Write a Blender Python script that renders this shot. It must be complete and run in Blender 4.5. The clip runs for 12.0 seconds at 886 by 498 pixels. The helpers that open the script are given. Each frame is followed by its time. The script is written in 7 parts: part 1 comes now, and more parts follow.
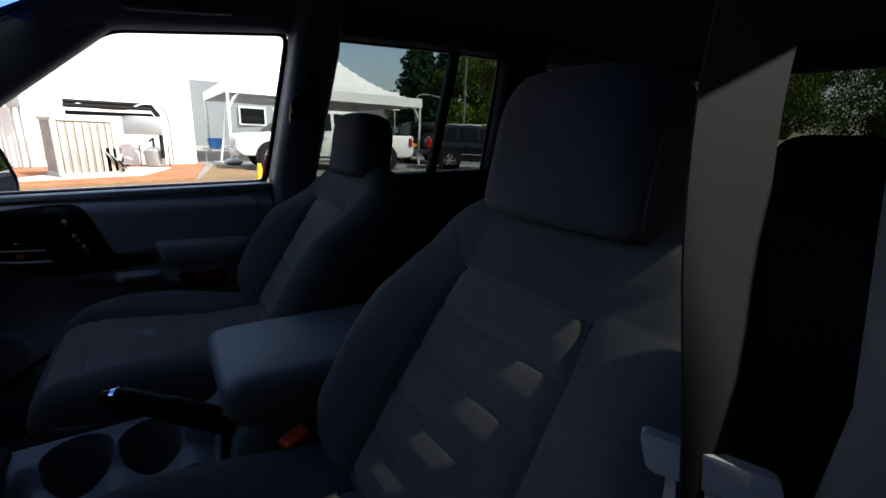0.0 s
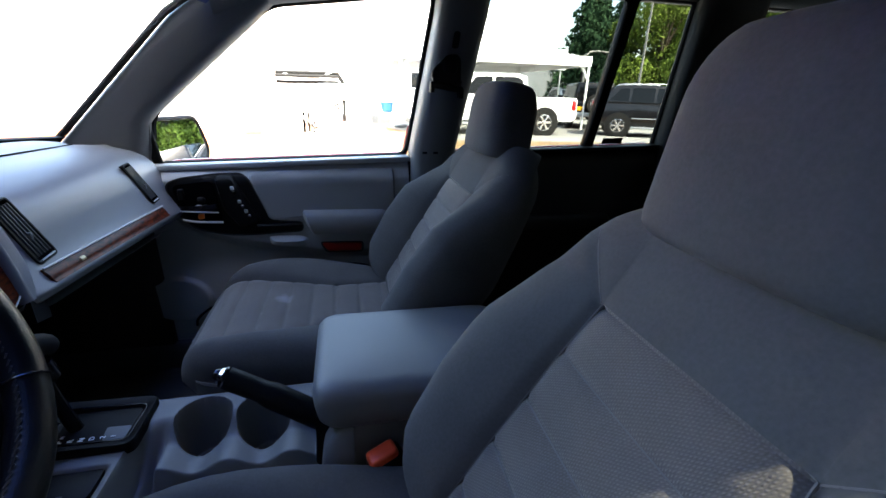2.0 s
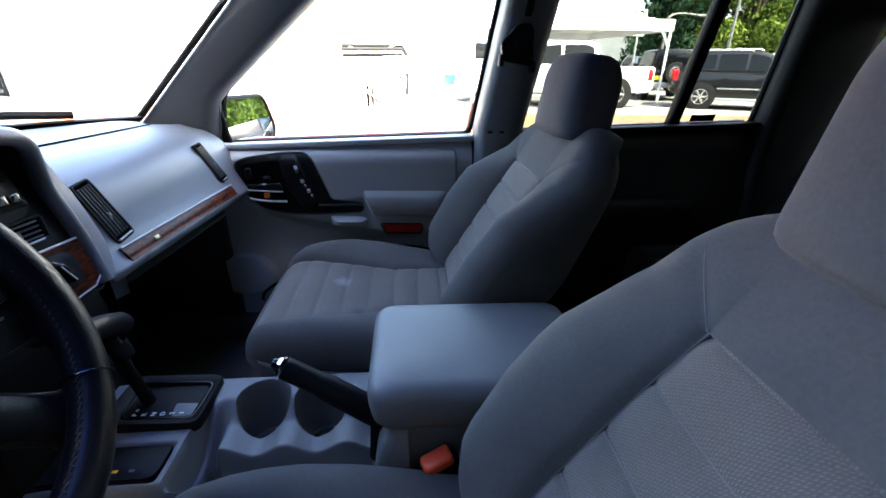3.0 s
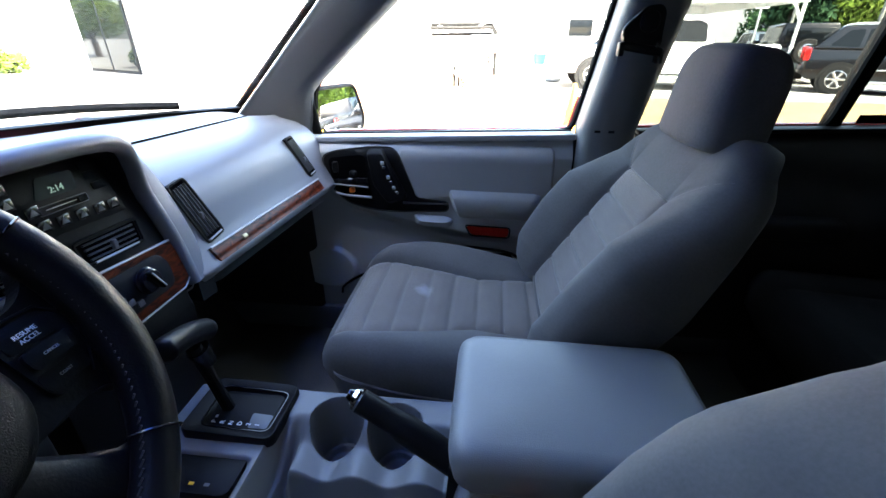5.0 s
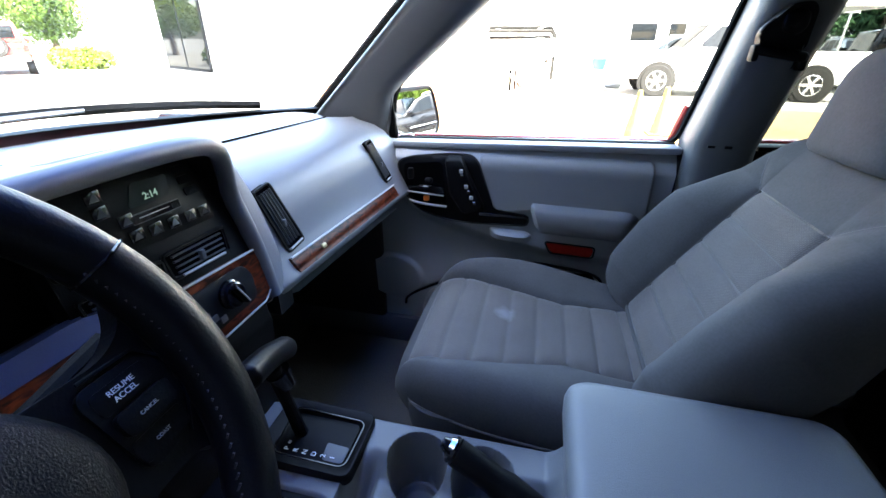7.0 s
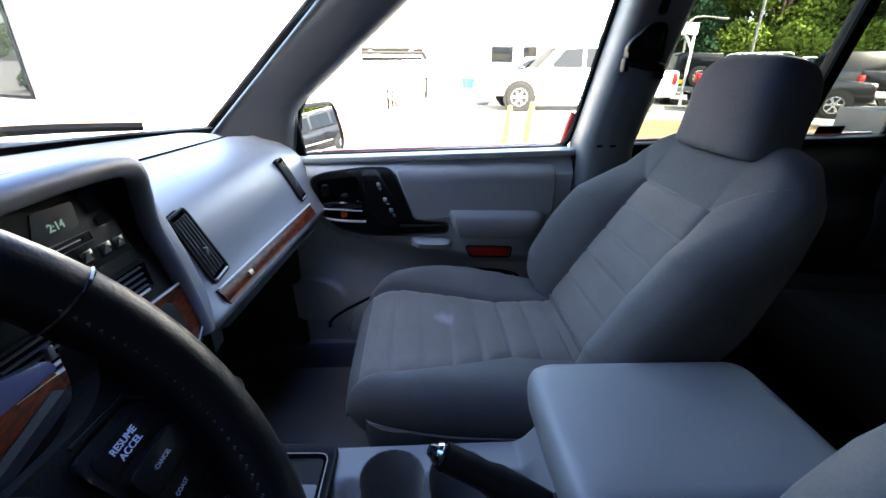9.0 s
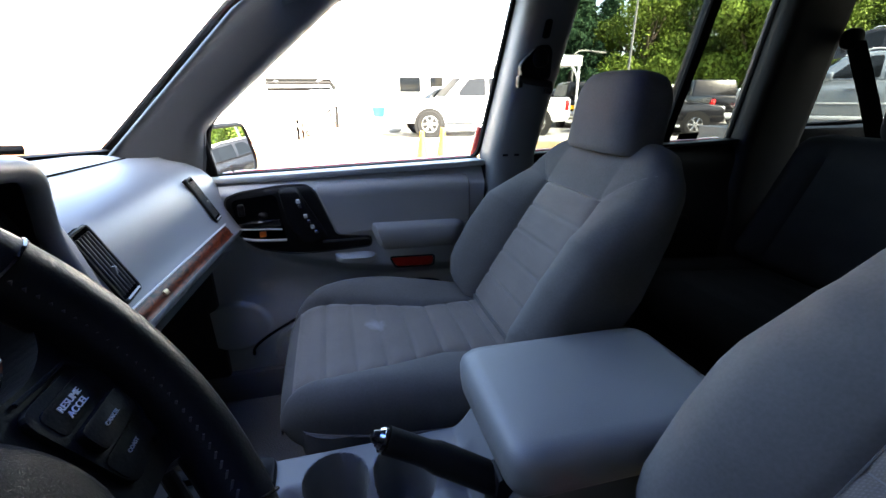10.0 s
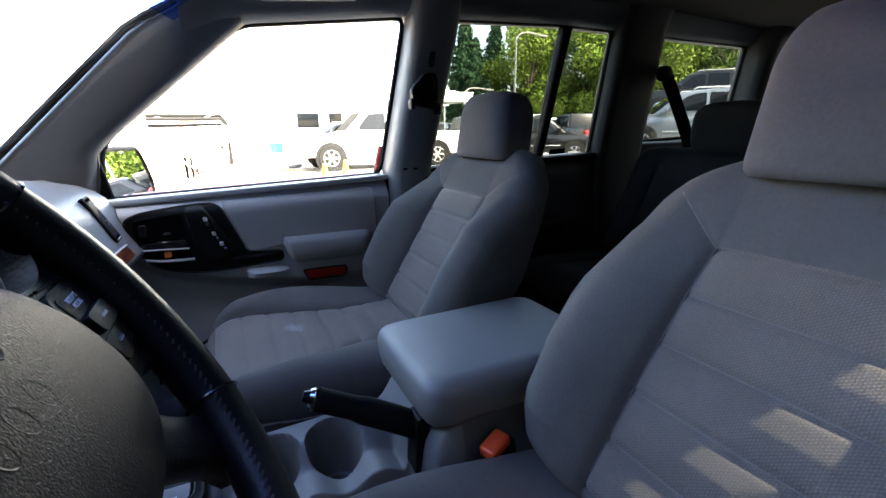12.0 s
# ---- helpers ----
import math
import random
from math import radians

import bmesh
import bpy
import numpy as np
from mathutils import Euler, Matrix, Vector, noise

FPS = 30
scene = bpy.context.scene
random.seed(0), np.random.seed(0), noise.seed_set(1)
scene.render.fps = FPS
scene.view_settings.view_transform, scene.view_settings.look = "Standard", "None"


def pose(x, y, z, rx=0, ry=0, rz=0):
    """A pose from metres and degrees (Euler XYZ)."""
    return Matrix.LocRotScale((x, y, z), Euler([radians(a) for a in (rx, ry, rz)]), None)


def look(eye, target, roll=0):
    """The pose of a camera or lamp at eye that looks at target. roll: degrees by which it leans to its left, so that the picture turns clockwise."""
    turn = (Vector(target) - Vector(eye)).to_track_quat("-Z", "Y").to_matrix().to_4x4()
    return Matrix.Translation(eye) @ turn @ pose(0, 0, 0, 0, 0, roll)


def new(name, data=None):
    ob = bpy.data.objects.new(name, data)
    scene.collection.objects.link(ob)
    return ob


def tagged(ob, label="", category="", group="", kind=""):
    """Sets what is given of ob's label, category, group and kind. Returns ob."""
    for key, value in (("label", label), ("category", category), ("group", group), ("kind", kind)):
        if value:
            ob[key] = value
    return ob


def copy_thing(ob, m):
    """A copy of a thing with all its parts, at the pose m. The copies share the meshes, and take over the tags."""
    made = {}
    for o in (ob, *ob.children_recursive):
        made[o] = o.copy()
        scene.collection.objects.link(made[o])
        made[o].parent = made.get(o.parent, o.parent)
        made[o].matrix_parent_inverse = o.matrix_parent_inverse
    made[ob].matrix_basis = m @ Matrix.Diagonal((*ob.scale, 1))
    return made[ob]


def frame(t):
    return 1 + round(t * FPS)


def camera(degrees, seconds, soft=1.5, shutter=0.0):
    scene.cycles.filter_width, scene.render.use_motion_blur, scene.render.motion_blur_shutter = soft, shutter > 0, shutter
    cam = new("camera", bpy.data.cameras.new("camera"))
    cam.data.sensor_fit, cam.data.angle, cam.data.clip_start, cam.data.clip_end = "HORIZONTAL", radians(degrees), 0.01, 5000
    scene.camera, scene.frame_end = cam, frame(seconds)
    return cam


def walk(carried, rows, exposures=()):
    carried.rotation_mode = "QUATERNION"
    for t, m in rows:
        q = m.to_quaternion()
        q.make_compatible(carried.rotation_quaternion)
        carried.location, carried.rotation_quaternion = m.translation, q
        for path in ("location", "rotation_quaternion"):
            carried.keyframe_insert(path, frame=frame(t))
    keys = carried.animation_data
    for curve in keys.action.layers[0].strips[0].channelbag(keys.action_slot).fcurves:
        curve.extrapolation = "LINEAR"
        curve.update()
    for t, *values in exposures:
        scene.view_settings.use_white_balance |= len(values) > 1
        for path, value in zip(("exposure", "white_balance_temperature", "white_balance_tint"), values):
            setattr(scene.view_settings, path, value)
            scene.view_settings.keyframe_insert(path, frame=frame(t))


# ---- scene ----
cam = camera(92.7, 12.0)
PATH = [
    (0, (0.589, -0.691, 1.289), (1.671, 0.909, 0.77), 2.5),
    (0.5, (0.627, -0.658, 1.294), (1.593, 0.998, 0.724), 3.0),
    (1, (0.657, -0.626, 1.301), (1.432, 1.122, 0.713), 3.0),
    (1.5, (0.675, -0.6, 1.308), (1.257, 1.204, 0.67), 2.4),
    (2, (0.688, -0.575, 1.31), (1.118, 1.249, 0.611), 1.7),
    (2.5, (0.694, -0.542, 1.31), (0.972, 1.282, 0.537), 0.6),
    (3, (0.688, -0.515, 1.317), (0.846, 1.306, 0.504), 0.6),
    (5, (0.656, -0.409, 1.339), (0.469, 1.372, 0.448), 0.1),
    (5.5, (0.639, -0.384, 1.342), (0.357, 1.389, 0.461), -0.1),
    (6, (0.614, -0.36, 1.342), (0.259, 1.394, 0.448), 0.5),
    (6.5, (0.586, -0.341, 1.335), (0.188, 1.403, 0.441), 0.7),
    (8.5, (0.495, -0.342, 1.33), (0.403, 1.48, 0.51), 0.7),
    (9, (0.482, -0.356, 1.317), (0.59, 1.474, 0.517), 0.6),
    (9.5, (0.472, -0.379, 1.3), (0.793, 1.463, 0.591), 0.4),
    (10, (0.472, -0.404, 1.29), (0.944, 1.415, 0.606), -0.0),
    (10.5, (0.459, -0.432, 1.269), (1.077, 1.354, 0.615), -0.8),
    (11, (0.449, -0.461, 1.261), (1.181, 1.294, 0.643), -1.2),
    (11.5, (0.441, -0.494, 1.257), (1.261, 1.24, 0.688), -1.1),
    (12, (0.436, -0.52, 1.252), (1.314, 1.192, 0.708), -0.8),
]
EXPOSURES = [(0, 1.45, 6400, 10), (0.4, 2.50, 6500, 10), (0.8, 3.30, 6600, 10), (1.2, 3.80, 6750, 9), (2.0, 4.10, 6850, 8), (3.0, 4.68, 6900, 8), (5.0, 5.10, 6950, 7), (7.0, 5.10, 6950, 7), (9.0, 4.82, 7150, 8), (10.5, 4.62, 7300, 9), (12, 4.62, 7400, 10)]
walk(cam, [(t, look(eye, target, roll)) for t, eye, target, roll in PATH], EXPOSURES)

# ---- world and sun ----
SUN_EL, SUN_AZ = radians(49), radians(142)
world = bpy.data.worlds.new("sky")
scene.world = world
world.use_nodes = True
wn = world.node_tree.nodes
sky = wn.new("ShaderNodeTexSky")
sky.sky_type, sky.sun_disc = "NISHITA", False
sky.sun_elevation, sky.sun_rotation = SUN_EL, SUN_AZ
sky.dust_density, sky.ozone_density = 3.0, 0.5
wn["Background"].inputs["Strength"].default_value = 0.15
world.node_tree.links.new(sky.outputs["Color"], wn["Background"].inputs["Color"])
sun_data = bpy.data.lights.new("sun", "SUN")
sun_data.energy, sun_data.angle, sun_data.color = 3.3, radians(0.5), (1.0, 0.95, 0.87)
sun = new("sun", sun_data)
to_sun = Vector((math.sin(SUN_AZ) * math.cos(SUN_EL), math.cos(SUN_AZ) * math.cos(SUN_EL), math.sin(SUN_EL)))
sun.matrix_world = look(to_sun * 40, (0, 0, 0))


# ---- materials ----
def material(name, colour, rough=0.5, metal=0.0, vary=0.12, grain=60.0, bump=0.0, stain=3.0, spec=0.5, sheen=0.0, coat=0.0, per_piece=0.0):
    """A node material: base colour broken up at two scales, with a fine relief."""
    m = bpy.data.materials.new(name)
    m.use_nodes = True
    nt = m.node_tree
    b = nt.nodes["Principled BSDF"]
    b.inputs["Roughness"].default_value = rough
    b.inputs["Metallic"].default_value = metal
    b.inputs["Specular IOR Level"].default_value = spec
    b.inputs["Sheen Weight"].default_value = sheen
    b.inputs["Sheen Roughness"].default_value = 0.4
    b.inputs["Coat Weight"].default_value = coat
    b.inputs["Coat Roughness"].default_value = 0.05
    co = nt.nodes.new("ShaderNodeTexCoord")
    fine, broad = nt.nodes.new("ShaderNodeTexNoise"), nt.nodes.new("ShaderNodeTexNoise")
    fine.inputs["Scale"].default_value, fine.inputs["Detail"].default_value = grain, 4
    broad.inputs["Scale"].default_value, broad.inputs["Detail"].default_value = stain, 3
    nt.links.new(co.outputs["Object"], fine.inputs["Vector"])
    nt.links.new(co.outputs["Object"], broad.inputs["Vector"])
    add = nt.nodes.new("ShaderNodeMath")
    add.operation = "ADD"
    nt.links.new(fine.outputs["Fac"], add.inputs[0])
    nt.links.new(broad.outputs["Fac"], add.inputs[1])
    ramp = nt.nodes.new("ShaderNodeMapRange")
    ramp.inputs["From Min"].default_value, ramp.inputs["From Max"].default_value = 0.6, 1.4
    ramp.inputs["To Min"].default_value, ramp.inputs["To Max"].default_value = 1 - vary, 1 + vary
    nt.links.new(add.outputs[0], ramp.inputs["Value"])
    mul = nt.nodes.new("ShaderNodeVectorMath")
    mul.operation = "SCALE"
    mul.inputs[0].default_value = colour[:3]
    nt.links.new(ramp.outputs[0], mul.inputs["Scale"])
    last = mul
    if per_piece:
        info, r2, m2 = nt.nodes.new("ShaderNodeObjectInfo"), nt.nodes.new("ShaderNodeMapRange"), nt.nodes.new("ShaderNodeVectorMath")
        r2.inputs["To Min"].default_value, r2.inputs["To Max"].default_value = 1 - per_piece, 1 + per_piece
        nt.links.new(info.outputs["Random"], r2.inputs["Value"])
        m2.operation = "SCALE"
        nt.links.new(mul.outputs[0], m2.inputs[0])
        nt.links.new(r2.outputs[0], m2.inputs["Scale"])
        last = m2
    nt.links.new(last.outputs[0], b.inputs["Base Color"])
    if bump:
        bp = nt.nodes.new("ShaderNodeBump")
        bp.inputs["Strength"].default_value, bp.inputs["Distance"].default_value = bump, 0.002
        nt.links.new(fine.outputs["Fac"], bp.inputs["Height"])
        nt.links.new(bp.outputs[0], b.inputs["Normal"])
    return m


def knit_material(name, colour):
    """A ribbed knit seat cloth with short bright and dark stitches."""
    m = material(name, colour, rough=0.95, vary=0.22, grain=500, bump=0.0, stain=9, spec=0.1, sheen=0.25)
    nt = m.node_tree
    b = nt.nodes["Principled BSDF"]
    co = nt.nodes.new("ShaderNodeTexCoord")
    mp = nt.nodes.new("ShaderNodeMapping")
    mp.inputs["Scale"].default_value = (1.0, 1.0, 1.0)
    wa, wb = nt.nodes.new("ShaderNodeTexWave"), nt.nodes.new("ShaderNodeTexWave")
    wa.bands_direction, wb.bands_direction = "Y", "DIAGONAL"
    wa.inputs["Scale"].default_value, wb.inputs["Scale"].default_value = 120, 135
    wa.inputs["Distortion"].default_value, wb.inputs["Distortion"].default_value = 1.5, 1.5
    nt.links.new(co.outputs["Object"], mp.inputs["Vector"])
    nt.links.new(mp.outputs[0], wa.inputs["Vector"])
    nt.links.new(mp.outputs[0], wb.inputs["Vector"])
    mix = nt.nodes.new("ShaderNodeMath")
    mix.operation = "MULTIPLY"
    nt.links.new(wa.outputs["Fac"], mix.inputs[0])
    nt.links.new(wb.outputs["Fac"], mix.inputs[1])
    # one pale spill stain on the passenger cushion
    far, soft, pale = nt.nodes.new("ShaderNodeVectorMath"), nt.nodes.new("ShaderNodeMapRange"), nt.nodes.new("ShaderNodeMixRGB")
    wob, jit = nt.nodes.new("ShaderNodeTexNoise"), nt.nodes.new("ShaderNodeVectorMath")
    wob.inputs["Scale"].default_value = 45
    jit.operation = "MULTIPLY_ADD"
    jit.inputs[1].default_value = (0.022, 0.022, 0.022)
    nt.links.new(co.outputs["Object"], wob.inputs["Vector"])
    nt.links.new(wob.outputs["Color"], jit.inputs[0])
    nt.links.new(co.outputs["Object"], jit.inputs[2])
    far.operation = "DISTANCE"
    far.inputs[1].default_value = (0.542, 0.396, 0.845)
    soft.inputs["From Min"].default_value, soft.inputs["From Max"].default_value = 0.006, 0.026
    soft.inputs["To Min"].default_value, soft.inputs["To Max"].default_value = 0.42, 0.0
    nt.links.new(jit.outputs[0], far.inputs[0])
    nt.links.new(far.outputs["Value"], soft.inputs["Value"])
    old = b.inputs["Base Color"].links[0].from_socket
    pale.inputs[2].default_value = (0.36, 0.35, 0.40, 1)
    nt.links.new(soft.outputs[0], pale.inputs[0])
    nt.links.new(old, pale.inputs[1])
    yarn, tone = nt.nodes.new("ShaderNodeMapRange"), nt.nodes.new("ShaderNodeVectorMath")
    yarn.inputs["To Min"].default_value, yarn.inputs["To Max"].default_value = 0.84, 1.14
    nt.links.new(mix.outputs[0], yarn.inputs["Value"])
    tone.operation = "SCALE"
    nt.links.new(pale.outputs[0], tone.inputs[0])
    nt.links.new(yarn.outputs[0], tone.inputs["Scale"])
    nt.links.new(tone.outputs[0], b.inputs["Base Color"])
    bp = nt.nodes.new("ShaderNodeBump")
    bp.inputs["Strength"].default_value, bp.inputs["Distance"].default_value = 0.30, 0.0010
    nt.links.new(mix.outputs[0], bp.inputs["Height"])
    nt.links.new(bp.outputs[0], b.inputs["Normal"])
    return m


def wood_material(name):
    m = material(name, (0.16, 0.035, 0.008), rough=0.36, vary=0.0, spec=0.12)
    nt = m.node_tree
    b = nt.nodes["Principled BSDF"]
    co, n1, ramp, mp = (nt.nodes.new(k) for k in ("ShaderNodeTexCoord", "ShaderNodeTexNoise", "ShaderNodeValToRGB", "ShaderNodeMapping"))
    mp.inputs["Scale"].default_value = (1.0, 0.55, 1.6)
    n1.inputs["Scale"].default_value, n1.inputs["Detail"].default_value, n1.inputs["Distortion"].default_value = 55, 8, 2.2
    e = ramp.color_ramp.elements
    e[0].position, e[0].color = 0.36, (0.008, 0.0015, 0.001, 1)
    e[1].position, e[1].color = 0.66, (0.110, 0.020, 0.005, 1)
    knot = e.new(0.48)
    knot.color = (0.050, 0.008, 0.003, 1)
    nt.links.new(co.outputs["Object"], mp.inputs["Vector"])
    nt.links.new(mp.outputs[0], n1.inputs["Vector"])
    nt.links.new(n1.outputs["Fac"], ramp.inputs["Fac"])
    nt.links.new(ramp.outputs["Color"], b.inputs["Base Color"])
    return m


def glass_material(name, tint, gloss=1.0):
    """Pane glass: clear or tinted body with a Fresnel reflection."""
    m = bpy.data.materials.new(name)
    m.use_nodes = True
    nt = m.node_tree
    nt.nodes.remove(nt.nodes["Principled BSDF"])
    out = nt.nodes["Material Output"]
    tr, gl, mx, lw, pw, fr = (nt.nodes.new(k) for k in ("ShaderNodeBsdfTransparent", "ShaderNodeBsdfGlossy", "ShaderNodeMixShader", "ShaderNodeLayerWeight", "ShaderNodeMath", "ShaderNodeMapRange"))
    tr.inputs["Color"].default_value = (*tint, 1)
    gl.inputs["Roughness"].default_value = 0.0
    lw.inputs["Blend"].default_value = 0.5
    pw.operation = "POWER"
    pw.inputs[1].default_value = 5.0
    fr.inputs["To Min"].default_value, fr.inputs["To Max"].default_value = 0.03 * gloss, 0.6
    nt.links.new(lw.outputs["Facing"], pw.inputs[0])
    nt.links.new(pw.outputs[0], fr.inputs["Value"])
    nt.links.new(fr.outputs[0], mx.inputs[0])
    nt.links.new(tr.outputs[0], mx.inputs[1])
    nt.links.new(gl.outputs[0], mx.inputs[2])
    nt.links.new(mx.outputs[0], out.inputs["Surface"])
    return m


def glow_material(name, colour, power):
    m = material(name, (0.02, 0.03, 0.02), rough=0.3)
    b = m.node_tree.nodes["Principled BSDF"]
    b.inputs["Emission Color"].default_value = (*colour, 1)
    b.inputs["Emission Strength"].default_value = power
    return m


VELOUR = material("grey velour", (0.080, 0.077, 0.075), rough=0.95, vary=0.15, grain=260, bump=0.08, stain=14, spec=0.1, sheen=0.05)
KNIT = knit_material("grey knit cloth", (0.125, 0.110, 0.101))
VINYL = material("blue-grey vinyl", (0.140, 0.143, 0.144), rough=0.42, vary=0.09, grain=900, bump=0.25, stain=6, spec=0.35)
DASH = material("blue-grey dash vinyl", (0.108, 0.113, 0.128), rough=0.42, vary=0.05, grain=900, bump=0.12, stain=6, spec=0.42)
TRIM = material("grey trim plastic", (0.082, 0.087, 0.094), rough=0.5, vary=0.06, grain=700, bump=0.25, stain=5)
DOORCLOTH = material("grey door cloth", (0.275, 0.272, 0.272), rough=0.95, vary=0.14, grain=500, bump=0.3, sheen=0.1, spec=0.1)
# Lighter copy of the vinyl; stands in for light falling on the door.
LITDOORVINYL = material("blue-grey vinyl lightened for the door", (0.335, 0.345, 0.352), rough=0.42, vary=0.07, grain=900, bump=0.25, stain=7)
BLACK = material("black plastic", (0.004, 0.004, 0.0045), rough=0.5, vary=0.15, grain=500, bump=0.2, spec=0.12)
GLOSSBLACK = material("gloss black plastic", (0.010, 0.010, 0.012), rough=0.18, vary=0.1)
LEATHER = material("black leather", (0.004, 0.004, 0.005), rough=0.40, vary=0.2, grain=420, bump=0.15, stain=8, spec=0.16)
PADSKIN = material("grained airbag cover", (0.006, 0.0065, 0.007), rough=0.45, vary=0.15, grain=900, bump=0.4, stain=8, spec=0.09)
RUBBER = material("black rubber", (0.008, 0.008, 0.008), rough=0.8, vary=0.2, spec=0.2)
SLAT = material("satin black louvre", (0.05, 0.053, 0.06), rough=0.3, vary=0.1)
WEBBING = material("dark grey belt webbing", (0.007, 0.007, 0.0074), rough=0.8, vary=0.2, grain=2500, bump=0.15, spec=0.2)
HEADLINER = material("grey headliner cloth", (0.060, 0.057, 0.053), rough=1.0, vary=0.1, grain=300, bump=0.4, spec=0.05)
CARPET = material("dark grey carpet", (0.085, 0.082, 0.072), rough=1.0, vary=0.3, grain=300, bump=0.8, spec=0.05)
WOOD = wood_material("burl wood trim")
CHROME = material("chrome", (0.75, 0.75, 0.76), rough=0.12, metal=1.0, vary=0.03)
GILT = material("gilt plaque", (0.42, 0.34, 0.20), rough=0.4, metal=0.6, vary=0.1)
SILVER = material("silver print", (0.34, 0.34, 0.34), rough=0.5, vary=0.05)
# Darkened copy of the grey trim; carries the rear cabin's shade as colour.
SHADETRIM = material("grey trim plastic darkened for shade", (0.010, 0.0105, 0.011), rough=0.6, vary=0.08, grain=600, bump=0.25, stain=5)
WHITEPRINT = material("white print", (0.75, 0.76, 0.78), rough=0.6, vary=0.03)
GREYPRINT = material("grey plate", (0.085, 0.09, 0.10), rough=0.5, vary=0.05, spec=0.2)
REDLENS = material("red reflector", (0.36, 0.016, 0.010), rough=0.2, vary=0.25, grain=200, bump=0.3)
BUCKLERED = material("red buckle button", (0.85, 0.085, 0.025), rough=0.4, vary=0.05)
ORANGE = material("orange plastic", (0.75, 0.16, 0.02), rough=0.4)
MIRROR = material("mirror glass", (0.92, 0.93, 0.93), rough=0.0, metal=1.0, vary=0.0)
REDPAINT = material("red car paint", (0.42, 0.012, 0.010), rough=0.3, vary=0.05, coat=1.0)
GLASS = glass_material("clear glass", (0.97, 0.985, 0.975))
TINTED = glass_material("tinted glass", (0.465, 0.485, 0.465))
TAILGLASS = glass_material("tailgate privacy glass", (0.33, 0.34, 0.33))
# Extra tint for the driver's unseen panes, added to keep light out.
DEEPTINT = glass_material("deep tint glass that holds light out", (0.16, 0.165, 0.16))
BLUETINT = glass_material("blue tint band", (0.35, 0.52, 0.95))
DARKGLASS = material("dark car glass", (0.004, 0.005, 0.006), rough=0.04, vary=0.05, spec=0.16)
LCD = material("radio display", (0.020, 0.026, 0.026), rough=0.15)
LCDGLOW = glow_material("display digits", (0.50, 0.85, 0.75), 0.014)
STACKGREY = material("dark grey stack plastic", (0.006, 0.007, 0.009), rough=0.6, vary=0.06, grain=700, bump=0.2, stain=5, spec=0.1)
PILLARTRIM = material("blue-grey pillar trim", (0.080, 0.086, 0.096), rough=0.5, vary=0.06, grain=700, bump=0.25, stain=5)
# Stands in for shade inside ducts and recesses; also colours a seam and sticker.
MATTBLACK = material("matt black for duct and recess shade, seam, sticker", (0.0025, 0.0025, 0.003), rough=1.0, vary=0.1, spec=0.0)
WHEELSTITCH = material("black thread", (0.035, 0.035, 0.04), rough=0.8, vary=0.2)
# The ledge's blue reflection is put into its base colour.
LEDGESHEEN = material("ledge plastic with blue reflection in its colour", (0.030, 0.040, 0.110), rough=0.35, vary=0.06, grain=700, bump=0.1, spec=0.3)
# Front seat cloth darkened, so the bench's deep shade sits in its colour.
SHADECLOTH = material("grey bench cloth darkened for shade", (0.020, 0.0195, 0.020), rough=0.95, vary=0.2, grain=420, bump=0.35, stain=9, spec=0.1)
STITCH = material("seam stitching", (0.115, 0.108, 0.104), rough=0.9)
ASPHALT = material("pale worn asphalt", (0.19, 0.186, 0.176), rough=0.9, vary=0.3, grain=40, bump=0.5, stain=0.4)
CONCRETE = material("pale concrete", (0.42, 0.40, 0.37), rough=0.9, vary=0.15, grain=20, bump=0.4, stain=0.8)
MULCH = material("bark mulch", (0.28, 0.105, 0.045), rough=1.0, vary=0.5, grain=18, bump=1.0, stain=1.5)
DRYGRASS = material("dry straw grass", (0.16, 0.10, 0.042), rough=1.0, vary=0.4, grain=14, bump=1.0, stain=0.7)
WHITEWALL = material("white painted wall", (0.74, 0.74, 0.72), rough=0.8, vary=0.04, grain=14, bump=0.3, stain=0.5)
GREYWALL = material("grey painted wall", (0.17, 0.185, 0.195), rough=0.8, vary=0.06, grain=8, bump=0.2, stain=0.4)
CANVAS = material("white tent canvas", (0.78, 0.78, 0.78), rough=0.7, vary=0.04, grain=12, bump=0.1)
WHITEPAINT = material("white car paint", (0.72, 0.73, 0.73), rough=0.3, vary=0.03, coat=1.0)
BLACKPAINT = material("black car paint", (0.005, 0.005, 0.006), rough=0.25, vary=0.1, spec=0.2, coat=0.15)
NAVYPAINT = material("black-grey car paint", (0.007, 0.007, 0.008), rough=0.22, vary=0.1, spec=0.25, coat=0.25)
SILVERPAINT = material("steel blue car paint", (0.09, 0.11, 0.13), rough=0.35, metal=0.3, vary=0.05, coat=1.0)
ALLOY = material("alloy rim", (0.60, 0.60, 0.61), rough=0.25, metal=0.9, vary=0.05)
LAMPSTEEL = material("weathered lamp steel", (0.13, 0.13, 0.12), rough=0.6, metal=0.3, vary=0.2)
STEEL = material("galvanised steel", (0.42, 0.44, 0.45), rough=0.45, metal=0.7, vary=0.15)
ACPAINT = material("beige sheet metal", (0.50, 0.48, 0.42), rough=0.5, vary=0.08)
ACDARK = material("condenser fins", (0.30, 0.29, 0.26), rough=0.7, vary=0.3)
BLUEPLASTIC = material("blue plastic", (0.03, 0.16, 0.48), rough=0.4)
YELLOW = material("yellow plastic", (0.85, 0.42, 0.015), rough=0.5, vary=0.05)
REDLIGHT = material("red lamp lens", (0.45, 0.01, 0.01), rough=0.15)
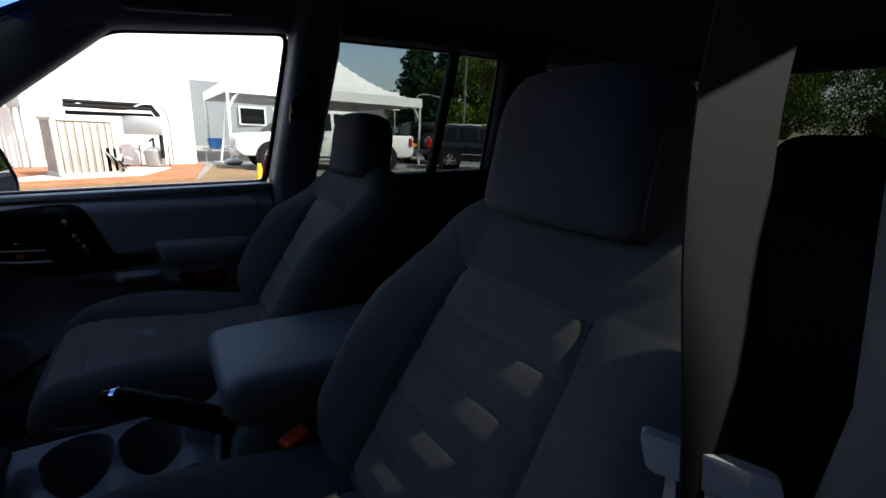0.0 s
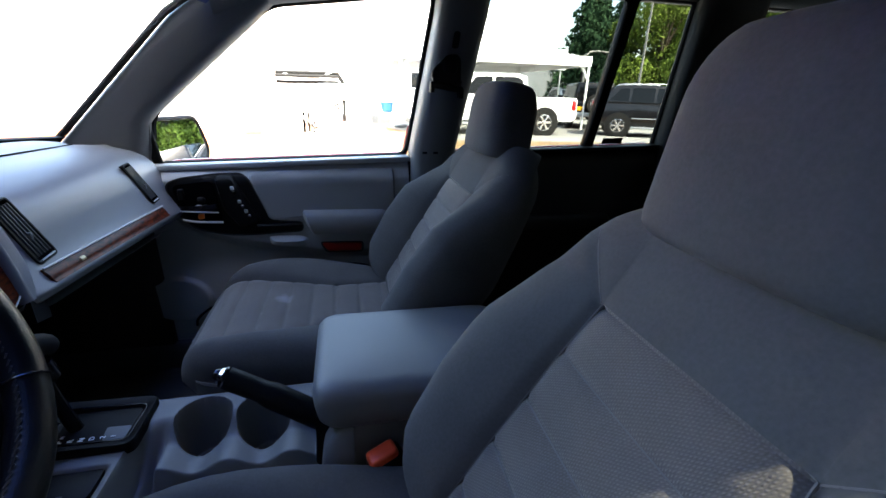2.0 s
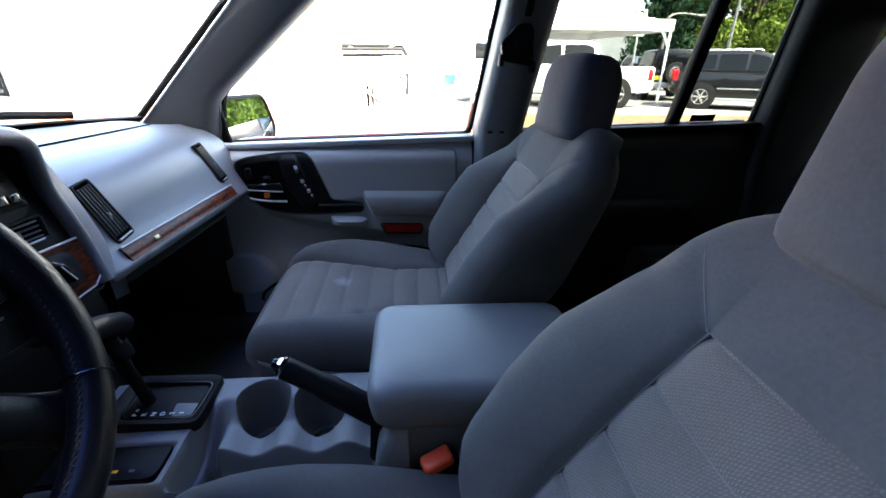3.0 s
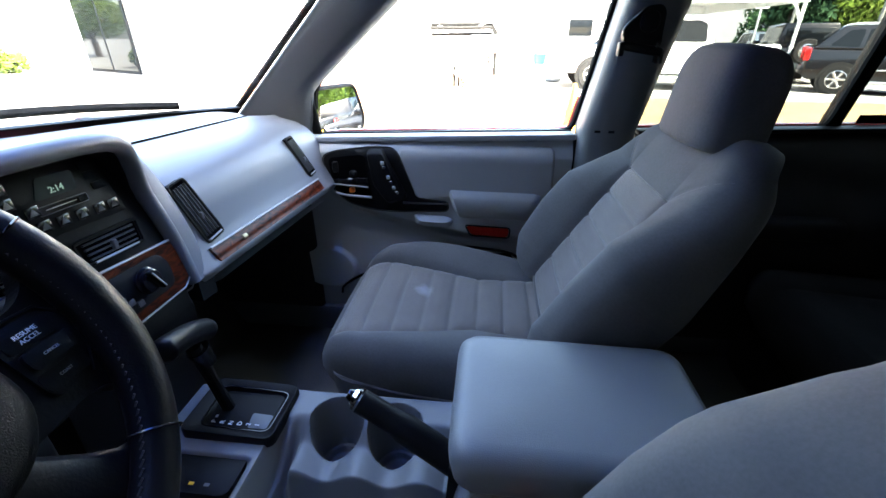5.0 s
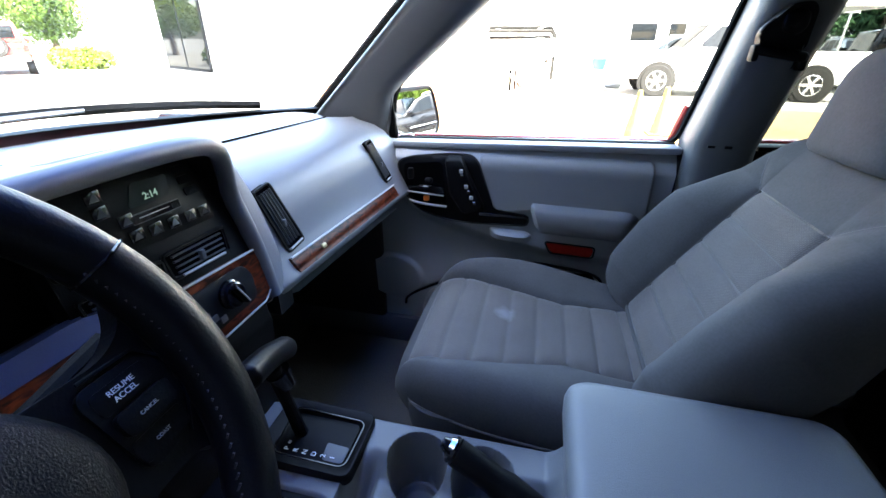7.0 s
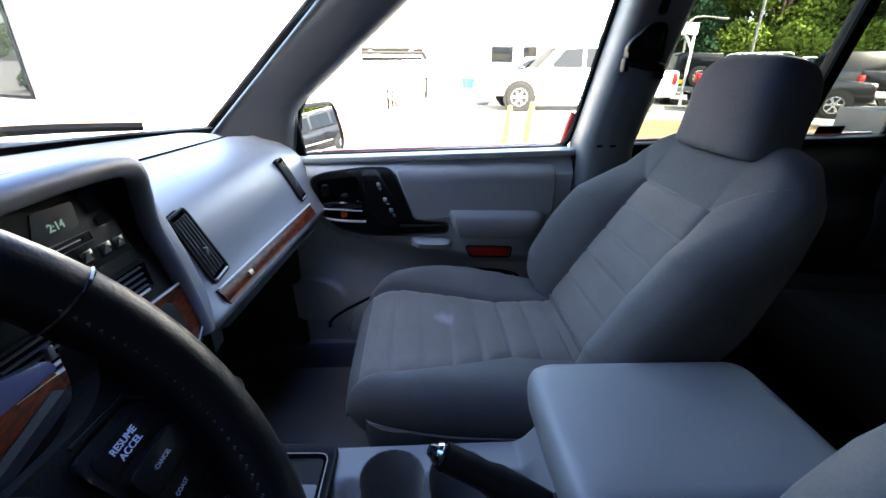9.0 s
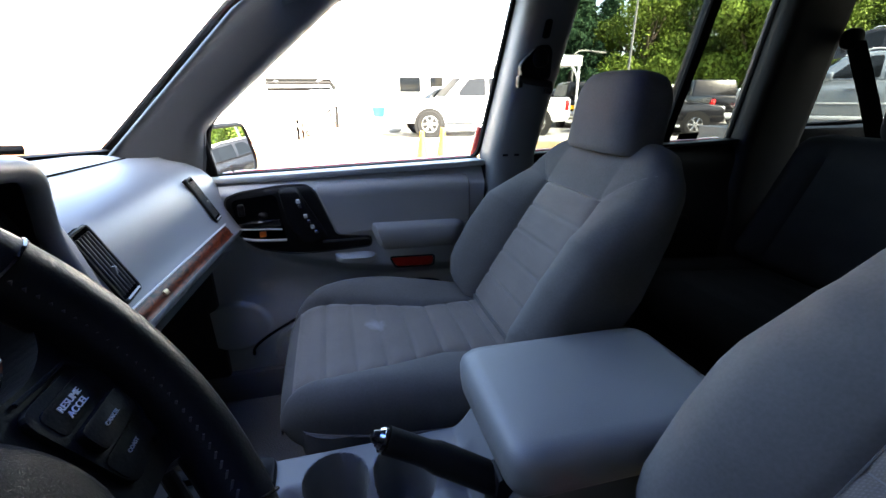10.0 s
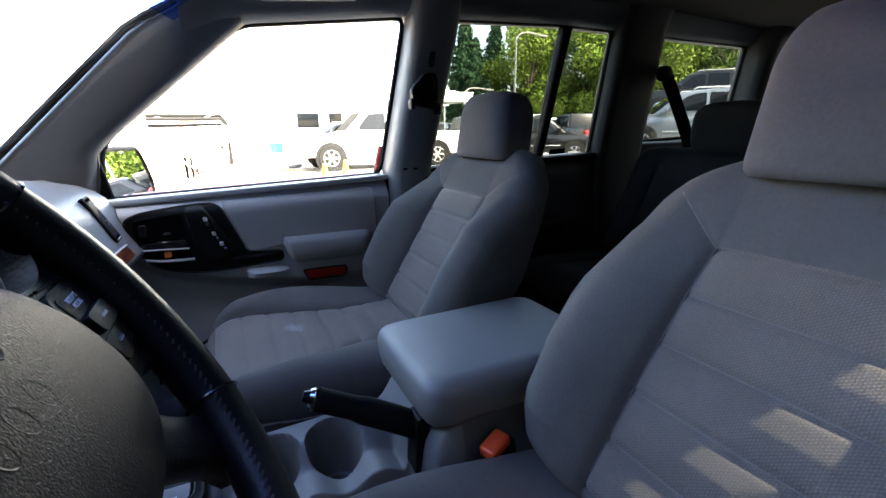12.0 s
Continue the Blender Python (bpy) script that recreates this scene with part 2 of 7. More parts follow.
CLEARLIGHT = material("clear lamp lens", (0.65, 0.68, 0.70), rough=0.1)
BARK = material("tree bark", (0.09, 0.065, 0.045), rough=1.0, vary=0.35, grain=20, bump=0.8)
LEAF = material("green leaves", (0.090, 0.130, 0.018), rough=0.7, spec=0.12, vary=0.6, grain=1.2, stain=0.5)
LEAFDARK = material("dark green leaves", (0.050, 0.085, 0.016), rough=0.7, spec=0.12, vary=0.5, grain=1.2, stain=0.5)
NEEDLE = material("conifer needles", (0.018, 0.042, 0.018), rough=0.8, spec=0.1, vary=0.4, grain=2, stain=0.6)


# ---- mesh helpers ----
def thing(name, at, label, category, group="", kind=""):
    e = new(name)
    e.empty_display_size = 0.05
    e.location = at
    return tagged(e, label, category, group, kind)


def mesh_of(bm, material_, name, sharp=35):
    bmesh.ops.recalc_face_normals(bm, faces=bm.faces[:])
    me = bpy.data.meshes.new(name)
    bm.to_mesh(me)
    bm.free()
    me.materials.append(material_)
    for p in me.polygons:
        p.use_smooth = True
    me.set_sharp_from_angle(angle=radians(sharp))
    return me


BASE = {}


def part(name, bm, material_, parent, label="", sharp=35):
    """One mesh in world places under a thing, or under a part of it."""
    ob = new(name, mesh_of(bm, material_, name, sharp))
    base = BASE.get(parent.name, Vector(parent.location))
    ob.parent = parent
    ob.matrix_parent_inverse = Matrix.Translation(-base)
    BASE[ob.name] = Vector((0, 0, 0))
    if label:
        ob["label"] = label
    return ob


def solid(name, bm, material_, label, category, kind="", group="", sharp=35):
    """A thing that is one plain mesh."""
    return tagged(new(name, mesh_of(bm, material_, name, sharp)), label, category, group, kind)


def bm_new():
    return bmesh.new()


def add_box(bm, c, s, bev=0.0, seg=2, turn=None):
    m = Matrix.Translation(c) @ (turn.to_4x4() if turn else Matrix.Identity(4)) @ Matrix.Diagonal((*s, 1))
    vs = bmesh.ops.create_cube(bm, size=1.0, matrix=m)["verts"]
    if bev:
        es = list({e for v in vs for e in v.link_edges})
        bmesh.ops.bevel(bm, geom=es, offset=bev, segments=seg, profile=0.5, affect="EDGES", clamp_overlap=True)
    return bm


def box(c, s, bev=0.0, seg=2, turn=None):
    return add_box(bm_new(), c, s, bev, seg, turn)


def add_loft(bm, rings, cap=True, closed=True, loop=False):
    vs = [[bm.verts.new(p) for p in r] for r in rings]
    n = len(vs[0])
    pairs = list(zip(vs, vs[1:])) + ([(vs[-1], vs[0])] if loop else [])
    for a, b in pairs:
        for i in range(n if closed else n - 1):
            j = (i + 1) % n
            try:
                bm.faces.new((a[i], a[j], b[j], b[i]))
            except ValueError:
                pass
    if cap and not loop:
        bm.faces.new(vs[0])
        bm.faces.new(vs[-1])
    return bm


def smooth_path(pts, k=6):
    """Catmull-Rom points through pts."""
    p = [Vector(q) for q in pts]
    p = [2 * p[0] - p[1]] + p + [2 * p[-1] - p[-2]]
    out = []
    for i in range(1, len(p) - 2):
        for j in range(k):
            t = j / k
            a, b, c, d = p[i - 1], p[i], p[i + 1], p[i + 2]
            out.append(0.5 * ((2 * b) + (c - a) * t + (2 * a - 5 * b + 4 * c - d) * t * t + (3 * b - a - 3 * c + d) * t ** 3))
    out.append(p[-2])
    return out


def add_tube(bm, pts, r, n=10, closed=False, flat=1.0, up=(0, 0, 1)):
    """A round (or flattened) bar along pts; r is one radius or one for each point."""
    pts = [Vector(p) for p in pts]
    rings = []
    for i, p in enumerate(pts):
        a = pts[i - 1] if (i or closed) else p
        b = pts[(i + 1) % len(pts)] if (i < len(pts) - 1 or closed) else p
        d = (b - a).normalized()
        s = d.cross(Vector(up))
        s = s.normalized() if s.length > 1e-5 else d.cross(Vector((1, 0, 0))).normalized()
        q = s.cross(d).normalized()
        rr = r[i] if isinstance(r, (list, tuple)) else r
        rings.append([p + s * (rr * math.cos(2 * math.pi * k / n)) + q * (rr * flat * math.sin(2 * math.pi * k / n)) for k in range(n)])
    return add_loft(bm, rings, cap=not closed, loop=closed)


def tube(pts, r, n=10, closed=False, flat=1.0, up=(0, 0, 1)):
    return add_tube(bm_new(), pts, r, n, closed, flat, up)


def add_lathe(bm, prof, m, n=24):
    """prof: (radius, height) turned about m's z axis."""
    rings = [[m @ Vector((r * math.cos(2 * math.pi * k / n), r * math.sin(2 * math.pi * k / n), h)) for k in range(n)] for r, h in prof]
    return add_loft(bm, rings)


def lathe(prof, m, n=24):
    return add_lathe(bm_new(), prof, m, n)


def add_prism(bm, pts, to3, d0, d1, bev=0.0, seg=2):
    """A flat outline made thick: to3 maps (a, b, depth) to the world."""
    va = [bm.verts.new(to3(a, b, d0)) for a, b in pts]
    vb = [bm.verts.new(to3(a, b, d1)) for a, b in pts]
    n = len(pts)
    fs = [bm.faces.new(va), bm.faces.new(vb[::-1])]
    for i in range(n):
        j = (i + 1) % n
        fs.append(bm.faces.new((va[j], va[i], vb[i], vb[j])))
    if bev:
        es = list({e for v in va + vb for e in v.link_edges})
        bmesh.ops.bevel(bm, geom=es, offset=bev, segments=seg, profile=0.5, affect="EDGES", clamp_overlap=True)
    return bm


def prism(pts, to3, d0, d1, bev=0.0, seg=2):
    return add_prism(bm_new(), pts, to3, d0, d1, bev, seg)


def shell(pts, to3, d0, d1, bev=0.003, cell=0.014):
    """A thick patch that follows a curved face: to3 maps (a, b, depth) to the world."""
    out = []
    n = len(pts)
    for i in range(n):
        p, q = Vector(pts[i]), Vector(pts[(i + 1) % n])
        k = max(1, int((q - p).length / cell))
        out += [tuple(p.lerp(q, j / k)) for j in range(k)]
    inner = inset(out, -bev)
    mid = Vector((sum(p[0] for p in inner) / len(inner), sum(p[1] for p in inner) / len(inner), 0))
    bm = bm_new()
    bm.faces.new([bm.verts.new((a, b, 0)) for a, b in inner])
    for axis in (0, 1):
        lo, hi = min(p[axis] for p in inner), max(p[axis] for p in inner)
        for c in np.arange(lo + cell, hi, cell):
            co, no = [0, 0, 0], [0, 0, 0]
            co[axis], no[axis] = c, 1
            bmesh.ops.bisect_plane(bm, geom=bm.verts[:] + bm.edges[:] + bm.faces[:], plane_co=co, plane_no=no)
    depth = {v: d1 for v in bm.verts}
    for step, dd in ((bev, d1 - min(bev, (d1 - d0) * 0.5)), (0.0, d0)):
        rim_ = [e for e in bm.edges if len(e.link_faces) == 1 and all(depth[v] == (d1 if step else d1 - min(bev, (d1 - d0) * 0.5)) for v in e.verts)]
        for v in [g for g in bmesh.ops.extrude_edge_only(bm, edges=rim_)["geom"] if isinstance(g, bmesh.types.BMVert)]:
            w = v.co - mid
            v.co = mid + w * (1 + step / max(w.length, 1e-4))
            depth[v] = dd
    for v in bm.verts:
        v.co = to3(v.co.x, v.co.y, depth[v])
    return bm


def inset(pts, d):
    """An outline grown (or shrunk) about its middle."""
    c = Vector((sum(p[0] for p in pts) / len(pts), sum(p[1] for p in pts) / len(pts)))
    out = []
    for p in pts:
        v = Vector(p) - c
        out.append(tuple(c + v * (1 + d / max(v.length, 1e-4))))
    return out


def rounded(pts, r, k=5):
    """An outline with its corners rounded."""
    out, n = [], len(pts)
    for i in range(n):
        p, a, b = Vector(pts[i]), Vector(pts[i - 1]), Vector(pts[(i + 1) % n])
        da, db = (a - p), (b - p)
        rr = min(r, da.length * 0.48, db.length * 0.48)
        s, e = p + da.normalized() * rr, p + db.normalized() * rr
        for j in range(k + 1):
            t = j / k
            q = s * (1 - t) ** 2 + p * (2 * t * (1 - t)) + e * t * t
            out.append((q.x, q.y))
    return out


def add_slab(bm, fn, nu, nv, thick):
    """A sheet fn(u, v) with a back at fn + thick (a vector), closed round its edges."""
    t = Vector(thick)
    top = [[bm.verts.new(fn(i / nu, j / nv)) for j in range(nv + 1)] for i in range(nu + 1)]
    bot = [[bm.verts.new(v.co + t) for v in row] for row in top]
    for i in range(nu):
        for j in range(nv):
            bm.faces.new((top[i][j], top[i + 1][j], top[i + 1][j + 1], top[i][j + 1]))
            bm.faces.new((bot[i][j], bot[i][j + 1], bot[i + 1][j + 1], bot[i + 1][j]))
    rim = [(i, 0) for i in range(nu)] + [(nu, j) for j in range(nv)] + [(i, nv) for i in range(nu, 0, -1)] + [(0, j) for j in range(nv, 0, -1)]
    for k, (i, j) in enumerate(rim):
        a, b = rim[(k + 1) % len(rim)]
        bm.faces.new((top[i][j], bot[i][j], bot[a][b], top[a][b]))
    return bm


def slab(fn, nu, nv, thick):
    return add_slab(bm_new(), fn, nu, nv, thick)


def puff(bm, c, half, e=3.2, nu=32, nv=20, m=None):
    """A padded block: a superellipsoid."""
    m = m or Matrix.Identity(4)

    def sp(t, p):
        return math.copysign(abs(t) ** p, t)

    rings = []
    for j in range(1, nv):
        v = -math.pi / 2 + math.pi * j / nv
        ring = []
        for i in range(nu):
            u = 2 * math.pi * i / nu
            p = Vector((half[0] * sp(math.cos(v), 2 / e) * sp(math.cos(u), 2 / e), half[1] * sp(math.cos(v), 2 / e) * sp(math.sin(u), 2 / e), half[2] * sp(math.sin(v), 2 / e)))
            ring.append(m @ (Vector(c) + p))
        rings.append(ring)
    return add_loft(bm, rings)


def lerp(xs, ys, x):
    return float(np.interp(x, xs, ys))


def smoothstep(a, b, x):
    t = min(1.0, max(0.0, (x - a) / (b - a)))
    return t * t * (3 - 2 * t)


def add_text(name, text, size, m, material_, parent, depth=0.0004):
    """Raised lettering in Blender's own font, as a mesh."""
    cu = bpy.data.curves.new(name, "FONT")
    cu.body, cu.size, cu.align_x, cu.align_y, cu.extrude = text, size, "CENTER", "CENTER", depth
    tmp = bpy.data.objects.new(name, cu)
    scene.collection.objects.link(tmp)
    dg = bpy.context.evaluated_depsgraph_get()
    me = bpy.data.meshes.new_from_object(tmp.evaluated_get(dg))
    bpy.data.objects.remove(tmp)
    me.transform(m)
    me.materials.clear()
    me.materials.append(material_)
    ob = new(name, me)
    ob.parent = parent
    ob.matrix_parent_inverse = Matrix.Translation(-BASE.get(parent.name, Vector(parent.location)))
    BASE[ob.name] = Vector((0, 0, 0))
    return ob


X, Y, Z = Vector((1, 0, 0)), Vector((0, 1, 0)), Vector((0, 0, 1))


def belt(x):
    """Height of the window sill line along the car."""
    return 1.120 + 0.032 * (x - 0.872)


def head(x):
    """Height of the top of the side windows."""
    return lerp([0.4, 0.505, 0.94, 1.5, 2.6], [1.46, 1.500, 1.556, 1.585, 1.592], x)


def side_y(z):
    """Half-width of the trim at a height: the sides lean in above the sill."""
    return lerp([0.4, 0.9, 1.12, 1.60, 1.70], [0.70, 0.73, 0.748, 0.675, 0.63], z)


# ---- the car's shell ----
def rect_ring(x0, x1, y0, y1, z, r, k=3):
    """A rounded rectangle, level, as one ring of a loft."""
    pts = rounded([(x0, y0), (x1, y0), (x1, y1), (x0, y1)], r, k)
    return [Vector((a, b, z)) for a, b in pts]


def pillar(name, sy, levels, label):
    """levels: (z, front x, rear x, how deep inwards, corner radius). sy: +1 passenger side, -1 driver's."""
    rings = []
    for z, x0, x1, deep, r in levels:
        yo = side_y(z) + 0.05
        yi = side_y(z) - deep
        rings.append([Vector((p.x, p.y * sy, p.z)) for p in rect_ring(x0, x1, yi, yo, z, r)])
    # Rear pillars take the trim copy that has shade in its colour.
    return solid(name, add_loft(bm_new(), rings), SHADETRIM if name in ("pillar_c", "pillar_d") else PILLARTRIM if name == "pillar_a" else TRIM, label, "pillar", "structure", sharp=50)


def a_levels():
    out = []
    for z in np.linspace(1.06, 1.56, 21):
        x0 = -0.032 + 1.044 * (z - 1.154)
        x1 = 0.174 + 0.23 * (z - 1.14) if z < 1.218 else 0.192 + 1.206 * (z - 1.218)
        x0 += 0.05 * smoothstep(1.46, 1.56, z)
        out.append((z, x0, x1, 0.035, 0.045))
    return out


for sy, which in ((1, "passenger"), (-1, "driver")):
    pillar("pillar_a", sy, a_levels(), "blue-grey moulded windscreen pillar trim")
    pillar("pillar_b", sy, [(z, lerp([0.4, 1.12, 1.56], [0.90, 0.876, 0.950], z), lerp([0.4, 1.13, 1.56], [1.04, 1.010, 1.085], z) - (0.03 if sy < 0 else 0), 0.10, 0.050) for z in (0.45, 0.8, 1.0, 1.139, 1.14, 1.25, 1.4, 1.5, 1.6, 1.64)],
           "grey plastic centre pillar trim with belt slots")
    pillar("pillar_c", sy, [(z, lerp([0.4, 1.13, 1.60], [1.72, 1.748, 1.752], z), lerp([0.4, 1.13, 1.60], [2.05, 2.005, 1.985], z), 0.05, 0.04) for z in (0.45, 0.8, 1.0, 1.14, 1.3, 1.5, 1.6, 1.66)],
           "grey rear pillar trim beside the bench, coloured as in shade")
    pillar("pillar_d", sy, [(z, lerp([0.4, 1.2, 1.6], [2.62, 2.61, 2.59], z), lerp([0.4, 1.2, 1.6], [2.86, 2.84, 2.72], z), 0.10, 0.05) for z in (0.45, 0.9, 1.2, 1.4, 1.6, 1.66)],
           "grey tailgate pillar trim, coloured as in shade")
    edge = [Vector((-0.034 + 1.044 * (z - 1.154) + 0.05 * smoothstep(1.46, 1.56, z), sy * (side_y(z) - 0.030), z)) for z in np.linspace(1.15, 1.545, 16)]
    solid("trim", tube(edge, 0.0085, 8), RUBBER, "black rubber seal along the windscreen pillar", "trim", "structure")
    # roof rail over the side windows
    rings = []
    for x in np.linspace(0.40, 2.80, 33):
        h, w = head(x), side_y(1.56)
        prof = [(w + 0.07, h + 0.0), (w - 0.005, h - 0.002), (w - 0.03, h + 0.012), (w - 0.055, h + 0.045), (w - 0.06, h + 0.085), (w + 0.0, h + 0.115), (w + 0.07, h + 0.07)]
        rings.append([Vector((x, y * sy, z)) for y, z in prof])
    solid("trim", add_loft(bm_new(), rings), TRIM, "grey padded roof rail trim over the windows", "trim", "structure", sharp=60)
    # sill rocker, rear quarter lining and outer skin
    solid("trim", box((1.2, sy * 0.745, 0.50), (3.0, 0.10, 0.12), 0.02), TRIM, "grey plastic door sill trim", "trim", "structure")
    solid("wall_quarter", box((2.35, sy * 0.755, 0.82), (0.70, 0.09, belt(2.3) + 0.035 - 0.46), 0.02), SHADETRIM, "grey cargo side lining, coloured as in shade", "wall", "structure")
    solid("trim", box((-0.18, sy * 0.715, 0.80), (0.66, 0.03, 0.68), 0.01), SHADETRIM, "dark grey footwell side trim", "trim", "structure")
    solid("trim", box((-0.55, sy * 0.79, 0.80), (1.30, 0.10, 0.50), 0.04), REDPAINT, "red painted front wing", "bodywork", "structure")

# floor, tunnel, firewall, cowl, roof
solid("floor", box((1.20, 0, 0.455), (3.30, 1.42, 0.03)), CARPET, "dark grey carpeted car floor", "floor", "structure")
solid("wall_firewall", prism([(-0.52, 0.46), (-0.12, 0.46), (-0.36, 0.78), (-0.40, 1.06), (-0.52, 1.06)], lambda a, b, d: Vector((a, d, b)), -0.70, 0.70), CARPET, "dark carpeted footwell front wall", "wall", "structure")


def roof_at(u, v, lift=0.0):
    x = 0.44 + u * 2.40
    y = (v - 0.5) * 1.30
    return Vector((x, y, lerp([0.44, 0.60, 1.2, 2.0, 2.84], [1.555, 1.590, 1.640, 1.655, 1.640], x) + 0.025 * (1 - (y / 0.65) ** 2) + lift))


solid("ceiling", slab(lambda u, v: roof_at(u, v), 24, 14, (0, 0, 0.012)), HEADLINER, "grey cloth headliner", "ceiling", "structure", sharp=80)
solid("roof_skin", slab(lambda u, v: roof_at(u, -0.05 + v * 1.10, 0.05), 24, 14, (0, 0, 0.01)), REDPAINT, "red painted car roof", "roof", "structure", sharp=80)


def base_x(y):
    """Plan of the windscreen's foot."""
    return lerp([0, 0.27, 0.45, 0.58, 0.70], [-0.36, -0.315, -0.22, -0.13, -0.035], abs(y))


def screen_at(u, v):
    """The windscreen: u across, v up from its foot."""
    y = (u - 0.5) * 1.40 * (1 - 0.08 * v)
    yb = (u - 0.5) * 1.40
    b = Vector((base_x(yb), y, 1.160 + 0.012 * (1 - (yb / 0.7) ** 2)))
    t = Vector((0.52 - 0.13 * (1 - (yb / 0.7) ** 2) - 0.04, y, 1.56 + 0.02 * (1 - (yb / 0.7) ** 2)))
    return b.lerp(t, v)


ws = thing("window_windscreen", (0, 0, 1.16), "clear raked windscreen with a blue tint band along its top", "window", kind="structure")
g = part("pane", slab(lambda u, v: screen_at(u, v * 0.82), 20, 10, (-0.005, 0, 0.003)), GLASS, ws, sharp=80)
g.visible_shadow = False
g = part("pane", slab(lambda u, v: screen_at(u, 0.82 + v * 0.18), 20, 3, (-0.005, 0, 0.003)), BLUETINT, ws, "blue tint band", sharp=80)
g.visible_shadow = False
part("seal", slab(lambda u, v: screen_at(u, -0.05 + v * 0.095) + Vector((0.004, 0, 0.001)), 24, 2, (0.012, 0, -0.004)), BLACK, ws, "black windscreen edge band", sharp=80)
solid("trim", slab(lambda u, v: screen_at(u, 0.985 + 0.04 * v) + Vector((0.05 * v, 0, 0.012 * v)), 20, 3, (0.02, 0, 0.05)), HEADLINER, "grey windscreen header trim", "trim", "structure")
# cowl and bonnet outside
solid("bonnet", slab(lambda u, v: Vector((base_x((v - 0.5) * 1.4) - 0.02 - u * (1.25 + base_x((v - 0.5) * 1.4)), (v - 0.5) * 1.44, 1.120 - 0.10 * u ** 1.6 + 0.02 * (1 - (2 * v - 1) ** 2) - 0.012)), 16, 14, (0, 0, -0.02)), REDPAINT,
      "red painted bonnet in front of the windscreen", "bonnet", "structure", sharp=80)


def wiper(path, arm_from, arm_to):
    w = thing("windscreen_wiper", path[0], "black windscreen wiper resting along the glass", "wiper", "windscreen wipers")
    part("blade", tube(smooth_path(path, 5), 0.0055, 6, flat=1.8), BLACK, w)
    part("arm", tube([arm_from, Vector(arm_from).lerp(Vector(arm_to), 0.5) + Vector((0, 0, 0.012)), arm_to], [0.012, 0.009, 0.007], 8, flat=0.6), STEEL, w)
    part("pivot", lathe([(0.016, 0), (0.016, 0.02), (0.010, 0.028)], Matrix.Translation(arm_from), 12), GLOSSBLACK, w)


def on_screen(y, up):
    return screen_at(0.5 + y / 1.4, up) + Vector((-0.014, 0, 0.008))


wiper([on_screen(0.02, 0.075), on_screen(0.25, 0.085), on_screen(0.45, 0.075), on_screen(0.60, 0.050)], on_screen(-0.08, 0.015), on_screen(0.30, 0.085))
wiper([on_screen(-0.55, 0.075), on_screen(-0.3, 0.085), on_screen(-0.12, 0.080), on_screen(0.06, 0.060)], on_screen(-0.60, 0.015), on_screen(-0.25, 0.085))


# ---- side glass ----
def side3(sy, out=0.0):
    return lambda a, b, d: Vector((a, sy * (side_y(b) + out + d), b))


def window_outline(pts, r):
    return rounded(pts, r, 4)


FRONT_WIN = window_outline([(0.176, belt(0.17)), (0.190, 1.222), (0.300, 1.325), (0.420, 1.424), (0.525, head(0.525)), (0.945, head(0.945)), (0.874, belt(0.87))], 0.035)
REAR_WIN_A = window_outline([(1.010, belt(1.01)), (1.085, head(1.085)), (1.532, head(1.53)), (1.488, belt(1.49))], 0.03)
REAR_WIN_B = window_outline([(1.508, belt(1.51)), (1.556, head(1.556)), (1.752, head(1.75)), (1.746, belt(1.745))], 0.02)
CARGO_WIN = window_outline([(2.005, belt(2.0) + 0.035), (1.985, head(2.0)), (2.590, head(2.59)), (2.610, belt(2.6) + 0.035)], 0.03)


def glazing(name, pts, sy, mat_, label, grow=0.02):
    w = thing(name, (sum(p[0] for p in pts) / len(pts), sy * 0.72, 1.12), label, "window", kind="structure")
    g = part("pane", prism(inset(pts, grow), side3(sy, 0.028), 0, 0.004), mat_, w)
    g.visible_shadow = sy < 0
    to3 = side3(sy, 0.012)
    rings = []
    for a, b in pts:
        rings.append(to3(a, b, 0))
    part("seal", tube(rings, 0.0075, 6, closed=True, up=(0, 1, 0)), RUBBER, w, "black rubber window seal")
    return w


for sy in (1, -1):
    if sy > 0:
        glazing("window_front", FRONT_WIN, sy, GLASS, "clear front door window with a black seal")
    glazing("window_rear", REAR_WIN_A, sy, TINTED, "dark tinted rear door window")
    glazing("window_vent", REAR_WIN_B, sy, TINTED if sy > 0 else DEEPTINT, "dark tinted fixed pane of the rear door")
    glazing("window_cargo", CARGO_WIN, sy, TINTED if sy > 0 else DEEPTINT, "dark tinted cargo side window")
    solid("trim", prism([(1.486, belt(1.48)), (1.512, belt(1.51)), (1.560, head(1.56)), (1.530, head(1.53))], side3(sy, 0.005), 0, 0.04, 0.004), BLACK, "black window divider bar of the rear door", "trim", "structure")

part("sticker", prism([(1.556, 1.174), (1.632, 1.176), (1.630, 1.156), (1.553, 1.154)], side3(1, 0.020), 0, 0.001), MATTBLACK, [o for o in bpy.data.objects if o.name == "window_vent"][0], "small black sticker on the glass")

# tailgate with its window
tg = thing("tailgate", (2.80, 0, 0.5), "grey lined tailgate with a tinted window, lining coloured as in shade", "tailgate", kind="structure")
part("lower_panel", box((2.84, 0, 0.82), (0.07, 1.40, 0.72), 0.02), SHADETRIM, tg)
part("upper_rail", box((2.76, 0, 1.63), (0.07, 1.30, 0.09), 0.02), SHADETRIM, tg)
g = part("pane", prism([(-0.58, 1.17), (0.58, 1.17), (0.55, 1.60), (-0.55, 1.60)], lambda a, b, d: Vector((2.84 - (b - 1.17) * 0.2 + d, a, b)), 0, 0.004), TAILGLASS, tg)
g.visible_shadow = False


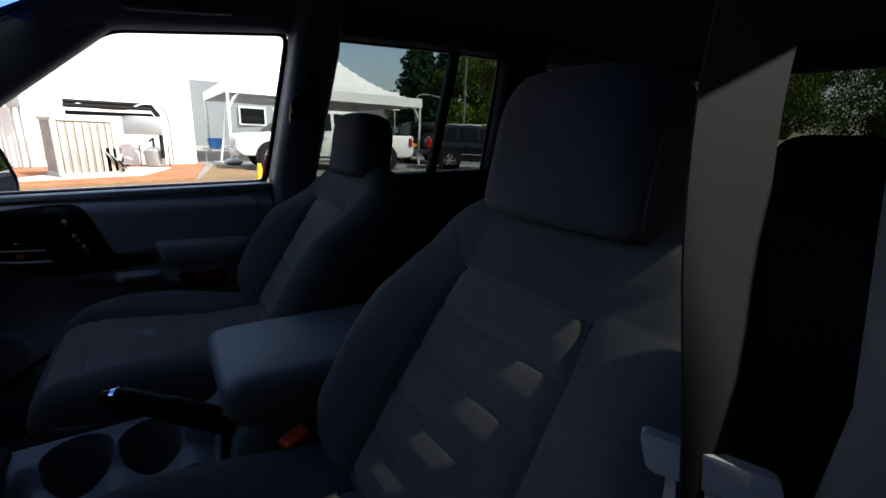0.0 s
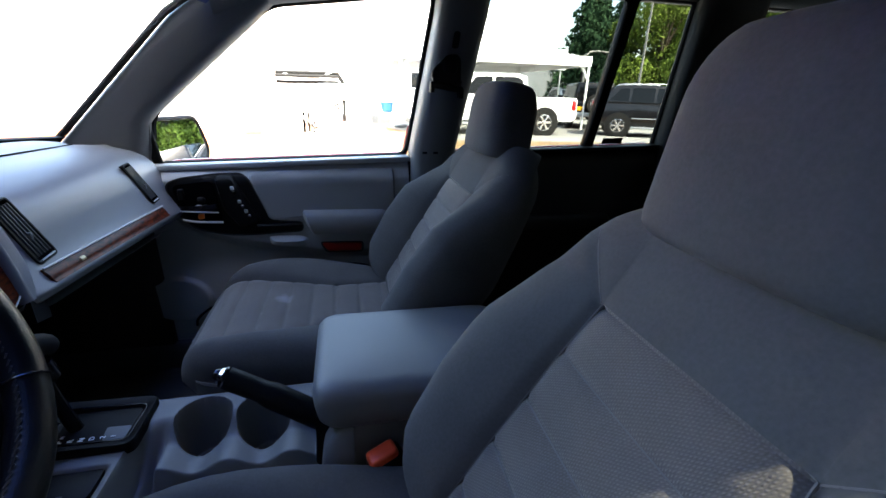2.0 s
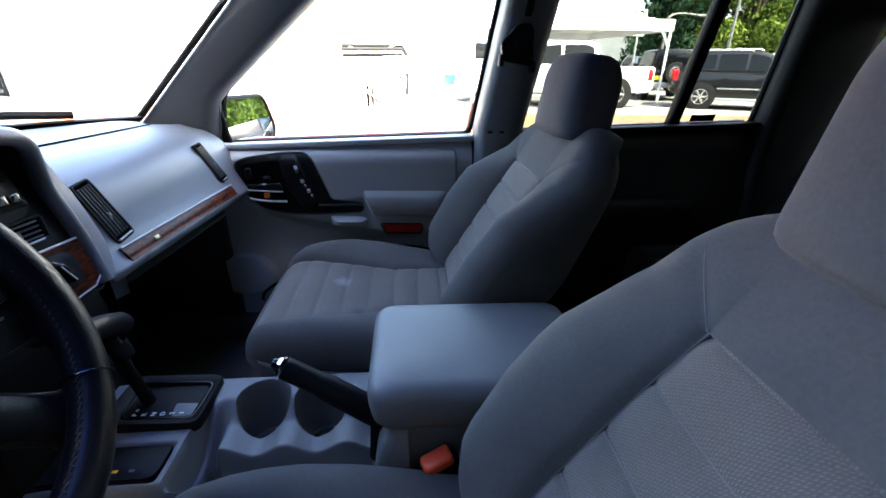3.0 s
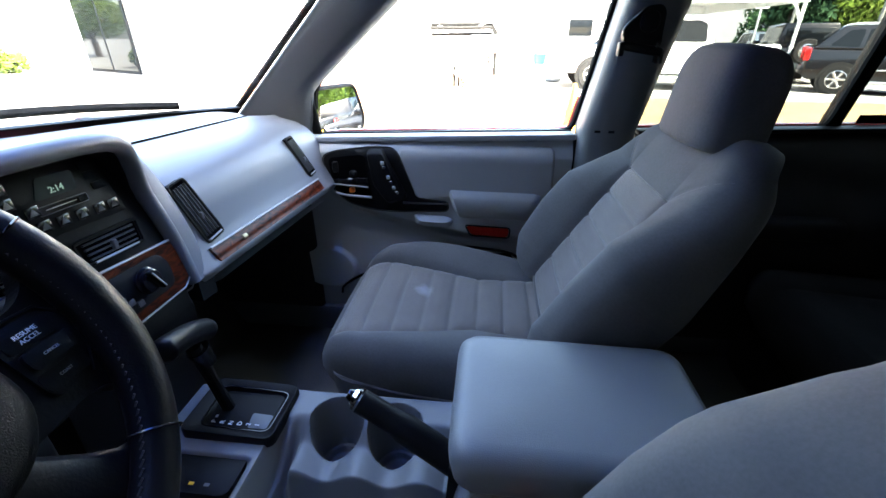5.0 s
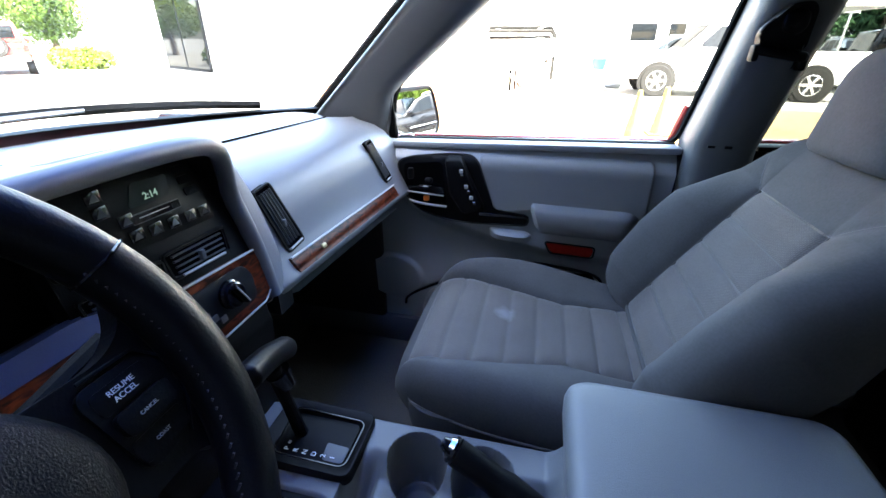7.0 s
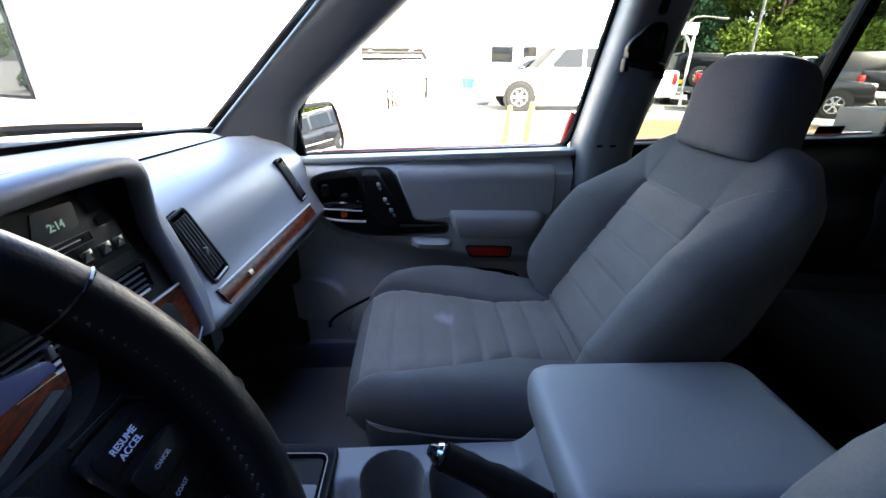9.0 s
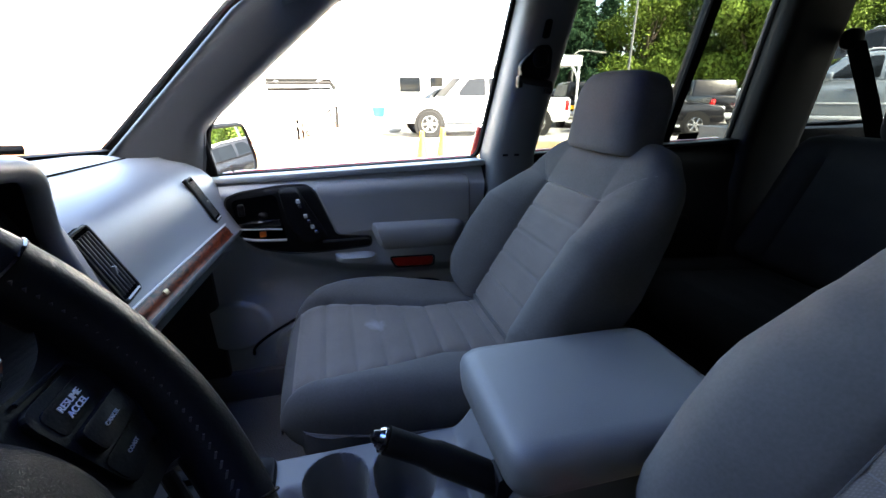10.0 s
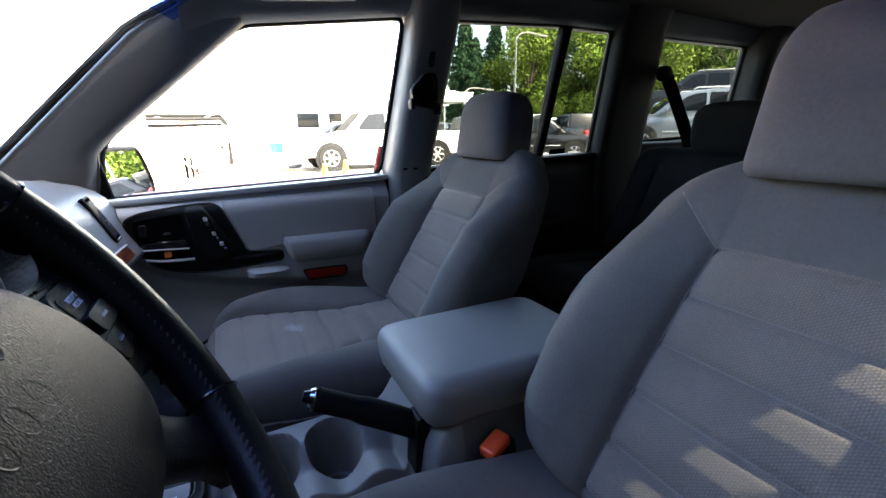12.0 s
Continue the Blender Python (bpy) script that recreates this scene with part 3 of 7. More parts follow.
# ---- door linings ----
def door_edge(x):
    """Lower edge of the proud upper door panel."""
    return lerp([0.19, 0.205, 0.225, 0.28, 0.353, 0.419, 0.502, 0.601, 0.70, 0.88], [1.03, 0.980, 0.939, 0.902, 0.875, 0.858, 0.842, 0.822, 0.816, 0.814], x)


def door_y(x, z):
    """Inner face of the front door lining: an upper panel standing proud of the lower one."""
    y = 0.735
    y -= 0.022 * smoothstep(1.118, 1.092, z)
    e = door_edge(x)
    y -= 0.026 * smoothstep(e - 0.012, e + 0.030, z) * smoothstep(1.10, 1.06, z)
    y -= 0.012 * smoothstep(0.80, 0.70, z) * smoothstep(0.22, 0.40, x)
    y -= 0.014 * smoothstep(0.006, -0.006, math.hypot((x - 0.180) / 0.090, (z - 0.700) / 0.070) * 0.08 - 0.08)
    return y


def door_face(u, v):
    z = 0.53 + v * (1 - 0.53)
    x0, x1 = 0.135 - 0.02 * v, lerp([0, 0.6, 1], [0.80, 0.868, 0.875], v)
    x = x0 + u * (x1 - x0)
    top = belt(x) + 0.002
    z = 0.53 + v * (top - 0.53)
    return Vector((x, door_y(x, z), z))


def on_door(sy=1, lift=0.0):
    return lambda a, b, d: Vector((a, sy * (door_y(a, b) - lift - d), b))


door = thing("door_passenger", (0.5, 0.74, 0.5), "blue-grey front passenger door lining with cloth insert and armrest", "car door", kind="structure")
part("lining", slab(door_face, 150, 190, (0, 0.06, 0)), LITDOORVINYL, door, sharp=80)
part("outer_skin", prism([(0.22, 0.50), (0.22, belt(0.22) + 0.004), (0.885, belt(0.885) + 0.004), (0.885, 0.50)], lambda a, b, d: Vector((a, d, b)), 0.805, 0.825, 0.005), REDPAINT, door, "red painted outer skin")
part("outer_frame", tube([side3(1, 0.055)(a, b, 0) for a, b in ((0.876, belt(0.87)), (0.884, 1.165), (0.893, 1.205))], 0.010, 8), REDPAINT, door, "red painted window frame")
part("sill_ledge", prism([(0.125, belt(0.12) + 0.004), (0.878, belt(0.88) + 0.004), (0.878, belt(0.88) - 0.012), (0.125, belt(0.12) - 0.012)], lambda a, b, d: Vector((a, 0.700 + d, b)), 0, 0.048, 0.005), LITDOORVINYL, door)
part("window_slot", prism([(0.14, belt(0.14) + 0.007), (0.872, belt(0.87) + 0.007), (0.872, belt(0.87) + 0.001), (0.14, belt(0.14) + 0.001)], lambda a, b, d: Vector((a, 0.744 + d, b)), 0, 0.02, 0.002), RUBBER, door)
CLOTH = rounded([(0.419, 1.082), (0.828, 1.090), (0.832, 0.958), (0.540, 0.952), (0.468, 0.945)], 0.016)
part("cloth_insert", shell(CLOTH, on_door(1, -0.004), 0.0, 0.015, 0.006), DOORCLOTH, door, "grey cloth door insert")
BEZEL = rounded([(0.212, 1.056), (0.245, 1.070), (0.345, 1.081), (0.417, 1.081), (0.471, 0.944), (0.556, 0.938), (0.556, 0.910), (0.420, 0.904), (0.347, 0.906), (0.265, 0.928), (0.220, 0.985)], 0.028)
part("switch_bezel", shell(BEZEL, on_door(1, -0.004), 0.0, 0.009, 0.003), BLACK, door, "black plastic switch surround")
part("bezel_lip", tube([on_door(1, 0.005)(a, b, 0) for a, b in BEZEL], 0.0022, 6, closed=True, up=(0, 1, 0)), SHADETRIM, door)
# Thin black sheet paints the shade of the handle hollow.
part("handle_recess", shell(rounded([(0.228, 1.052), (0.330, 1.064), (0.345, 0.940), (0.272, 0.940), (0.236, 0.985)], 0.016), on_door(1, 0.005), 0.0, 0.002, 0.001), MATTBLACK, door)
part("pull_handle", shell(rounded([(0.240, 0.998), (0.335, 1.002), (0.340, 0.984), (0.246, 0.978)], 0.006), on_door(1, 0.007), 0.0, 0.013, 0.003), GLOSSBLACK, door, "black inside door handle")
part("handle_edge", tube(smooth_path([on_door(1, 0.018)(a, b, 0) for a, b in ((0.245, 0.958), (0.275, 0.952), (0.315, 0.949), (0.345, 0.948))], 4), 0.0034, 6), SILVER, door)
part("handle_edge", tube([on_door(1, 0.020)(a, b, 0) for a, b in ((0.236, 0.984), (0.290, 0.980), (0.338, 0.977))], 0.0020, 6), SILVER, door)
part("lock_slider", shell(rounded([(0.283, 0.972), (0.298, 0.973), (0.298, 0.959), (0.283, 0.958)], 0.003), on_door(1, 0.009), 0.0, 0.007, 0.001), ORANGE, door, "orange lock tab")
part("lock_slider", shell(rounded([(0.242, 1.042), (0.256, 1.043), (0.256, 1.014), (0.242, 1.013)], 0.003), on_door(1, 0.007), 0.0, 0.009, 0.002), BLACK, door)
part("lock_knob", puff(bm_new(), on_door(1, 0.012)(0.297, 1.012, 0), (0.011, 0.008, 0.009), 2.4, 14, 8), BLACK, door)
part("switch_pod", shell(rounded([(0.338, 1.078), (0.380, 1.080), (0.446, 0.948), (0.390, 0.930), (0.350, 0.985)], 0.014), on_door(1, 0.004), 0.0, 0.020, 0.007), BLACK, door)
for i, (a, b) in enumerate(((0.382, 1.046), (0.385, 1.034), (0.396, 1.008), (0.403, 0.994), (0.410, 0.980), (0.418, 0.966))):
    part("switch", shell(rounded([(a - 0.0045, b + 0.0052), (a + 0.0045, b + 0.0052), (a + 0.0055, b - 0.0045), (a - 0.0035, b - 0.0045)], 0.002), on_door(1, 0.022), 0.0, 0.007, 0.0015), SILVER if i % 2 == 0 else GLOSSBLACK, door)
# armrest: a straight padded block with a pale upper edge
rings = []
for k in range(21):
    t = k / 20
    end = min(1.0, (t + 0.012) / 0.05) ** 0.5 * min(1.0, (1.03 - t) / 0.14) ** 0.5
    zt, zb, yi = 0.982 - 0.004 * t, lerp([0, 0.06, 0.85, 1], [0.908, 0.900, 0.896, 0.918], t), 0.702 - 0.052 * end
    prof = [(0.735, zt - 0.001), (0.700, zt), (yi + 0.016, zt - 0.010), (yi + 0.006, zt - 0.015), (yi, zt - 0.024), (yi + 0.002, lerp([0, 1], [zt, zb], 0.6)), (yi + 0.008, zb + 0.008), (yi + 0.016, zb + 0.001), (0.735, zb - 0.004)]
    rings.append([Vector((0.551 + 0.262 * t + (zt - b) * 0.32 * (1 - t), a, b)) for a, b in prof])
part("armrest", add_loft(bm_new(), rings), DOORCLOTH, door, "padded grey armrest", sharp=50)
part("armrest_groove", shell([(0.430, 0.938), (0.556, 0.937), (0.556, 0.931), (0.430, 0.930)], on_door(1, 0.006), 0.0, 0.006, 0.001), GLOSSBLACK, door)
part("pull_cup", slab(lambda u, v: Vector((lerp([0, 1], [0.433 + 0.026 * v, 0.560 + 0.010 * v], u), 0.712 - 0.052 * v * (1 - 0.55 * (2 * u - 1) ** 4), 0.909 - 0.004 * u - 0.022 * v)), 16, 6, (0, 0.004, -0.014)), LITDOORVINYL, door, "scooped grey pull cup", sharp=60)
part("reflector", shell(rounded([(0.606, 0.868), (0.726, 0.864), (0.724, 0.838), (0.622, 0.840)], 0.008), on_door(1, -0.004), 0.0, 0.009, 0.002), REDLENS, door, "red door reflector")
part("reflector_frame", tube([on_door(1, 0.004)(a, b, 0) for a, b in rounded([(0.603, 0.871), (0.729, 0.867), (0.727, 0.835), (0.620, 0.837)], 0.009)], 0.0022, 6, closed=True, up=(0, 1, 0)), BLACK, door)
part("map_pocket", shell(rounded([(0.535, 0.775), (0.745, 0.770), (0.765, 0.60), (0.262, 0.58), (0.285, 0.665), (0.345, 0.705)], 0.03), on_door(1, -0.004), 0.0, 0.018, 0.008), LITDOORVINYL, door, "moulded map pocket")
# Black strip paints the shade inside the map pocket's opening.
part("pocket_mouth", shell(rounded([(0.38, 0.742), (0.535, 0.790), (0.735, 0.780), (0.750, 0.762), (0.535, 0.770), (0.40, 0.728)], 0.006), on_door(1, 0.012), 0.0, 0.003, 0.001), MATTBLACK, door, "map pocket mouth drawn as a sheet in shade colour")
part("pocket_lip", tube(smooth_path([on_door(1, 0.010)(a, b, 0) for a, b in ((0.216, 0.610), (0.222, 0.632), (0.257, 0.666), (0.323, 0.702), (0.42, 0.750), (0.535, 0.792), (0.635, 0.793), (0.743, 0.778), (0.768, 0.742), (0.766, 0.700))], 5), 0.004, 6), BLACK, door)
# mirror sail and outside mirror
part("mirror_sail", prism([(0.07, belt(0.07) + 0.002), (0.176, belt(0.17) + 0.002), (0.190, 1.222), (0.165, 1.205)], side3(1, -0.006), 0, 0.03, 0.004), TRIM, door)
part("latch_edge", box((0.880, 0.735, 0.82), (0.012, 0.07, 0.58), 0.003), BLACK, door)

mir = thing("door_mirror", (0.15, 0.86, 1.10), "red outside door mirror reflecting green trees", "mirror")
mt = Matrix.Translation((0.212, 0.862, 1.143)) @ pose(0, 0, 0, 0, -8, -14)
ml = lambda a, b, d: mt @ Vector((-d, a, b))
MO = rounded([(-0.118, 0.068), (0.090, 0.064), (0.112, -0.030), (0.085, -0.064), (0.030, -0.074), (-0.090, -0.074), (-0.118, -0.045)], 0.028)
part("shell", prism([(a * 1.07, b * 1.10) for a, b in MO], ml, 0.008, 0.075, 0.018, 3), REDPAINT, mir, "red painted mirror shell")
part("rim", prism([(a * 1.10, b * 1.15) for a, b in MO], ml, -0.0065, 0.012, 0.004), BLACK, mir)
part("rim_edge", tube([ml(a * 1.06, b * 1.09, -0.006) for a, b in MO], 0.0065, 8, closed=True, up=(1, 0, 0)), BLACK, mir)
part("mirror_glass", prism(MO, ml, -0.008, -0.004), MIRROR, mir)
part("mount", box((0.155, 0.800, 1.105), (0.05, 0.10, 0.05), 0.01), BLACK, mir)


def rear_door(sy):
    d = thing("door_rear", (1.4, sy * 0.74, 0.5), "grey rear passenger door lining, shade put into its colour", "car door", kind="structure")
    fn = lambda u, v: Vector((1.03 + u * 0.72, sy * (0.742 - 0.03 * smoothstep(1.0, 0.93, v) - 0.02 * smoothstep(0.8, 0.6, v)), 0.53 + v * (belt(1.03 + u * 0.72) - 0.53)))
    part("lining", slab(fn, 20, 24, (0, sy * 0.06, 0)), SHADETRIM, d, sharp=80)
    part("armrest", box((1.40, sy * 0.69, 0.90), (0.34, 0.07, 0.06), 0.02, 3), SHADETRIM, d)
    part("handle", box((1.18, sy * 0.700, 1.0), (0.09, 0.02, 0.03), 0.006), BLACK, d)
    part("outer_skin", prism([(1.03, 0.50), (1.03, belt(1.03) + 0.006), (1.77, belt(1.77) + 0.006), (1.77, 0.50)], lambda a, b, d: Vector((a, sy * d, b)), 0.805, 0.825, 0.005), REDPAINT, d)
    part("sill_ledge", box((1.39, sy * 0.730, belt(1.39) + 0.004), (0.72, 0.04, 0.012), 0.004, turn=Matrix.Rotation(-0.032, 3, "Y")), BLACK, d)


rear_door(1)
rear_door(-1)

# the driver's door, swung wide open
dd_ = thing("door_driver", (0.08, -0.80, 0.5), "red driver's door swung open with a grey lining", "car door", kind="structure")
swing = radians(-68)
open_at = lambda a, b, d: Vector((0.08 + a * math.cos(swing) - d * math.sin(swing), -0.80 + a * math.sin(swing) + d * math.cos(swing), b))
part("lining", prism(rounded([(0.0, 0.53), (0.78, 0.53), (0.80, 1.12), (0.0, 1.10)], 0.03), open_at, 0.0, 0.07, 0.01), VINYL, dd_)
part("outer_skin", prism(rounded([(0.0, 0.50), (0.80, 0.50), (0.81, 1.12), (0.0, 1.10)], 0.03), open_at, -0.06, -0.004, 0.01), REDPAINT, dd_)
part("window_frame", tube([open_at(a, b, 0.0) for a, b in ((0.06, 1.11), (0.20, 1.25), (0.44, 1.47), (0.80, 1.50), (0.81, 1.12))], 0.018, 8), BLACK, dd_)


# ---- seats ----
def crease_at(crease, s, a):
    """Depth of a stitched crease at s along and a from the middle line; crease: two (s, a) ends."""
    if not crease:
        return 0.0
    (s0, a0), (s1, a1) = crease
    t = min(1.0, max(0.0, ((s - s0) * (s1 - s0) + (a - a0) * (a1 - a0)) / ((s1 - s0) ** 2 + (a1 - a0) ** 2)))
    d = math.hypot(s - s0 - t * (s1 - s0), a - a0 - t * (a1 - a0))
    return 0.0032 * math.exp(-(d / 0.009) ** 2) * (1 - 0.7 * t)


def pillow(frame_of, stations, insert_rows, rib, ny=64, nb=14, crease=None):
    """Two meshes, outer cloth and ribbed insert. stations: (s, half width, bolster height, thickness, sink, insert half width).
    frame_of(s, y, n): local along, across, outwards -> world."""
    outer, ins = bm_new(), bm_new()
    rings = []
    for s, w, b, th, sink, iw in stations:
        ring = []
        for i in range(ny + 1):
            q = ny // 4
            if i < q:
                y = -w + (w - iw) * math.sin(i / q * math.pi / 2) ** 1.1
            elif i > ny - q:
                y = w - (w - iw) * math.sin((ny - i) / q * math.pi / 2) ** 1.1
            else:
                y = iw * (i - ny / 2) / (ny / 2 - q)
            a = abs(y)
            n = 0.0
            if a > iw:
                t = (a - iw) / max(w - iw, 1e-4)
                n += b * math.sin(min(1.0, t * 1.45) * math.pi / 2) ** 0.8
                n -= 0.004 * math.exp(-((a - iw) / 0.006) ** 2) * (1 if insert_rows[0] < s < insert_rows[1] else 0)
            else:
                lo, hi = insert_rows
                if lo < s < hi:
                    ph = (s - lo) / rib
                    k = abs(ph - round(ph)) * rib
                    n -= 0.0032 * math.exp(-(k / 0.0045) ** 2)
                    n += 0.0040 * (2 * k / rib) ** 0.7 * (1 - math.exp(-((iw - a) / 0.016) ** 2))
                n -= 0.004 * math.exp(-((iw - a) / 0.006) ** 2) * (1 if lo < s < hi else 0)
                n += 0.004 * math.cos(y / iw * math.pi / 2)
            n -= crease_at(crease, s, a)
            r = 0.055
            if a > w - r:
                q = (a - (w - r)) / r
                n -= (r * 0.9) * (1 - math.sqrt(max(0.0, 1 - q * q)))
            ring.append((s, y, n - sink))
        for i in range(nb + 1):
            c = 1 - 2 * i / nb
            q = abs(c)
            n = -th + th * 0.45 * q ** 5
            ring.append((s, w * c * 0.992, min(n, -sink - 0.012 - 0.03 * (1 - q), ring[ny][2] - 0.003 - 0.02 * (1 - q))))
        rings.append(ring)
    lo, hi = insert_rows
    cache = {}

    def vert(bm, tag, i, j):
        key = (tag, i, j)
        if key not in cache:
            cache[key] = bm.verts.new(frame_of(*rings[i][j]))
        return cache[key]

    m = len(rings[0])
    for i in range(len(rings) - 1):
        s_mid = (stations[i][0] + stations[i + 1][0]) / 2
        iw = (stations[i][5] + stations[i + 1][5]) / 2
        for j in range(m):
            k = (j + 1) % m
            y_mid = (rings[i][j][1] + rings[i][k][1]) / 2
            inner = ny // 4 <= j < ny - ny // 4 and lo < s_mid < hi
            bm, tag = (ins, "i") if inner else (outer, "o")
            bm.faces.new((vert(bm, tag, i, j), vert(bm, tag, i, k), vert(bm, tag, i + 1, k), vert(bm, tag, i + 1, j)))
    for i in (0, len(rings) - 1):
        outer.faces.new([vert(outer, "o", i, j) for j in range(m)])
    return outer, ins


def face_n(st, s, y):
    """Height of a cushion's face at s along and y across."""
    ss = [q[0] for q in st]
    w, b, sink, iw = (lerp(ss, [q[k] for q in st], s) for k in (1, 2, 4, 5))
    a, n = abs(y), 0.0
    if a > iw:
        n += b * math.sin(min(1.0, (a - iw) / max(w - iw, 1e-4) * 1.45) * math.pi / 2) ** 0.8
    else:
        n += 0.004 * math.cos(y / iw * math.pi / 2)
    if a > w - 0.055:
        q = min(1.0, (a - (w - 0.055)) / 0.055)
        n -= 0.0495 * (1 - math.sqrt(max(0.0, 1 - q * q)))
    return n - sink


def stations(length, step, widths, bolsters, thick, iws, nose, tail, round_w=0.05):
    """Even stations along a cushion, with rounded ends."""
    out = []
    n = int(length / step)
    for i in range(n + 1):
        s = i * length / n
        w, b, th, iw = lerp(*widths, s), lerp(*bolsters, s), lerp(*thick, s), lerp(*iws, s)
        sink = 0.0
        if s < nose:
            q = 1 - s / nose
            e = 1 - math.sqrt(max(0.0, 1 - q * q))
            sink, w, th = nose * 0.85 * e, w - round_w * e, th - nose * 0.25 * e
        if s > length - tail:
            q = 1 - (length - s) / tail
            e = 1 - math.sqrt(max(0.0, 1 - q * q))
            sink, w, th = tail * 0.46 * e, w - round_w * e, th - tail * 0.50 * e
        out.append((s, w, b, th, sink, min(iw, w * 0.9)))
    return out


def front_seat(cy, label, inboard, rest, rest_h, wide, deep, rest_x, rest_y, back):
    """A bucket seat centred at y = cy; inboard: +1 when the tunnel lies on its +y side."""
    seat = thing("car_seat", (0.60, cy, 0.47), label, "car seat", "front seats")
    # cushion
    o = Vector((0.345, cy, 0.838))
    ux, nz = Vector((1, 0, -0.035)), Vector((0, 0, 1))
    fr = lambda s, y, n: o + ux * s + Y * y + nz * n
    wid = ([0, 0.04, 0.08, 0.12, 0.16, 0.20, 0.28, 0.40, 0.50], [0.185, 0.203, 0.217, 0.227, 0.234, 0.238, 0.241, 0.239, 0.232])
    ins = ([0, 0.10, 0.20, 0.30, 0.42, 0.50], [0.145, 0.150, 0.128, 0.100, 0.110, 0.115])
    st = stations(0.50, 0.004, wid, ([0, 0.04, 0.08, 0.12, 0.16, 0.20, 0.25, 0.30, 0.35, 0.40, 0.45, 0.50], [0.014, 0.025, 0.034, 0.039, 0.041, 0.040, 0.035, 0.027, 0.018, 0.009, 0.003, 0.0]), ([0, 0.2, 0.50], [0.150, 0.14, 0.12]), ins, 0.085, 0.03)
    a, b = pillow(fr, st, (0.028, 0.47), 0.0555)
    part("cushion", a, VELOUR, seat, "grey velour side bolsters", sharp=70)
    part("cushion_insert", b, KNIT, seat, "ribbed grey knit panel with a pale stain" if cy > 0 else "ribbed grey knit panel", sharp=70)
    for k in range(1, 8):
        q = 0.028 + 0.0555 * k
        w = lerp(*ins, q) - 0.004
        part("rib_seam", tube([fr(q, w * t, face_n(st, q, w * t) - 0.0028) for t in np.linspace(-1, 1, 13)], 0.0009, 4), STITCH, seat)
    for s in (-1, 1):
        pts = [fr(q, s * (lerp(*wid, q) + 0.0005), -0.048 - 0.015 * q) for q in np.linspace(0.05, 0.46, 14)]
        part("piping", tube(pts, 0.0018, 5), STITCH, seat)
        part("insert_seam", tube([fr(q, s * lerp(*ins, q), face_n(st, q, s * (lerp(*ins, q) - 0.001)) - 0.0055) for q in np.linspace(0.05, 0.46, 22)], 0.0012, 4), STITCH, seat)
    # backrest
    rec = radians(31.5)
    up, nn = Vector((math.sin(rec), 0, math.cos(rec))), Vector((-math.cos(rec), 0, math.sin(rec)))
    h = Vector((0.749, cy, 0.831)) - nn * back
    fb = lambda s, y, n: h + up * s + Y * y + nn * n
    TOP = 0.338
    bins = ([0, 0.15, 0.275, 0.34, 0.455], [0.116, 0.115, 0.110, 0.103, 0.10])
    sb = stations(0.486, 0.003, ([0, 0.08, 0.22, 0.33, 0.42, 0.455], [0.215, 0.243, 0.248, 0.232, 0.208, 0.195]), ([0, 0.06, 0.16, 0.25, 0.30, 0.35, 0.40, 0.475], [0.018 + back, 0.045 + back, 0.050 + back, 0.042 + back, 0.024 + 0.6 * back, 0.007 + 0.15 * back, 0.001, 0.0]),
                  ([0, 0.2, 0.455], [0.13, 0.14, 0.11]), bins, 0.03, 0.10, 0.122)
    crease = ((TOP, 0.105), (0.415, 0.190))
    a, b = pillow(fb, sb, (0.02, TOP), 0.0636, 96, 14, crease)
    part("backrest", a, VELOUR, seat, "grey velour backrest bolsters", sharp=70)
    part("backrest_insert", b, KNIT, seat, "ribbed grey knit panel", sharp=70)
    for k in range(1, 5):
        q = 0.02 + 0.0636 * k
        part("rib_seam", tube([fb(q, (lerp(*bins, q) - 0.004) * t, face_n(sb, q, (lerp(*bins, q) - 0.004) * t) - 0.0026) for t in np.linspace(-1, 1, 13)], 0.0009, 4), STITCH, seat)
    path = [(q, -lerp(*bins, q)) for q in np.linspace(0.04, TOP, 13)] + [(TOP + 0.001, y) for y in np.linspace(-0.098, 0.098, 9)] + [(q, lerp(*bins, q)) for q in np.linspace(TOP, 0.04, 13)]
    part("insert_seam", tube([fb(q, y, face_n(sb, q, y * 0.99) - 0.0030) for q, y in path], 0.0010, 4), STITCH, seat)
    # seams over the backrest shoulders
    for s in (-1, 1):
        pts = [(lerp([0, 1], [TOP, 0.41], k / 6), s * lerp([0, 1], [0.105, 0.185], k / 6)) for k in range(7)]
        part("seam", tube([fb(q, y, face_n(sb, q, y) - crease_at(crease, q, abs(y)) - 0.0002) for q, y in pts], 0.0010, 5), STITCH, seat)
    # head restraint
    hb = bm_new()
    tilt = pose(rest_x, rest_y, rest, 0, 8, 0)
    rings = []
    for k in range(25):
        t = k / 24
        zz = rest_h * (t - 0.515)
        e = 1 - math.sqrt(max(0.0, 1 - max(0.0, (t - 0.62) / 0.38) ** 2))
        e0 = 0.25 * (1 - math.sqrt(max(0.0, 1 - max(0.0, (0.12 - t) / 0.12) ** 2)))
        wy = (wide - 0.010 * t) * (1 - 0.30 * e - 0.2 * e0)
        dx = deep * (1 - 0.55 * e - 0.5 * e0)
        ring = []
        for i in range(40):
            u = 2 * math.pi * i / 40
            px, py = math.copysign(abs(math.cos(u)) ** 0.46, math.cos(u)), math.copysign(abs(math.sin(u)) ** 0.38, math.sin(u))
            bow = 0.010 * (1 - py * py) * (1 if px < 0 else 0)
            ring.append(tilt @ Vector((dx * px - bow, wy * py, zz)))
        rings.append(ring)
    add_loft(hb, rings)
    part("headrest", hb, VELOUR, seat, "wide padded grey velour headrest", sharp=70)
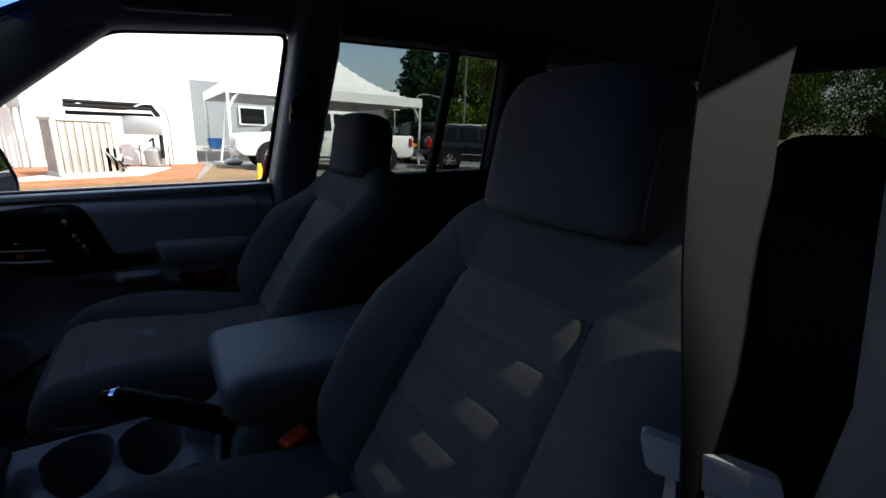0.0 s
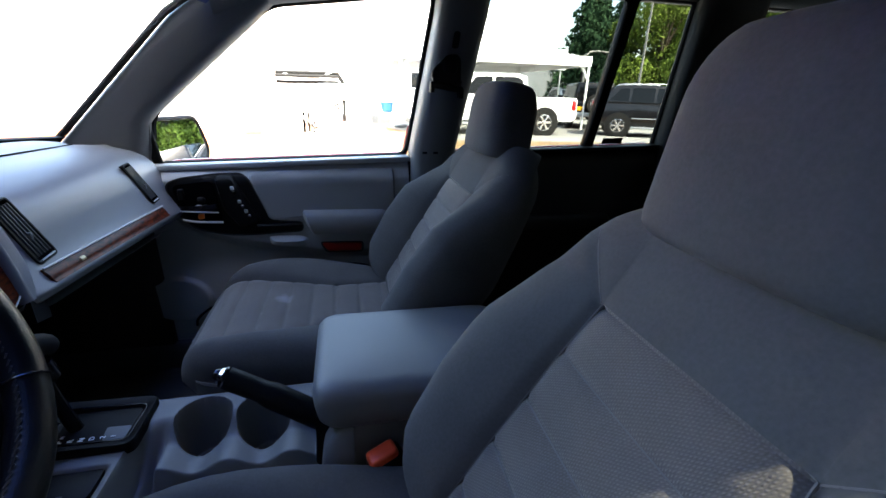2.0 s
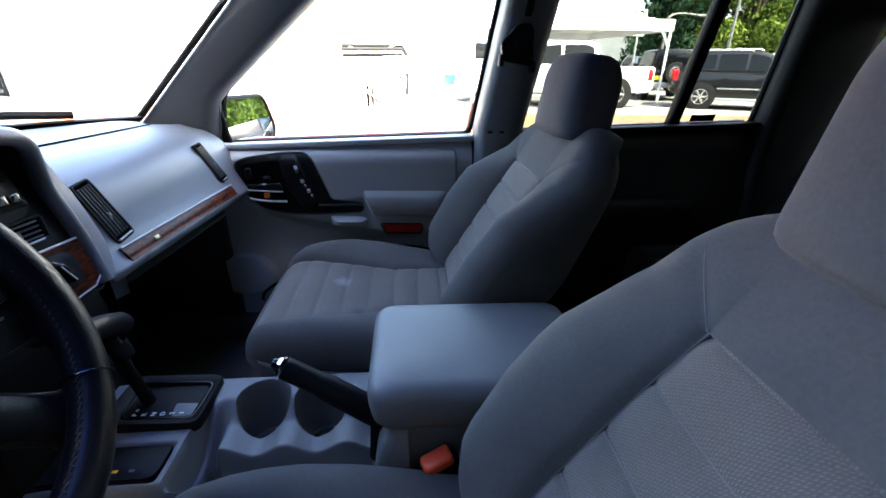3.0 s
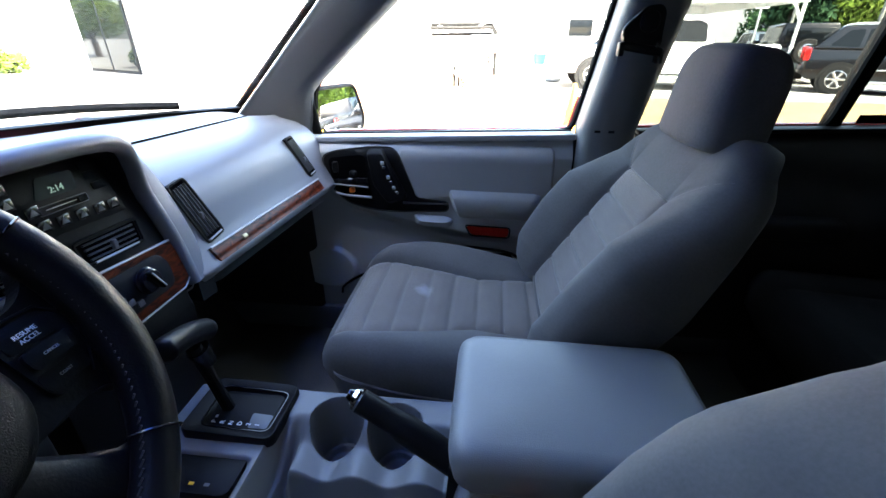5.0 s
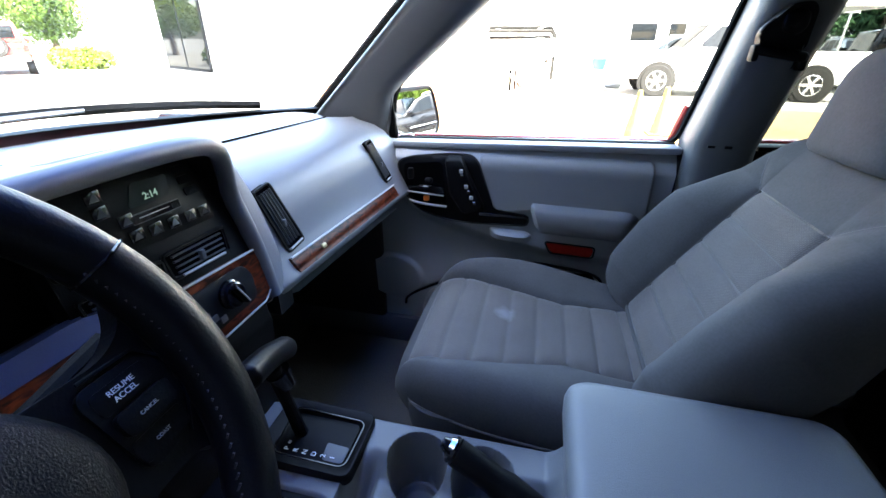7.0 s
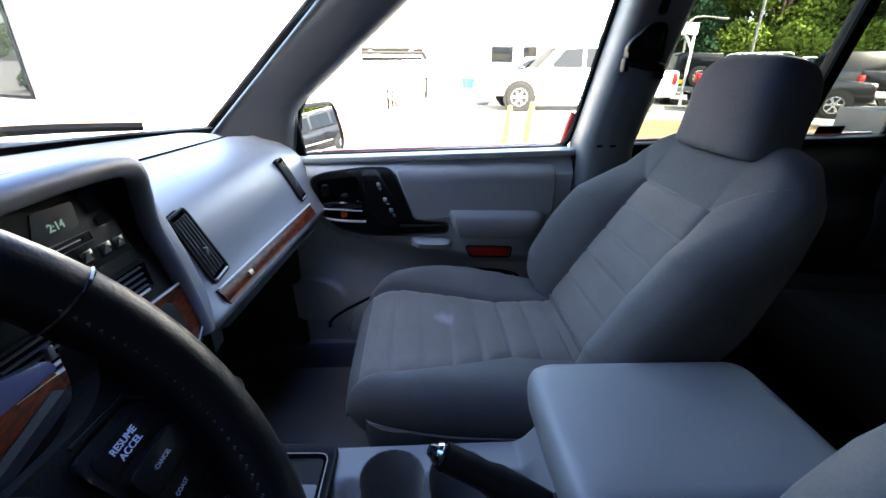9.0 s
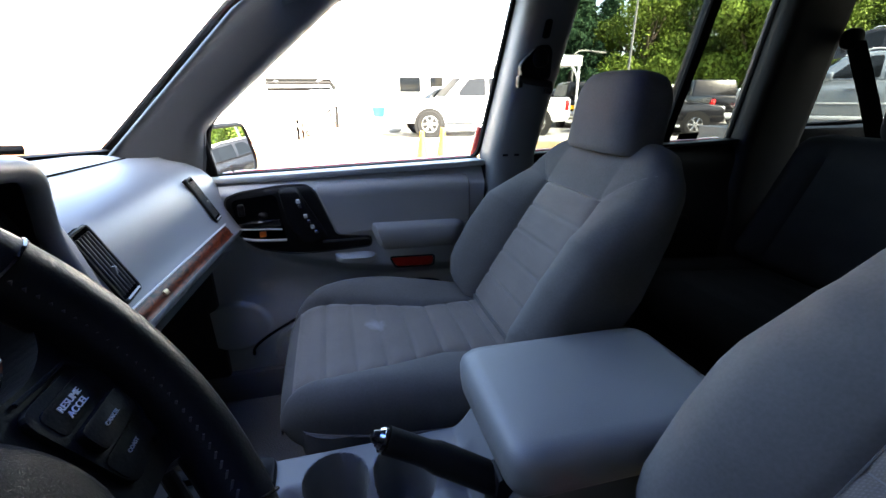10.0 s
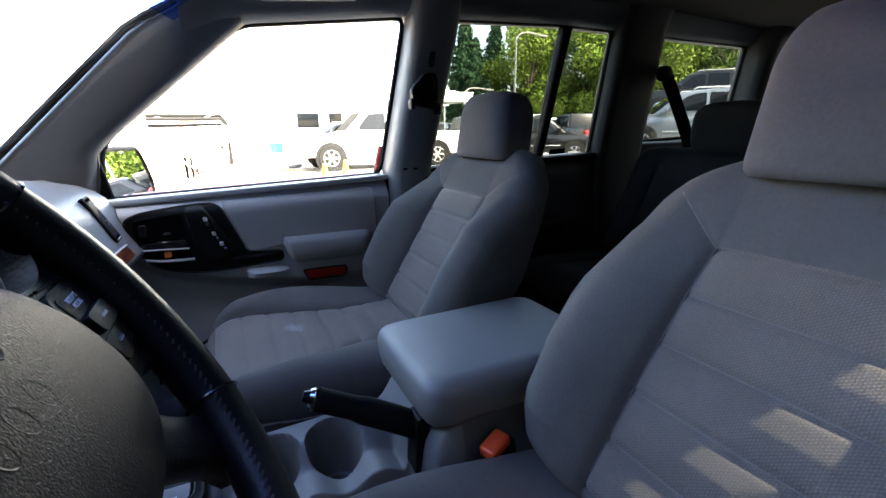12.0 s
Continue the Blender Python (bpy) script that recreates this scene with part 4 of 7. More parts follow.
    for s in ((-1,) if cy < 0 else ()):
        for k, dx_ in enumerate((-0.038, -0.028, -0.017, -0.004)):
            part("headrest_pleat", tube([tilt @ Vector((dx_ + 0.004 * math.sin(5 * z / rest_h + k), s * (wide - 0.010 * (z / rest_h + 0.515)) * 0.993, z)) for z in np.linspace(-0.44 * rest_h, 0.16 * rest_h, 9)], 0.0016, 6), VELOUR, seat)
    # base and recliner cover
    skirt = [[Vector((p.x, p.y, p.z)) for p in rect_ring(0.372 + g_, 0.800 - g_, cy - 0.232 + g_, cy + 0.232 - g_, z, 0.085, 6)] for z, g_ in ((0.600, 0.034), (0.640, 0.022), (0.700, 0.010), (0.752, 0.004), (0.786, 0.003))]
    part("cushion_skirt", add_loft(bm_new(), skirt), VELOUR, seat, "grey velour side panel under the cushion", sharp=70)
    part("seat_base", box((0.58, cy, 0.565), (0.38, 0.36, 0.16), 0.03, 3), BLACK, seat)
    part("side_cover", box((0.62, cy - inboard * 0.232, 0.69), (0.36, 0.022, 0.085), 0.010, 3), TRIM, seat)
    for s in (-1, 1):
        part("rail", box((0.58, cy + s * 0.17, 0.485), (0.50, 0.035, 0.03), 0.006), STEEL, seat)
    return seat


front_seat(0.368, "grey velour front passenger seat with a pale stain", -1, 1.257, 0.152, 0.107, 0.050, 1.035, 0.366, 0.022)
front_seat(-0.352, "grey velour driver's seat lit by patches of sun", 1, 1.280, 0.174, 0.118, 0.062, 1.012, -0.357, 0.0)

rear = thing("rear_bench_seat", (1.62, 0, 0.47), "grey velour rear bench seat, deep shade put into its colour", "car seat")
o2 = Vector((1.36, 0, 0.80))
for cy in (-0.34, 0.34):
    fr = lambda s, y, n: o2 + Vector((s, cy + y, n - 0.08 * s))
    a, b = pillow(fr, stations(0.46, 0.02, ([0, 0.46], [0.335, 0.335]), ([0, 0.46], [0.01, 0.02]), ([0, 0.46], [0.15, 0.15]), ([0, 0.46], [0.22, 0.22]), 0.06, 0.03), (0.03, 0.42), 0.08, 32, 8)
    part("cushion", a, SHADECLOTH, rear, sharp=70)
    part("cushion_insert", b, SHADECLOTH, rear, sharp=70)
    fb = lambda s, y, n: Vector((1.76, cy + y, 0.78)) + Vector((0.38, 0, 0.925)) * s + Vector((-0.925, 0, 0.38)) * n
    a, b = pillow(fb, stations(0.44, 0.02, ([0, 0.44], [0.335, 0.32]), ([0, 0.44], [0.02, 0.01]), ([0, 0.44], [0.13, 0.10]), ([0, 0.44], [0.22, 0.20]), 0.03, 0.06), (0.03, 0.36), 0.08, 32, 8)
    part("backrest", a, SHADECLOTH, rear, sharp=70)
    part("backrest_insert", b, SHADECLOTH, rear, sharp=70)
    part("headrest", puff(bm_new(), (1.965, cy, 1.240), (0.050, 0.125, 0.090), 3.6), SHADECLOTH, rear, sharp=70)
part("bench_base", box((1.60, 0, 0.57), (0.44, 1.30, 0.20), 0.03), BLACK, rear)


# ---- dashboard ----
dash = thing("dashboard", (0.0, 0, 0.75), "blue-grey moulded dashboard with wood trim, vents and a hooded binnacle", "dashboard")


def dash_ring(y):
    f = 0.085 * (y - 0.19) if y > 0.13 else -0.005
    xb = base_x(y) + 0.03
    back = 0.02 * smoothstep(0.17, 0.09, y)
    e = 0.02 * smoothstep(0.60, 0.70, y)
    t = 1.158
    g = f - back
    pts = [(xb, t - 0.006), (xb + 0.08, t + 0.006), (lerp([0, 1], [xb + 0.08, 0.06 + f], 0.5), t + 0.010), (0.060 + f, t + 0.004), (0.100 + f, t - 0.006), (0.128 + g, t - 0.020), (0.146 + g, t - 0.038), (0.157 + g, t - 0.060),
           (0.166 + g, 1.066), (0.174 + g, 1.034), (0.180 + g, 1.022), (0.194 + g, 0.994), (0.202 + g, 0.988), (0.203 + g, 0.982), (0.197 + g, 0.971), (0.180 + g, 0.960),
           (0.14 + f, 0.944), (0.04, 0.90), (-0.06, 0.80), (-0.20, 0.74), (-0.34, 0.78), (-0.36, 1.00), (xb - 0.01, t - 0.05)]
    return [Vector((x, y, z - e * (1 if i < 9 else 0.3) * 0.5)) for i, (x, z) in enumerate(pts)]


part("body", add_loft(bm_new(), [dash_ring(y) for y in np.concatenate([np.linspace(-0.70, 0.04, 12), np.linspace(0.06, 0.14, 7), np.linspace(0.17, 0.70, 20)])]), DASH, dash, sharp=60)
part("defroster_panel", slab(lambda u, v: Vector((lerp([0, 1], [base_x(0.08 + 0.54 * u) + 0.02, lerp([0, 0.6, 1], [-0.03, 0.02, 0.055], u)], v), 0.08 + 0.54 * u, 1.166 + 0.009 * math.sin(math.pi * min(1, v * 1.0)) ** 0.5 * 1.0)), 24, 8, (0, 0, -0.008)), DASH, dash, sharp=60)
part("panel_seam", tube([(lerp([0, 0.6, 1], [-0.03, 0.02, 0.055], u) + 0.002, 0.08 + 0.54 * u, 1.1665) for u in np.linspace(0, 1, 15)], 0.0022, 5), MATTBLACK, dash)

# hood over the instruments and the centre stack, running down beside the stack
LIP = smooth_path([(0.200, -0.66, 1.140), (0.215, -0.58, 1.200), (0.220, -0.42, 1.234), (0.220, -0.25, 1.242), (0.217, -0.10, 1.242), (0.209, 0.03, 1.236), (0.200, 0.085, 1.222), (0.188, 0.108, 1.190), (0.182, 0.118, 1.150), (0.186, 0.130, 1.100), (0.190, 0.140, 1.050), (0.200, 0.142, 0.985)], 5)
FAR = smooth_path([(0.00, -0.66, 1.120), (-0.03, -0.58, 1.150), (-0.05, -0.42, 1.163), (-0.05, -0.25, 1.165), (-0.04, -0.10, 1.166), (-0.03, 0.08, 1.166), (0.02, 0.15, 1.162), (0.08, 0.185, 1.148), (0.128, 0.190, 1.110), (0.145, 0.195, 1.065), (0.155, 0.198, 1.030), (0.17, 0.200, 0.98)], 5)
rings, under = [], []
mid = Vector((0.13, -0.22, 1.07))
for i, (a, b) in enumerate(zip(LIP, FAR)):
    inw = (mid - a)
    inw.x = 0
    inw = inw.normalized()
    ring = []
    for k in range(9):
        t = k / 8
        p = a.lerp(b, t)
        bulge = math.sin(math.pi * min(1.0, t * 1.05)) * 0.022
        ring.append(p - inw * bulge)
    under.append([a + Vector((-0.002, 0, 0)) + inw * 0.008, a + Vector((-0.004, 0, 0)) + inw * 0.014, a + Vector((-0.02, 0, 0)) + inw * 0.020, Vector((0.120, a.y, a.z)) + inw * 0.030, Vector((0.118, a.y, a.z)) + inw * 0.010, a + inw * 0.002])
    ring += [b + inw * 0.03, Vector((0.125, a.y, a.z)) + inw * 0.008, a + Vector((0.001, 0, 0)) + inw * 0.006]
    rings.append(ring)
roll = []
for a in LIP:
    inw = mid - a
    inw.x = 0
    roll.append(a + inw.normalized() * 0.007 + Vector((-0.006, 0, 0)))
part("hood_roll", tube(roll, 0.0115, 10), DASH, dash, sharp=60)
part("hood", add_loft(bm_new(), rings), DASH, dash, "blue-grey instrument hood", sharp=60)
part("hood_lining", add_loft(bm_new(), under), BLACK, dash, "black lining under the hood", sharp=60)
part("binnacle_back", box((0.128, -0.28, 1.095), (0.012, 0.74, 0.20), 0.003), BLACK, dash, "black recessed instrument panel")
part("lower_panel", box((0.205, -0.42, 0.93), (0.06, 0.54, 0.14), 0.02, 3), BLACK, dash)
part("wood_strip", prism(rounded([(-0.66, 1.086), (-0.062, 1.086), (-0.062, 1.062), (-0.66, 1.058)], 0.008), lambda a, b, d: Vector((0.180 + d + (1.06 - b) * 0.17, a, b)), 0, 0.008, 0.002), WOOD, dash, "burl wood strip")
part("blue_ledge", prism(rounded([(-0.66, 1.112), (-0.112, 1.108), (-0.066, 1.098), (-0.062, 1.088), (-0.66, 1.088)], 0.01), lambda a, b, d: Vector((0.172 + d + (1.10 - b) * 0.4, a, b)), 0, 0.010, 0.003), LEDGESHEEN, dash)
for cy in (-0.28, -0.45):
    part("gauge", lathe([(0.055, 0), (0.055, 0.006), (0.050, 0.007), (0.048, 0.003), (0.004, 0.003)], Matrix.Translation((0.134, cy, 1.145)) @ pose(0, 0, 0, 0, 90, 0), 28), GLOSSBLACK, dash)

part("switch_panel", prism(rounded([(-0.66, 1.056), (-0.115, 1.058), (-0.115, 0.975), (-0.66, 0.975)], 0.008), lambda a, b, d: Vector((0.190 + d + (1.06 - b) * 0.25, a, b)), 0, 0.012, 0.003), BLACK, dash, "black switch panel under the wood strip")

# passenger wood strip with its plaque
def face_x(y, z):
    f = 0.085 * (y - 0.19)
    return lerp([0.988, 0.994, 1.022, 1.034, 1.066], [0.204, 0.194, 0.180, 0.174, 0.166], z) + f


part("wood_strip", slab(lambda u, v: Vector((face_x(0.197 + 0.410 * u, 0.991 + 0.024 * v) + 0.004 + 0.003 * math.sin(math.pi * v), 0.197 + 0.410 * u + 0.012 * (1 - v) * 0.3, 0.990 + 0.024 * v)), 30, 6, (-0.006, 0, -0.002)), WOOD, dash, "burl wood strip", sharp=60)
part("wood_edge", tube([Vector((face_x(y, 1.015) + 0.0065, y, 1.0155)) for y in np.linspace(0.197, 0.608, 14)], 0.0020, 6), SILVER, dash)
part("plaque", prism([(0.274, 1.006), (0.286, 1.006), (0.286, 0.999), (0.274, 0.999)], lambda a, b, d: Vector((face_x(a, b) + 0.006 + d, a, b)), 0, 0.003, 0.0008), GILT, dash, "small gilt plaque on the wood")


def vent(parent, tl, tr, br, bl, n_slats, along, label):
    """A louvred air vent between four corners; slats run down (along=1) or across (0)."""
    tl, tr, br, bl = (Vector(p) for p in (tl, tr, br, bl))
    nrm = (tr - tl).cross(bl - tl).normalized()
    nrm = nrm if nrm.x > 0 else -nrm
    at = lambda u, v, d=0.0: tl.lerp(tr, u).lerp(bl.lerp(br, u), v) + nrm * d
    # Flat backing; its matt black replaces the shade between the slats.
    hull = part("vent_housing", prism(rounded([(0, 0), (1, 0), (1, 1), (0, 1)], 0.10, 3), lambda a, b, d: at(-0.06 + 1.12 * a, -0.04 + 1.08 * b, d), -0.012, 0.001, 0.0), MATTBLACK, parent, label)
    for i in range(n_slats):
        t = (i + 0.7) / (n_slats + 0.4)
        p, q = (at(t, 0.04, 0.004), at(t, 0.93, 0.004)) if along else (at(0.05, t, 0.004), at(0.95, t, 0.004))
        part("slat", tube([p, p.lerp(q, 0.5), q], 0.0013, 6, flat=1.6, up=nrm), SLAT, hull)
    edge = [at(a, b, 0.003) for a, b in rounded([(-0.06, -0.04), (1.06, -0.04), (1.06, 1.04), (-0.06, 1.04)], 0.12, 3)]
    part("vent_lip", tube(edge, 0.0024, 6, closed=True, up=nrm), BLACK, hull)
    c = at(0.5, 0.60, 0.006)
    part("thumb_tab", box(c, (0.006, 0.006, 0.012), 0.001), TRIM, hull)
    e = at(0.08, 1.0, 0.006), at(0.92, 1.0, 0.006)
    part("chrome_edge", tube([e[0], e[1]], 0.0016, 5), SILVER, hull)


vent(dash, (0.150, 0.188, 1.122), (0.152, 0.222, 1.127), (0.182, 0.246, 1.030), (0.179, 0.208, 1.024), 5, 1, "black louvred passenger air vent")
vent(dash, (0.180, 0.552, 1.122), (0.182, 0.576, 1.125), (0.213, 0.614, 1.034), (0.210, 0.590, 1.030), 5, 1, "black louvred outer air vent")


# centre stack, on a face that leans back; a across, b up
def stack(a, b, d=0.0):
    return Vector((0.160 + (1.18 - b) * 0.17, a, b)) + Vector((0.986, 0, 0.168)) * d


def stack_to3(base=0.0):
    return lambda a, b, d: stack(a, b, base + d)


STACK_UP = Matrix(((0, -0.168, 0.986, 0), (1, 0, 0, 0), (0, 0.986, 0.168, 0), (0, 0, 0, 1)))
part("stack_panel", prism(rounded([(-0.112, 1.222), (0.092, 1.216), (0.120, 1.13), (0.140, 1.05), (0.140, 0.982), (-0.112, 0.982)], 0.012), stack_to3(), -0.02, 0.0, 0.002), STACKGREY, dash, "dark grey centre stack panel")
radio = part("radio", prism(rounded([(-0.110, 1.212), (0.068, 1.208), (0.080, 1.131), (-0.110, 1.140)], 0.005), stack_to3(), 0.0, 0.005, 0.0015), BLACK, dash, "black car radio with a lit clock")
part("display", prism(rounded([(-0.010, 1.200), (0.034, 1.198), (0.030, 1.176), (-0.022, 1.177)], 0.004), stack_to3(0.005), 0, 0.0012), LCD, radio)
add_text("digits", "2:14", 0.0105, Matrix.Translation(stack(0.007, 1.1835, 0.0066)) @ STACK_UP, LCDGLOW, radio)
part("tape_slot", prism(rounded([(-0.024, 1.1705), (0.038, 1.1690), (0.038, 1.1590), (-0.024, 1.1600)], 0.002), stack_to3(0.005), 0, 0.0010), GREYPRINT, radio)
part("tape_door", prism([(-0.0228, 1.1695), (0.0368, 1.1680), (0.0368, 1.1600), (-0.0228, 1.1610)], stack_to3(0.0056), 0, 0.001), GLOSSBLACK, radio)
part("tape_line", prism([(-0.016, 1.1660), (0.022, 1.1652), (0.022, 1.1644), (-0.016, 1.1650)], stack_to3(0.0062), 0, 0.0008), SILVER, radio)
part("tape_key", prism(rounded([(0.025, 1.1668), (0.033, 1.1666), (0.033, 1.1615), (0.025, 1.1617)], 0.001), stack_to3(0.0062), 0, 0.0010), STACKGREY, radio)
for a, b in ((0.065, 1.1450), (0.045, 1.1460), (0.0205, 1.1475), (-0.0035, 1.1490), (-0.026, 1.1505), (-0.030, 1.1680), (-0.050, 1.1830), (-0.050, 1.1980)):
    bt_ = part("button", prism([(a - 0.008, b - 0.006), (a + 0.008, b - 0.0065), (a + 0.008, b + 0.006), (a - 0.008, b + 0.006)], stack_to3(0.005), 0, 0.0015, 0.0005), GLOSSBLACK, radio)
    part("symbol", prism([(a - 0.0052, b - 0.0040), (a + 0.0052, b - 0.0042), (a + 0.0010, b + 0.0046)], stack_to3(0.0065), 0, 0.0007, 0.0002), GREYPRINT, bt_)
for a, b in ((0.052, 1.198), (0.055, 1.186), (0.058, 1.172)):
    part("button", prism(rounded([(a - 0.009, b + 0.0045), (a + 0.009, b + 0.0045), (a + 0.010, b - 0.0045), (a - 0.008, b - 0.0045)], 0.002), stack_to3(0.005), 0, 0.002, 0.0005), STACKGREY, radio)
for a0, a1 in ((-0.005, 0.080), (-0.100, -0.018)):
    vent(dash, stack(a0, 1.118, 0.001), stack(a1, 1.115, 0.001), stack(a1 - 0.002, 1.085, 0.001), stack(a0 + 0.002, 1.090, 0.001), 4, 0, "black louvred centre air vent")
WOODRIM = rounded([(-0.110, 1.084), (0.110, 1.068), (0.132, 1.062), (0.136, 1.020), (0.120, 0.994), (-0.110, 0.990)], 0.012)
part("wood_bezel", prism(WOODRIM, stack_to3(), 0.0, 0.006, 0.002), WOOD, dash, "burl wood heater surround")
part("wood_edge", tube([stack(-0.100, 1.0832, 0.006), stack(0.005, 1.0752, 0.006), stack(0.128, 1.0660, 0.006)], 0.0017, 6), SILVER, dash)
part("wood_edge", tube([stack(-0.100, 0.9905, 0.006), stack(0.110, 0.9905, 0.006), stack(0.126, 1.000, 0.006)], 0.0014, 6), SILVER, dash)
ctl = part("heater_panel", prism(rounded([(-0.105, 1.068), (0.088, 1.060), (0.100, 1.040), (0.096, 1.006), (-0.105, 1.003)], 0.010), stack_to3(), 0.005, 0.008, 0.001), STACKGREY, dash, "dark heater control panel")
for a, r in ((0.051, 0.0190), (-0.020, 0.019)):
    kn = Matrix.Translation(stack(a, 1.036, 0.008)) @ pose(0, 0, 0, 0, 80.3, 0)
    k = part("knob", lathe([(r, 0), (r, 0.004), (r * 0.86, 0.006), (r * 0.84, 0.012), (r * 0.7, 0.014)], kn, 28), GLOSSBLACK, ctl)
    gm_ = kn.to_3x3() @ Matrix.Rotation(radians(-65), 3, "Z")
    part("grip", box(kn @ Vector((0, 0, 0.017)), (0.006, r * 1.75, 0.010), 0.002, 2, gm_), BLACK, k)
    part("pointer", box(kn @ Vector((0, 0, 0.0225)), (0.0014, r * 1.5, 0.0016), 0.0, 2, gm_), SILVER, k)
for a, b in ((0.016, 1.022), (0.028, 1.014), (0.006, 1.030)):
    part("button", prism(rounded([(a - 0.005, b + 0.004), (a + 0.005, b + 0.004), (a + 0.005, b - 0.004), (a - 0.005, b - 0.004)], 0.001), stack_to3(0.008), 0, 0.002, 0.0005), GREYPRINT, ctl)
part("stack_base", prism([(0.06, 0.982), (0.188, 0.982), (0.190, 0.95), (0.185, 0.86), (0.18, 0.74), (0.06, 0.74)], lambda a, b, d: Vector((a, d, b)), -0.105, 0.125, 0.006), BLACK, dash, "black lower stack above the tunnel")
part("stack_cheek", slab(lambda u, v: Vector((lerp([0, 1], [0.198, 0.180], u), 0.138 + 0.062 * u, 0.992 - (0.045 + 0.02 * u) * v)), 6, 6, (-0.03, 0, 0)), STACKGREY, dash, sharp=60)
part("glovebox", slab(lambda u, v: Vector((face_x(0.20 + 0.42 * u, 0.988) - 0.012 - 0.20 * v, 0.20 + 0.42 * u, 0.952 - 0.09 * v)), 10, 8, (-0.02, 0, -0.01)), DASH, dash, sharp=60)

# ---- steering wheel ----
wc = Vector((0.344, -0.339, 1.160))
wt = radians(32.9)
wu, wn_ = Vector((-math.sin(wt), 0, math.cos(wt))), Vector((math.cos(wt), 0, math.sin(wt)))
wheel_at = lambda a, b, d=0.0: wc + Y * a + wu * b + wn_ * d
sw = thing("steering_wheel", wc, "black leather-wrapped steering wheel with cruise buttons", "steering wheel")
R = 0.180
rim = part("rim", tube([wheel_at(R * math.cos(t), R * math.sin(t)) for t in np.linspace(0, 2 * math.pi, 73)[:-1]], [0.0165 + 0.0025 * abs(math.cos(t)) ** 6 for t in np.linspace(0, 2 * math.pi, 73)[:-1]], 14, closed=True, up=wn_), LEATHER, sw, sharp=70)
for t0 in (20, -40, 160, 220):
    t = radians(t0)
    ring = []
    c = wheel_at(R * math.cos(t), R * math.sin(t))
    rad = (c - wc).normalized()
    part("rim_seam", tube([c + rad * (0.0185 * math.cos(q)) + wn_ * (0.0185 * math.sin(q)) for q in np.linspace(0, 2 * math.pi, 17)[:-1]], 0.0011, 5, closed=True, up=rad), GLOSSBLACK, rim)
st_bm = bm_new()
for i, t in enumerate(np.linspace(radians(-75), radians(20), 46)):
    c = wheel_at((R - 0.0150) * math.cos(t), (R - 0.0150) * math.sin(t), 0.0085)
    tg_ = (Y * -math.sin(t) + wu * math.cos(t))
    add_tube(st_bm, [c - tg_ * 0.0022 - wn_ * 0.002, c + tg_ * 0.0022 + wn_ * 0.002], 0.0009, 4)
part("stitching", st_bm, WHEELSTITCH, rim)
# spokes: a broad one each side that carries the buttons, and a narrow one below it
for s in (1, -1):
    wide_ = rounded([(s * a, b) for a, b in ((0.060, 0.018), (0.138, 0.014), (0.158, 0.024), (0.172, 0.052), (0.182, 0.000), (0.172, -0.074), (0.158, -0.078), (0.146, -0.064), (0.118, -0.062), (0.060, -0.070))], 0.016)
    part("spoke", prism(wide_, lambda a, b, d: wheel_at(a, b, d), -0.026, -0.006, 0.007, 3), LEATHER, sw, sharp=70)
    p, q = Vector((s * 0.050, -0.060)), Vector((s * 0.118, -0.134))
    dr = (q - p).normalized()
    nr = Vector((-dr.y, dr.x))
    rings = []
    for t in np.linspace(0, 1, 7):
        c = p.lerp(q, t)
        w = 0.022 - 0.003 * t + 0.012 * (2 * t - 1) ** 4
        ring = []
        for k in range(12):
            u = 2 * math.pi * k / 12
            o = c + nr * (w * math.copysign(abs(math.cos(u)) ** 0.6, math.cos(u)))
            ring.append(wheel_at(o.x, o.y, -0.018 + 0.012 * math.copysign(abs(math.sin(u)) ** 0.7, math.sin(u)) + 0.004 * (1 - t)))
        rings.append(ring)
    part("spoke", add_loft(bm_new(), rings), LEATHER, sw, sharp=70)
# airbag pad, a flat cushion with plain raised badge bars
pad = bm_new()
PADO = rounded([(0.0, 0.062), (0.060, 0.052), (0.098, 0.020), (0.112, -0.014), (0.109, -0.046), (0.086, -0.074), (0.040, -0.088), (-0.040, -0.088), (-0.086, -0.074), (-0.109, -0.046), (-0.112, -0.014), (-0.098, 0.020), (-0.060, 0.052)], 0.03, 4)
rings = []
for d, k in ((-0.030, 0.985), (-0.012, 0.995), (-0.005, 0.985), (0.001, 0.955), (0.006, 0.90), (0.010, 0.80), (0.013, 0.65), (0.015, 0.45), (0.016, 0.2)):
    rings.append([wheel_at(a * k, -0.012 + (b + 0.012) * k, d) for a, b in PADO])
add_loft(pad, rings)
hub = part("airbag_pad", pad, PADSKIN, sw, "black grained airbag cover", sharp=70)
for a, b in ((-0.045, 0.012), (-0.030, 0.012), (-0.014, 0.012), (0.002, 0.012), (0.018, 0.012), (-0.024, -0.012), (-0.006, -0.012), (0.012, -0.012)):
    part("badge_bar", tube([wheel_at(a + 0.0045 * math.cos(t), b + 0.007 * math.sin(t), 0.0152) for t in np.linspace(0, 2 * math.pi, 13)[:-1]], 0.0010, 5, closed=True, up=wn_), LEATHER, hub)
wm = Matrix((( -wu.x * 0, wu.x, wn_.x, 0), (1, wu.y, wn_.y, 0), (0, wu.z, wn_.z, 0), (0, 0, 0, 1)))
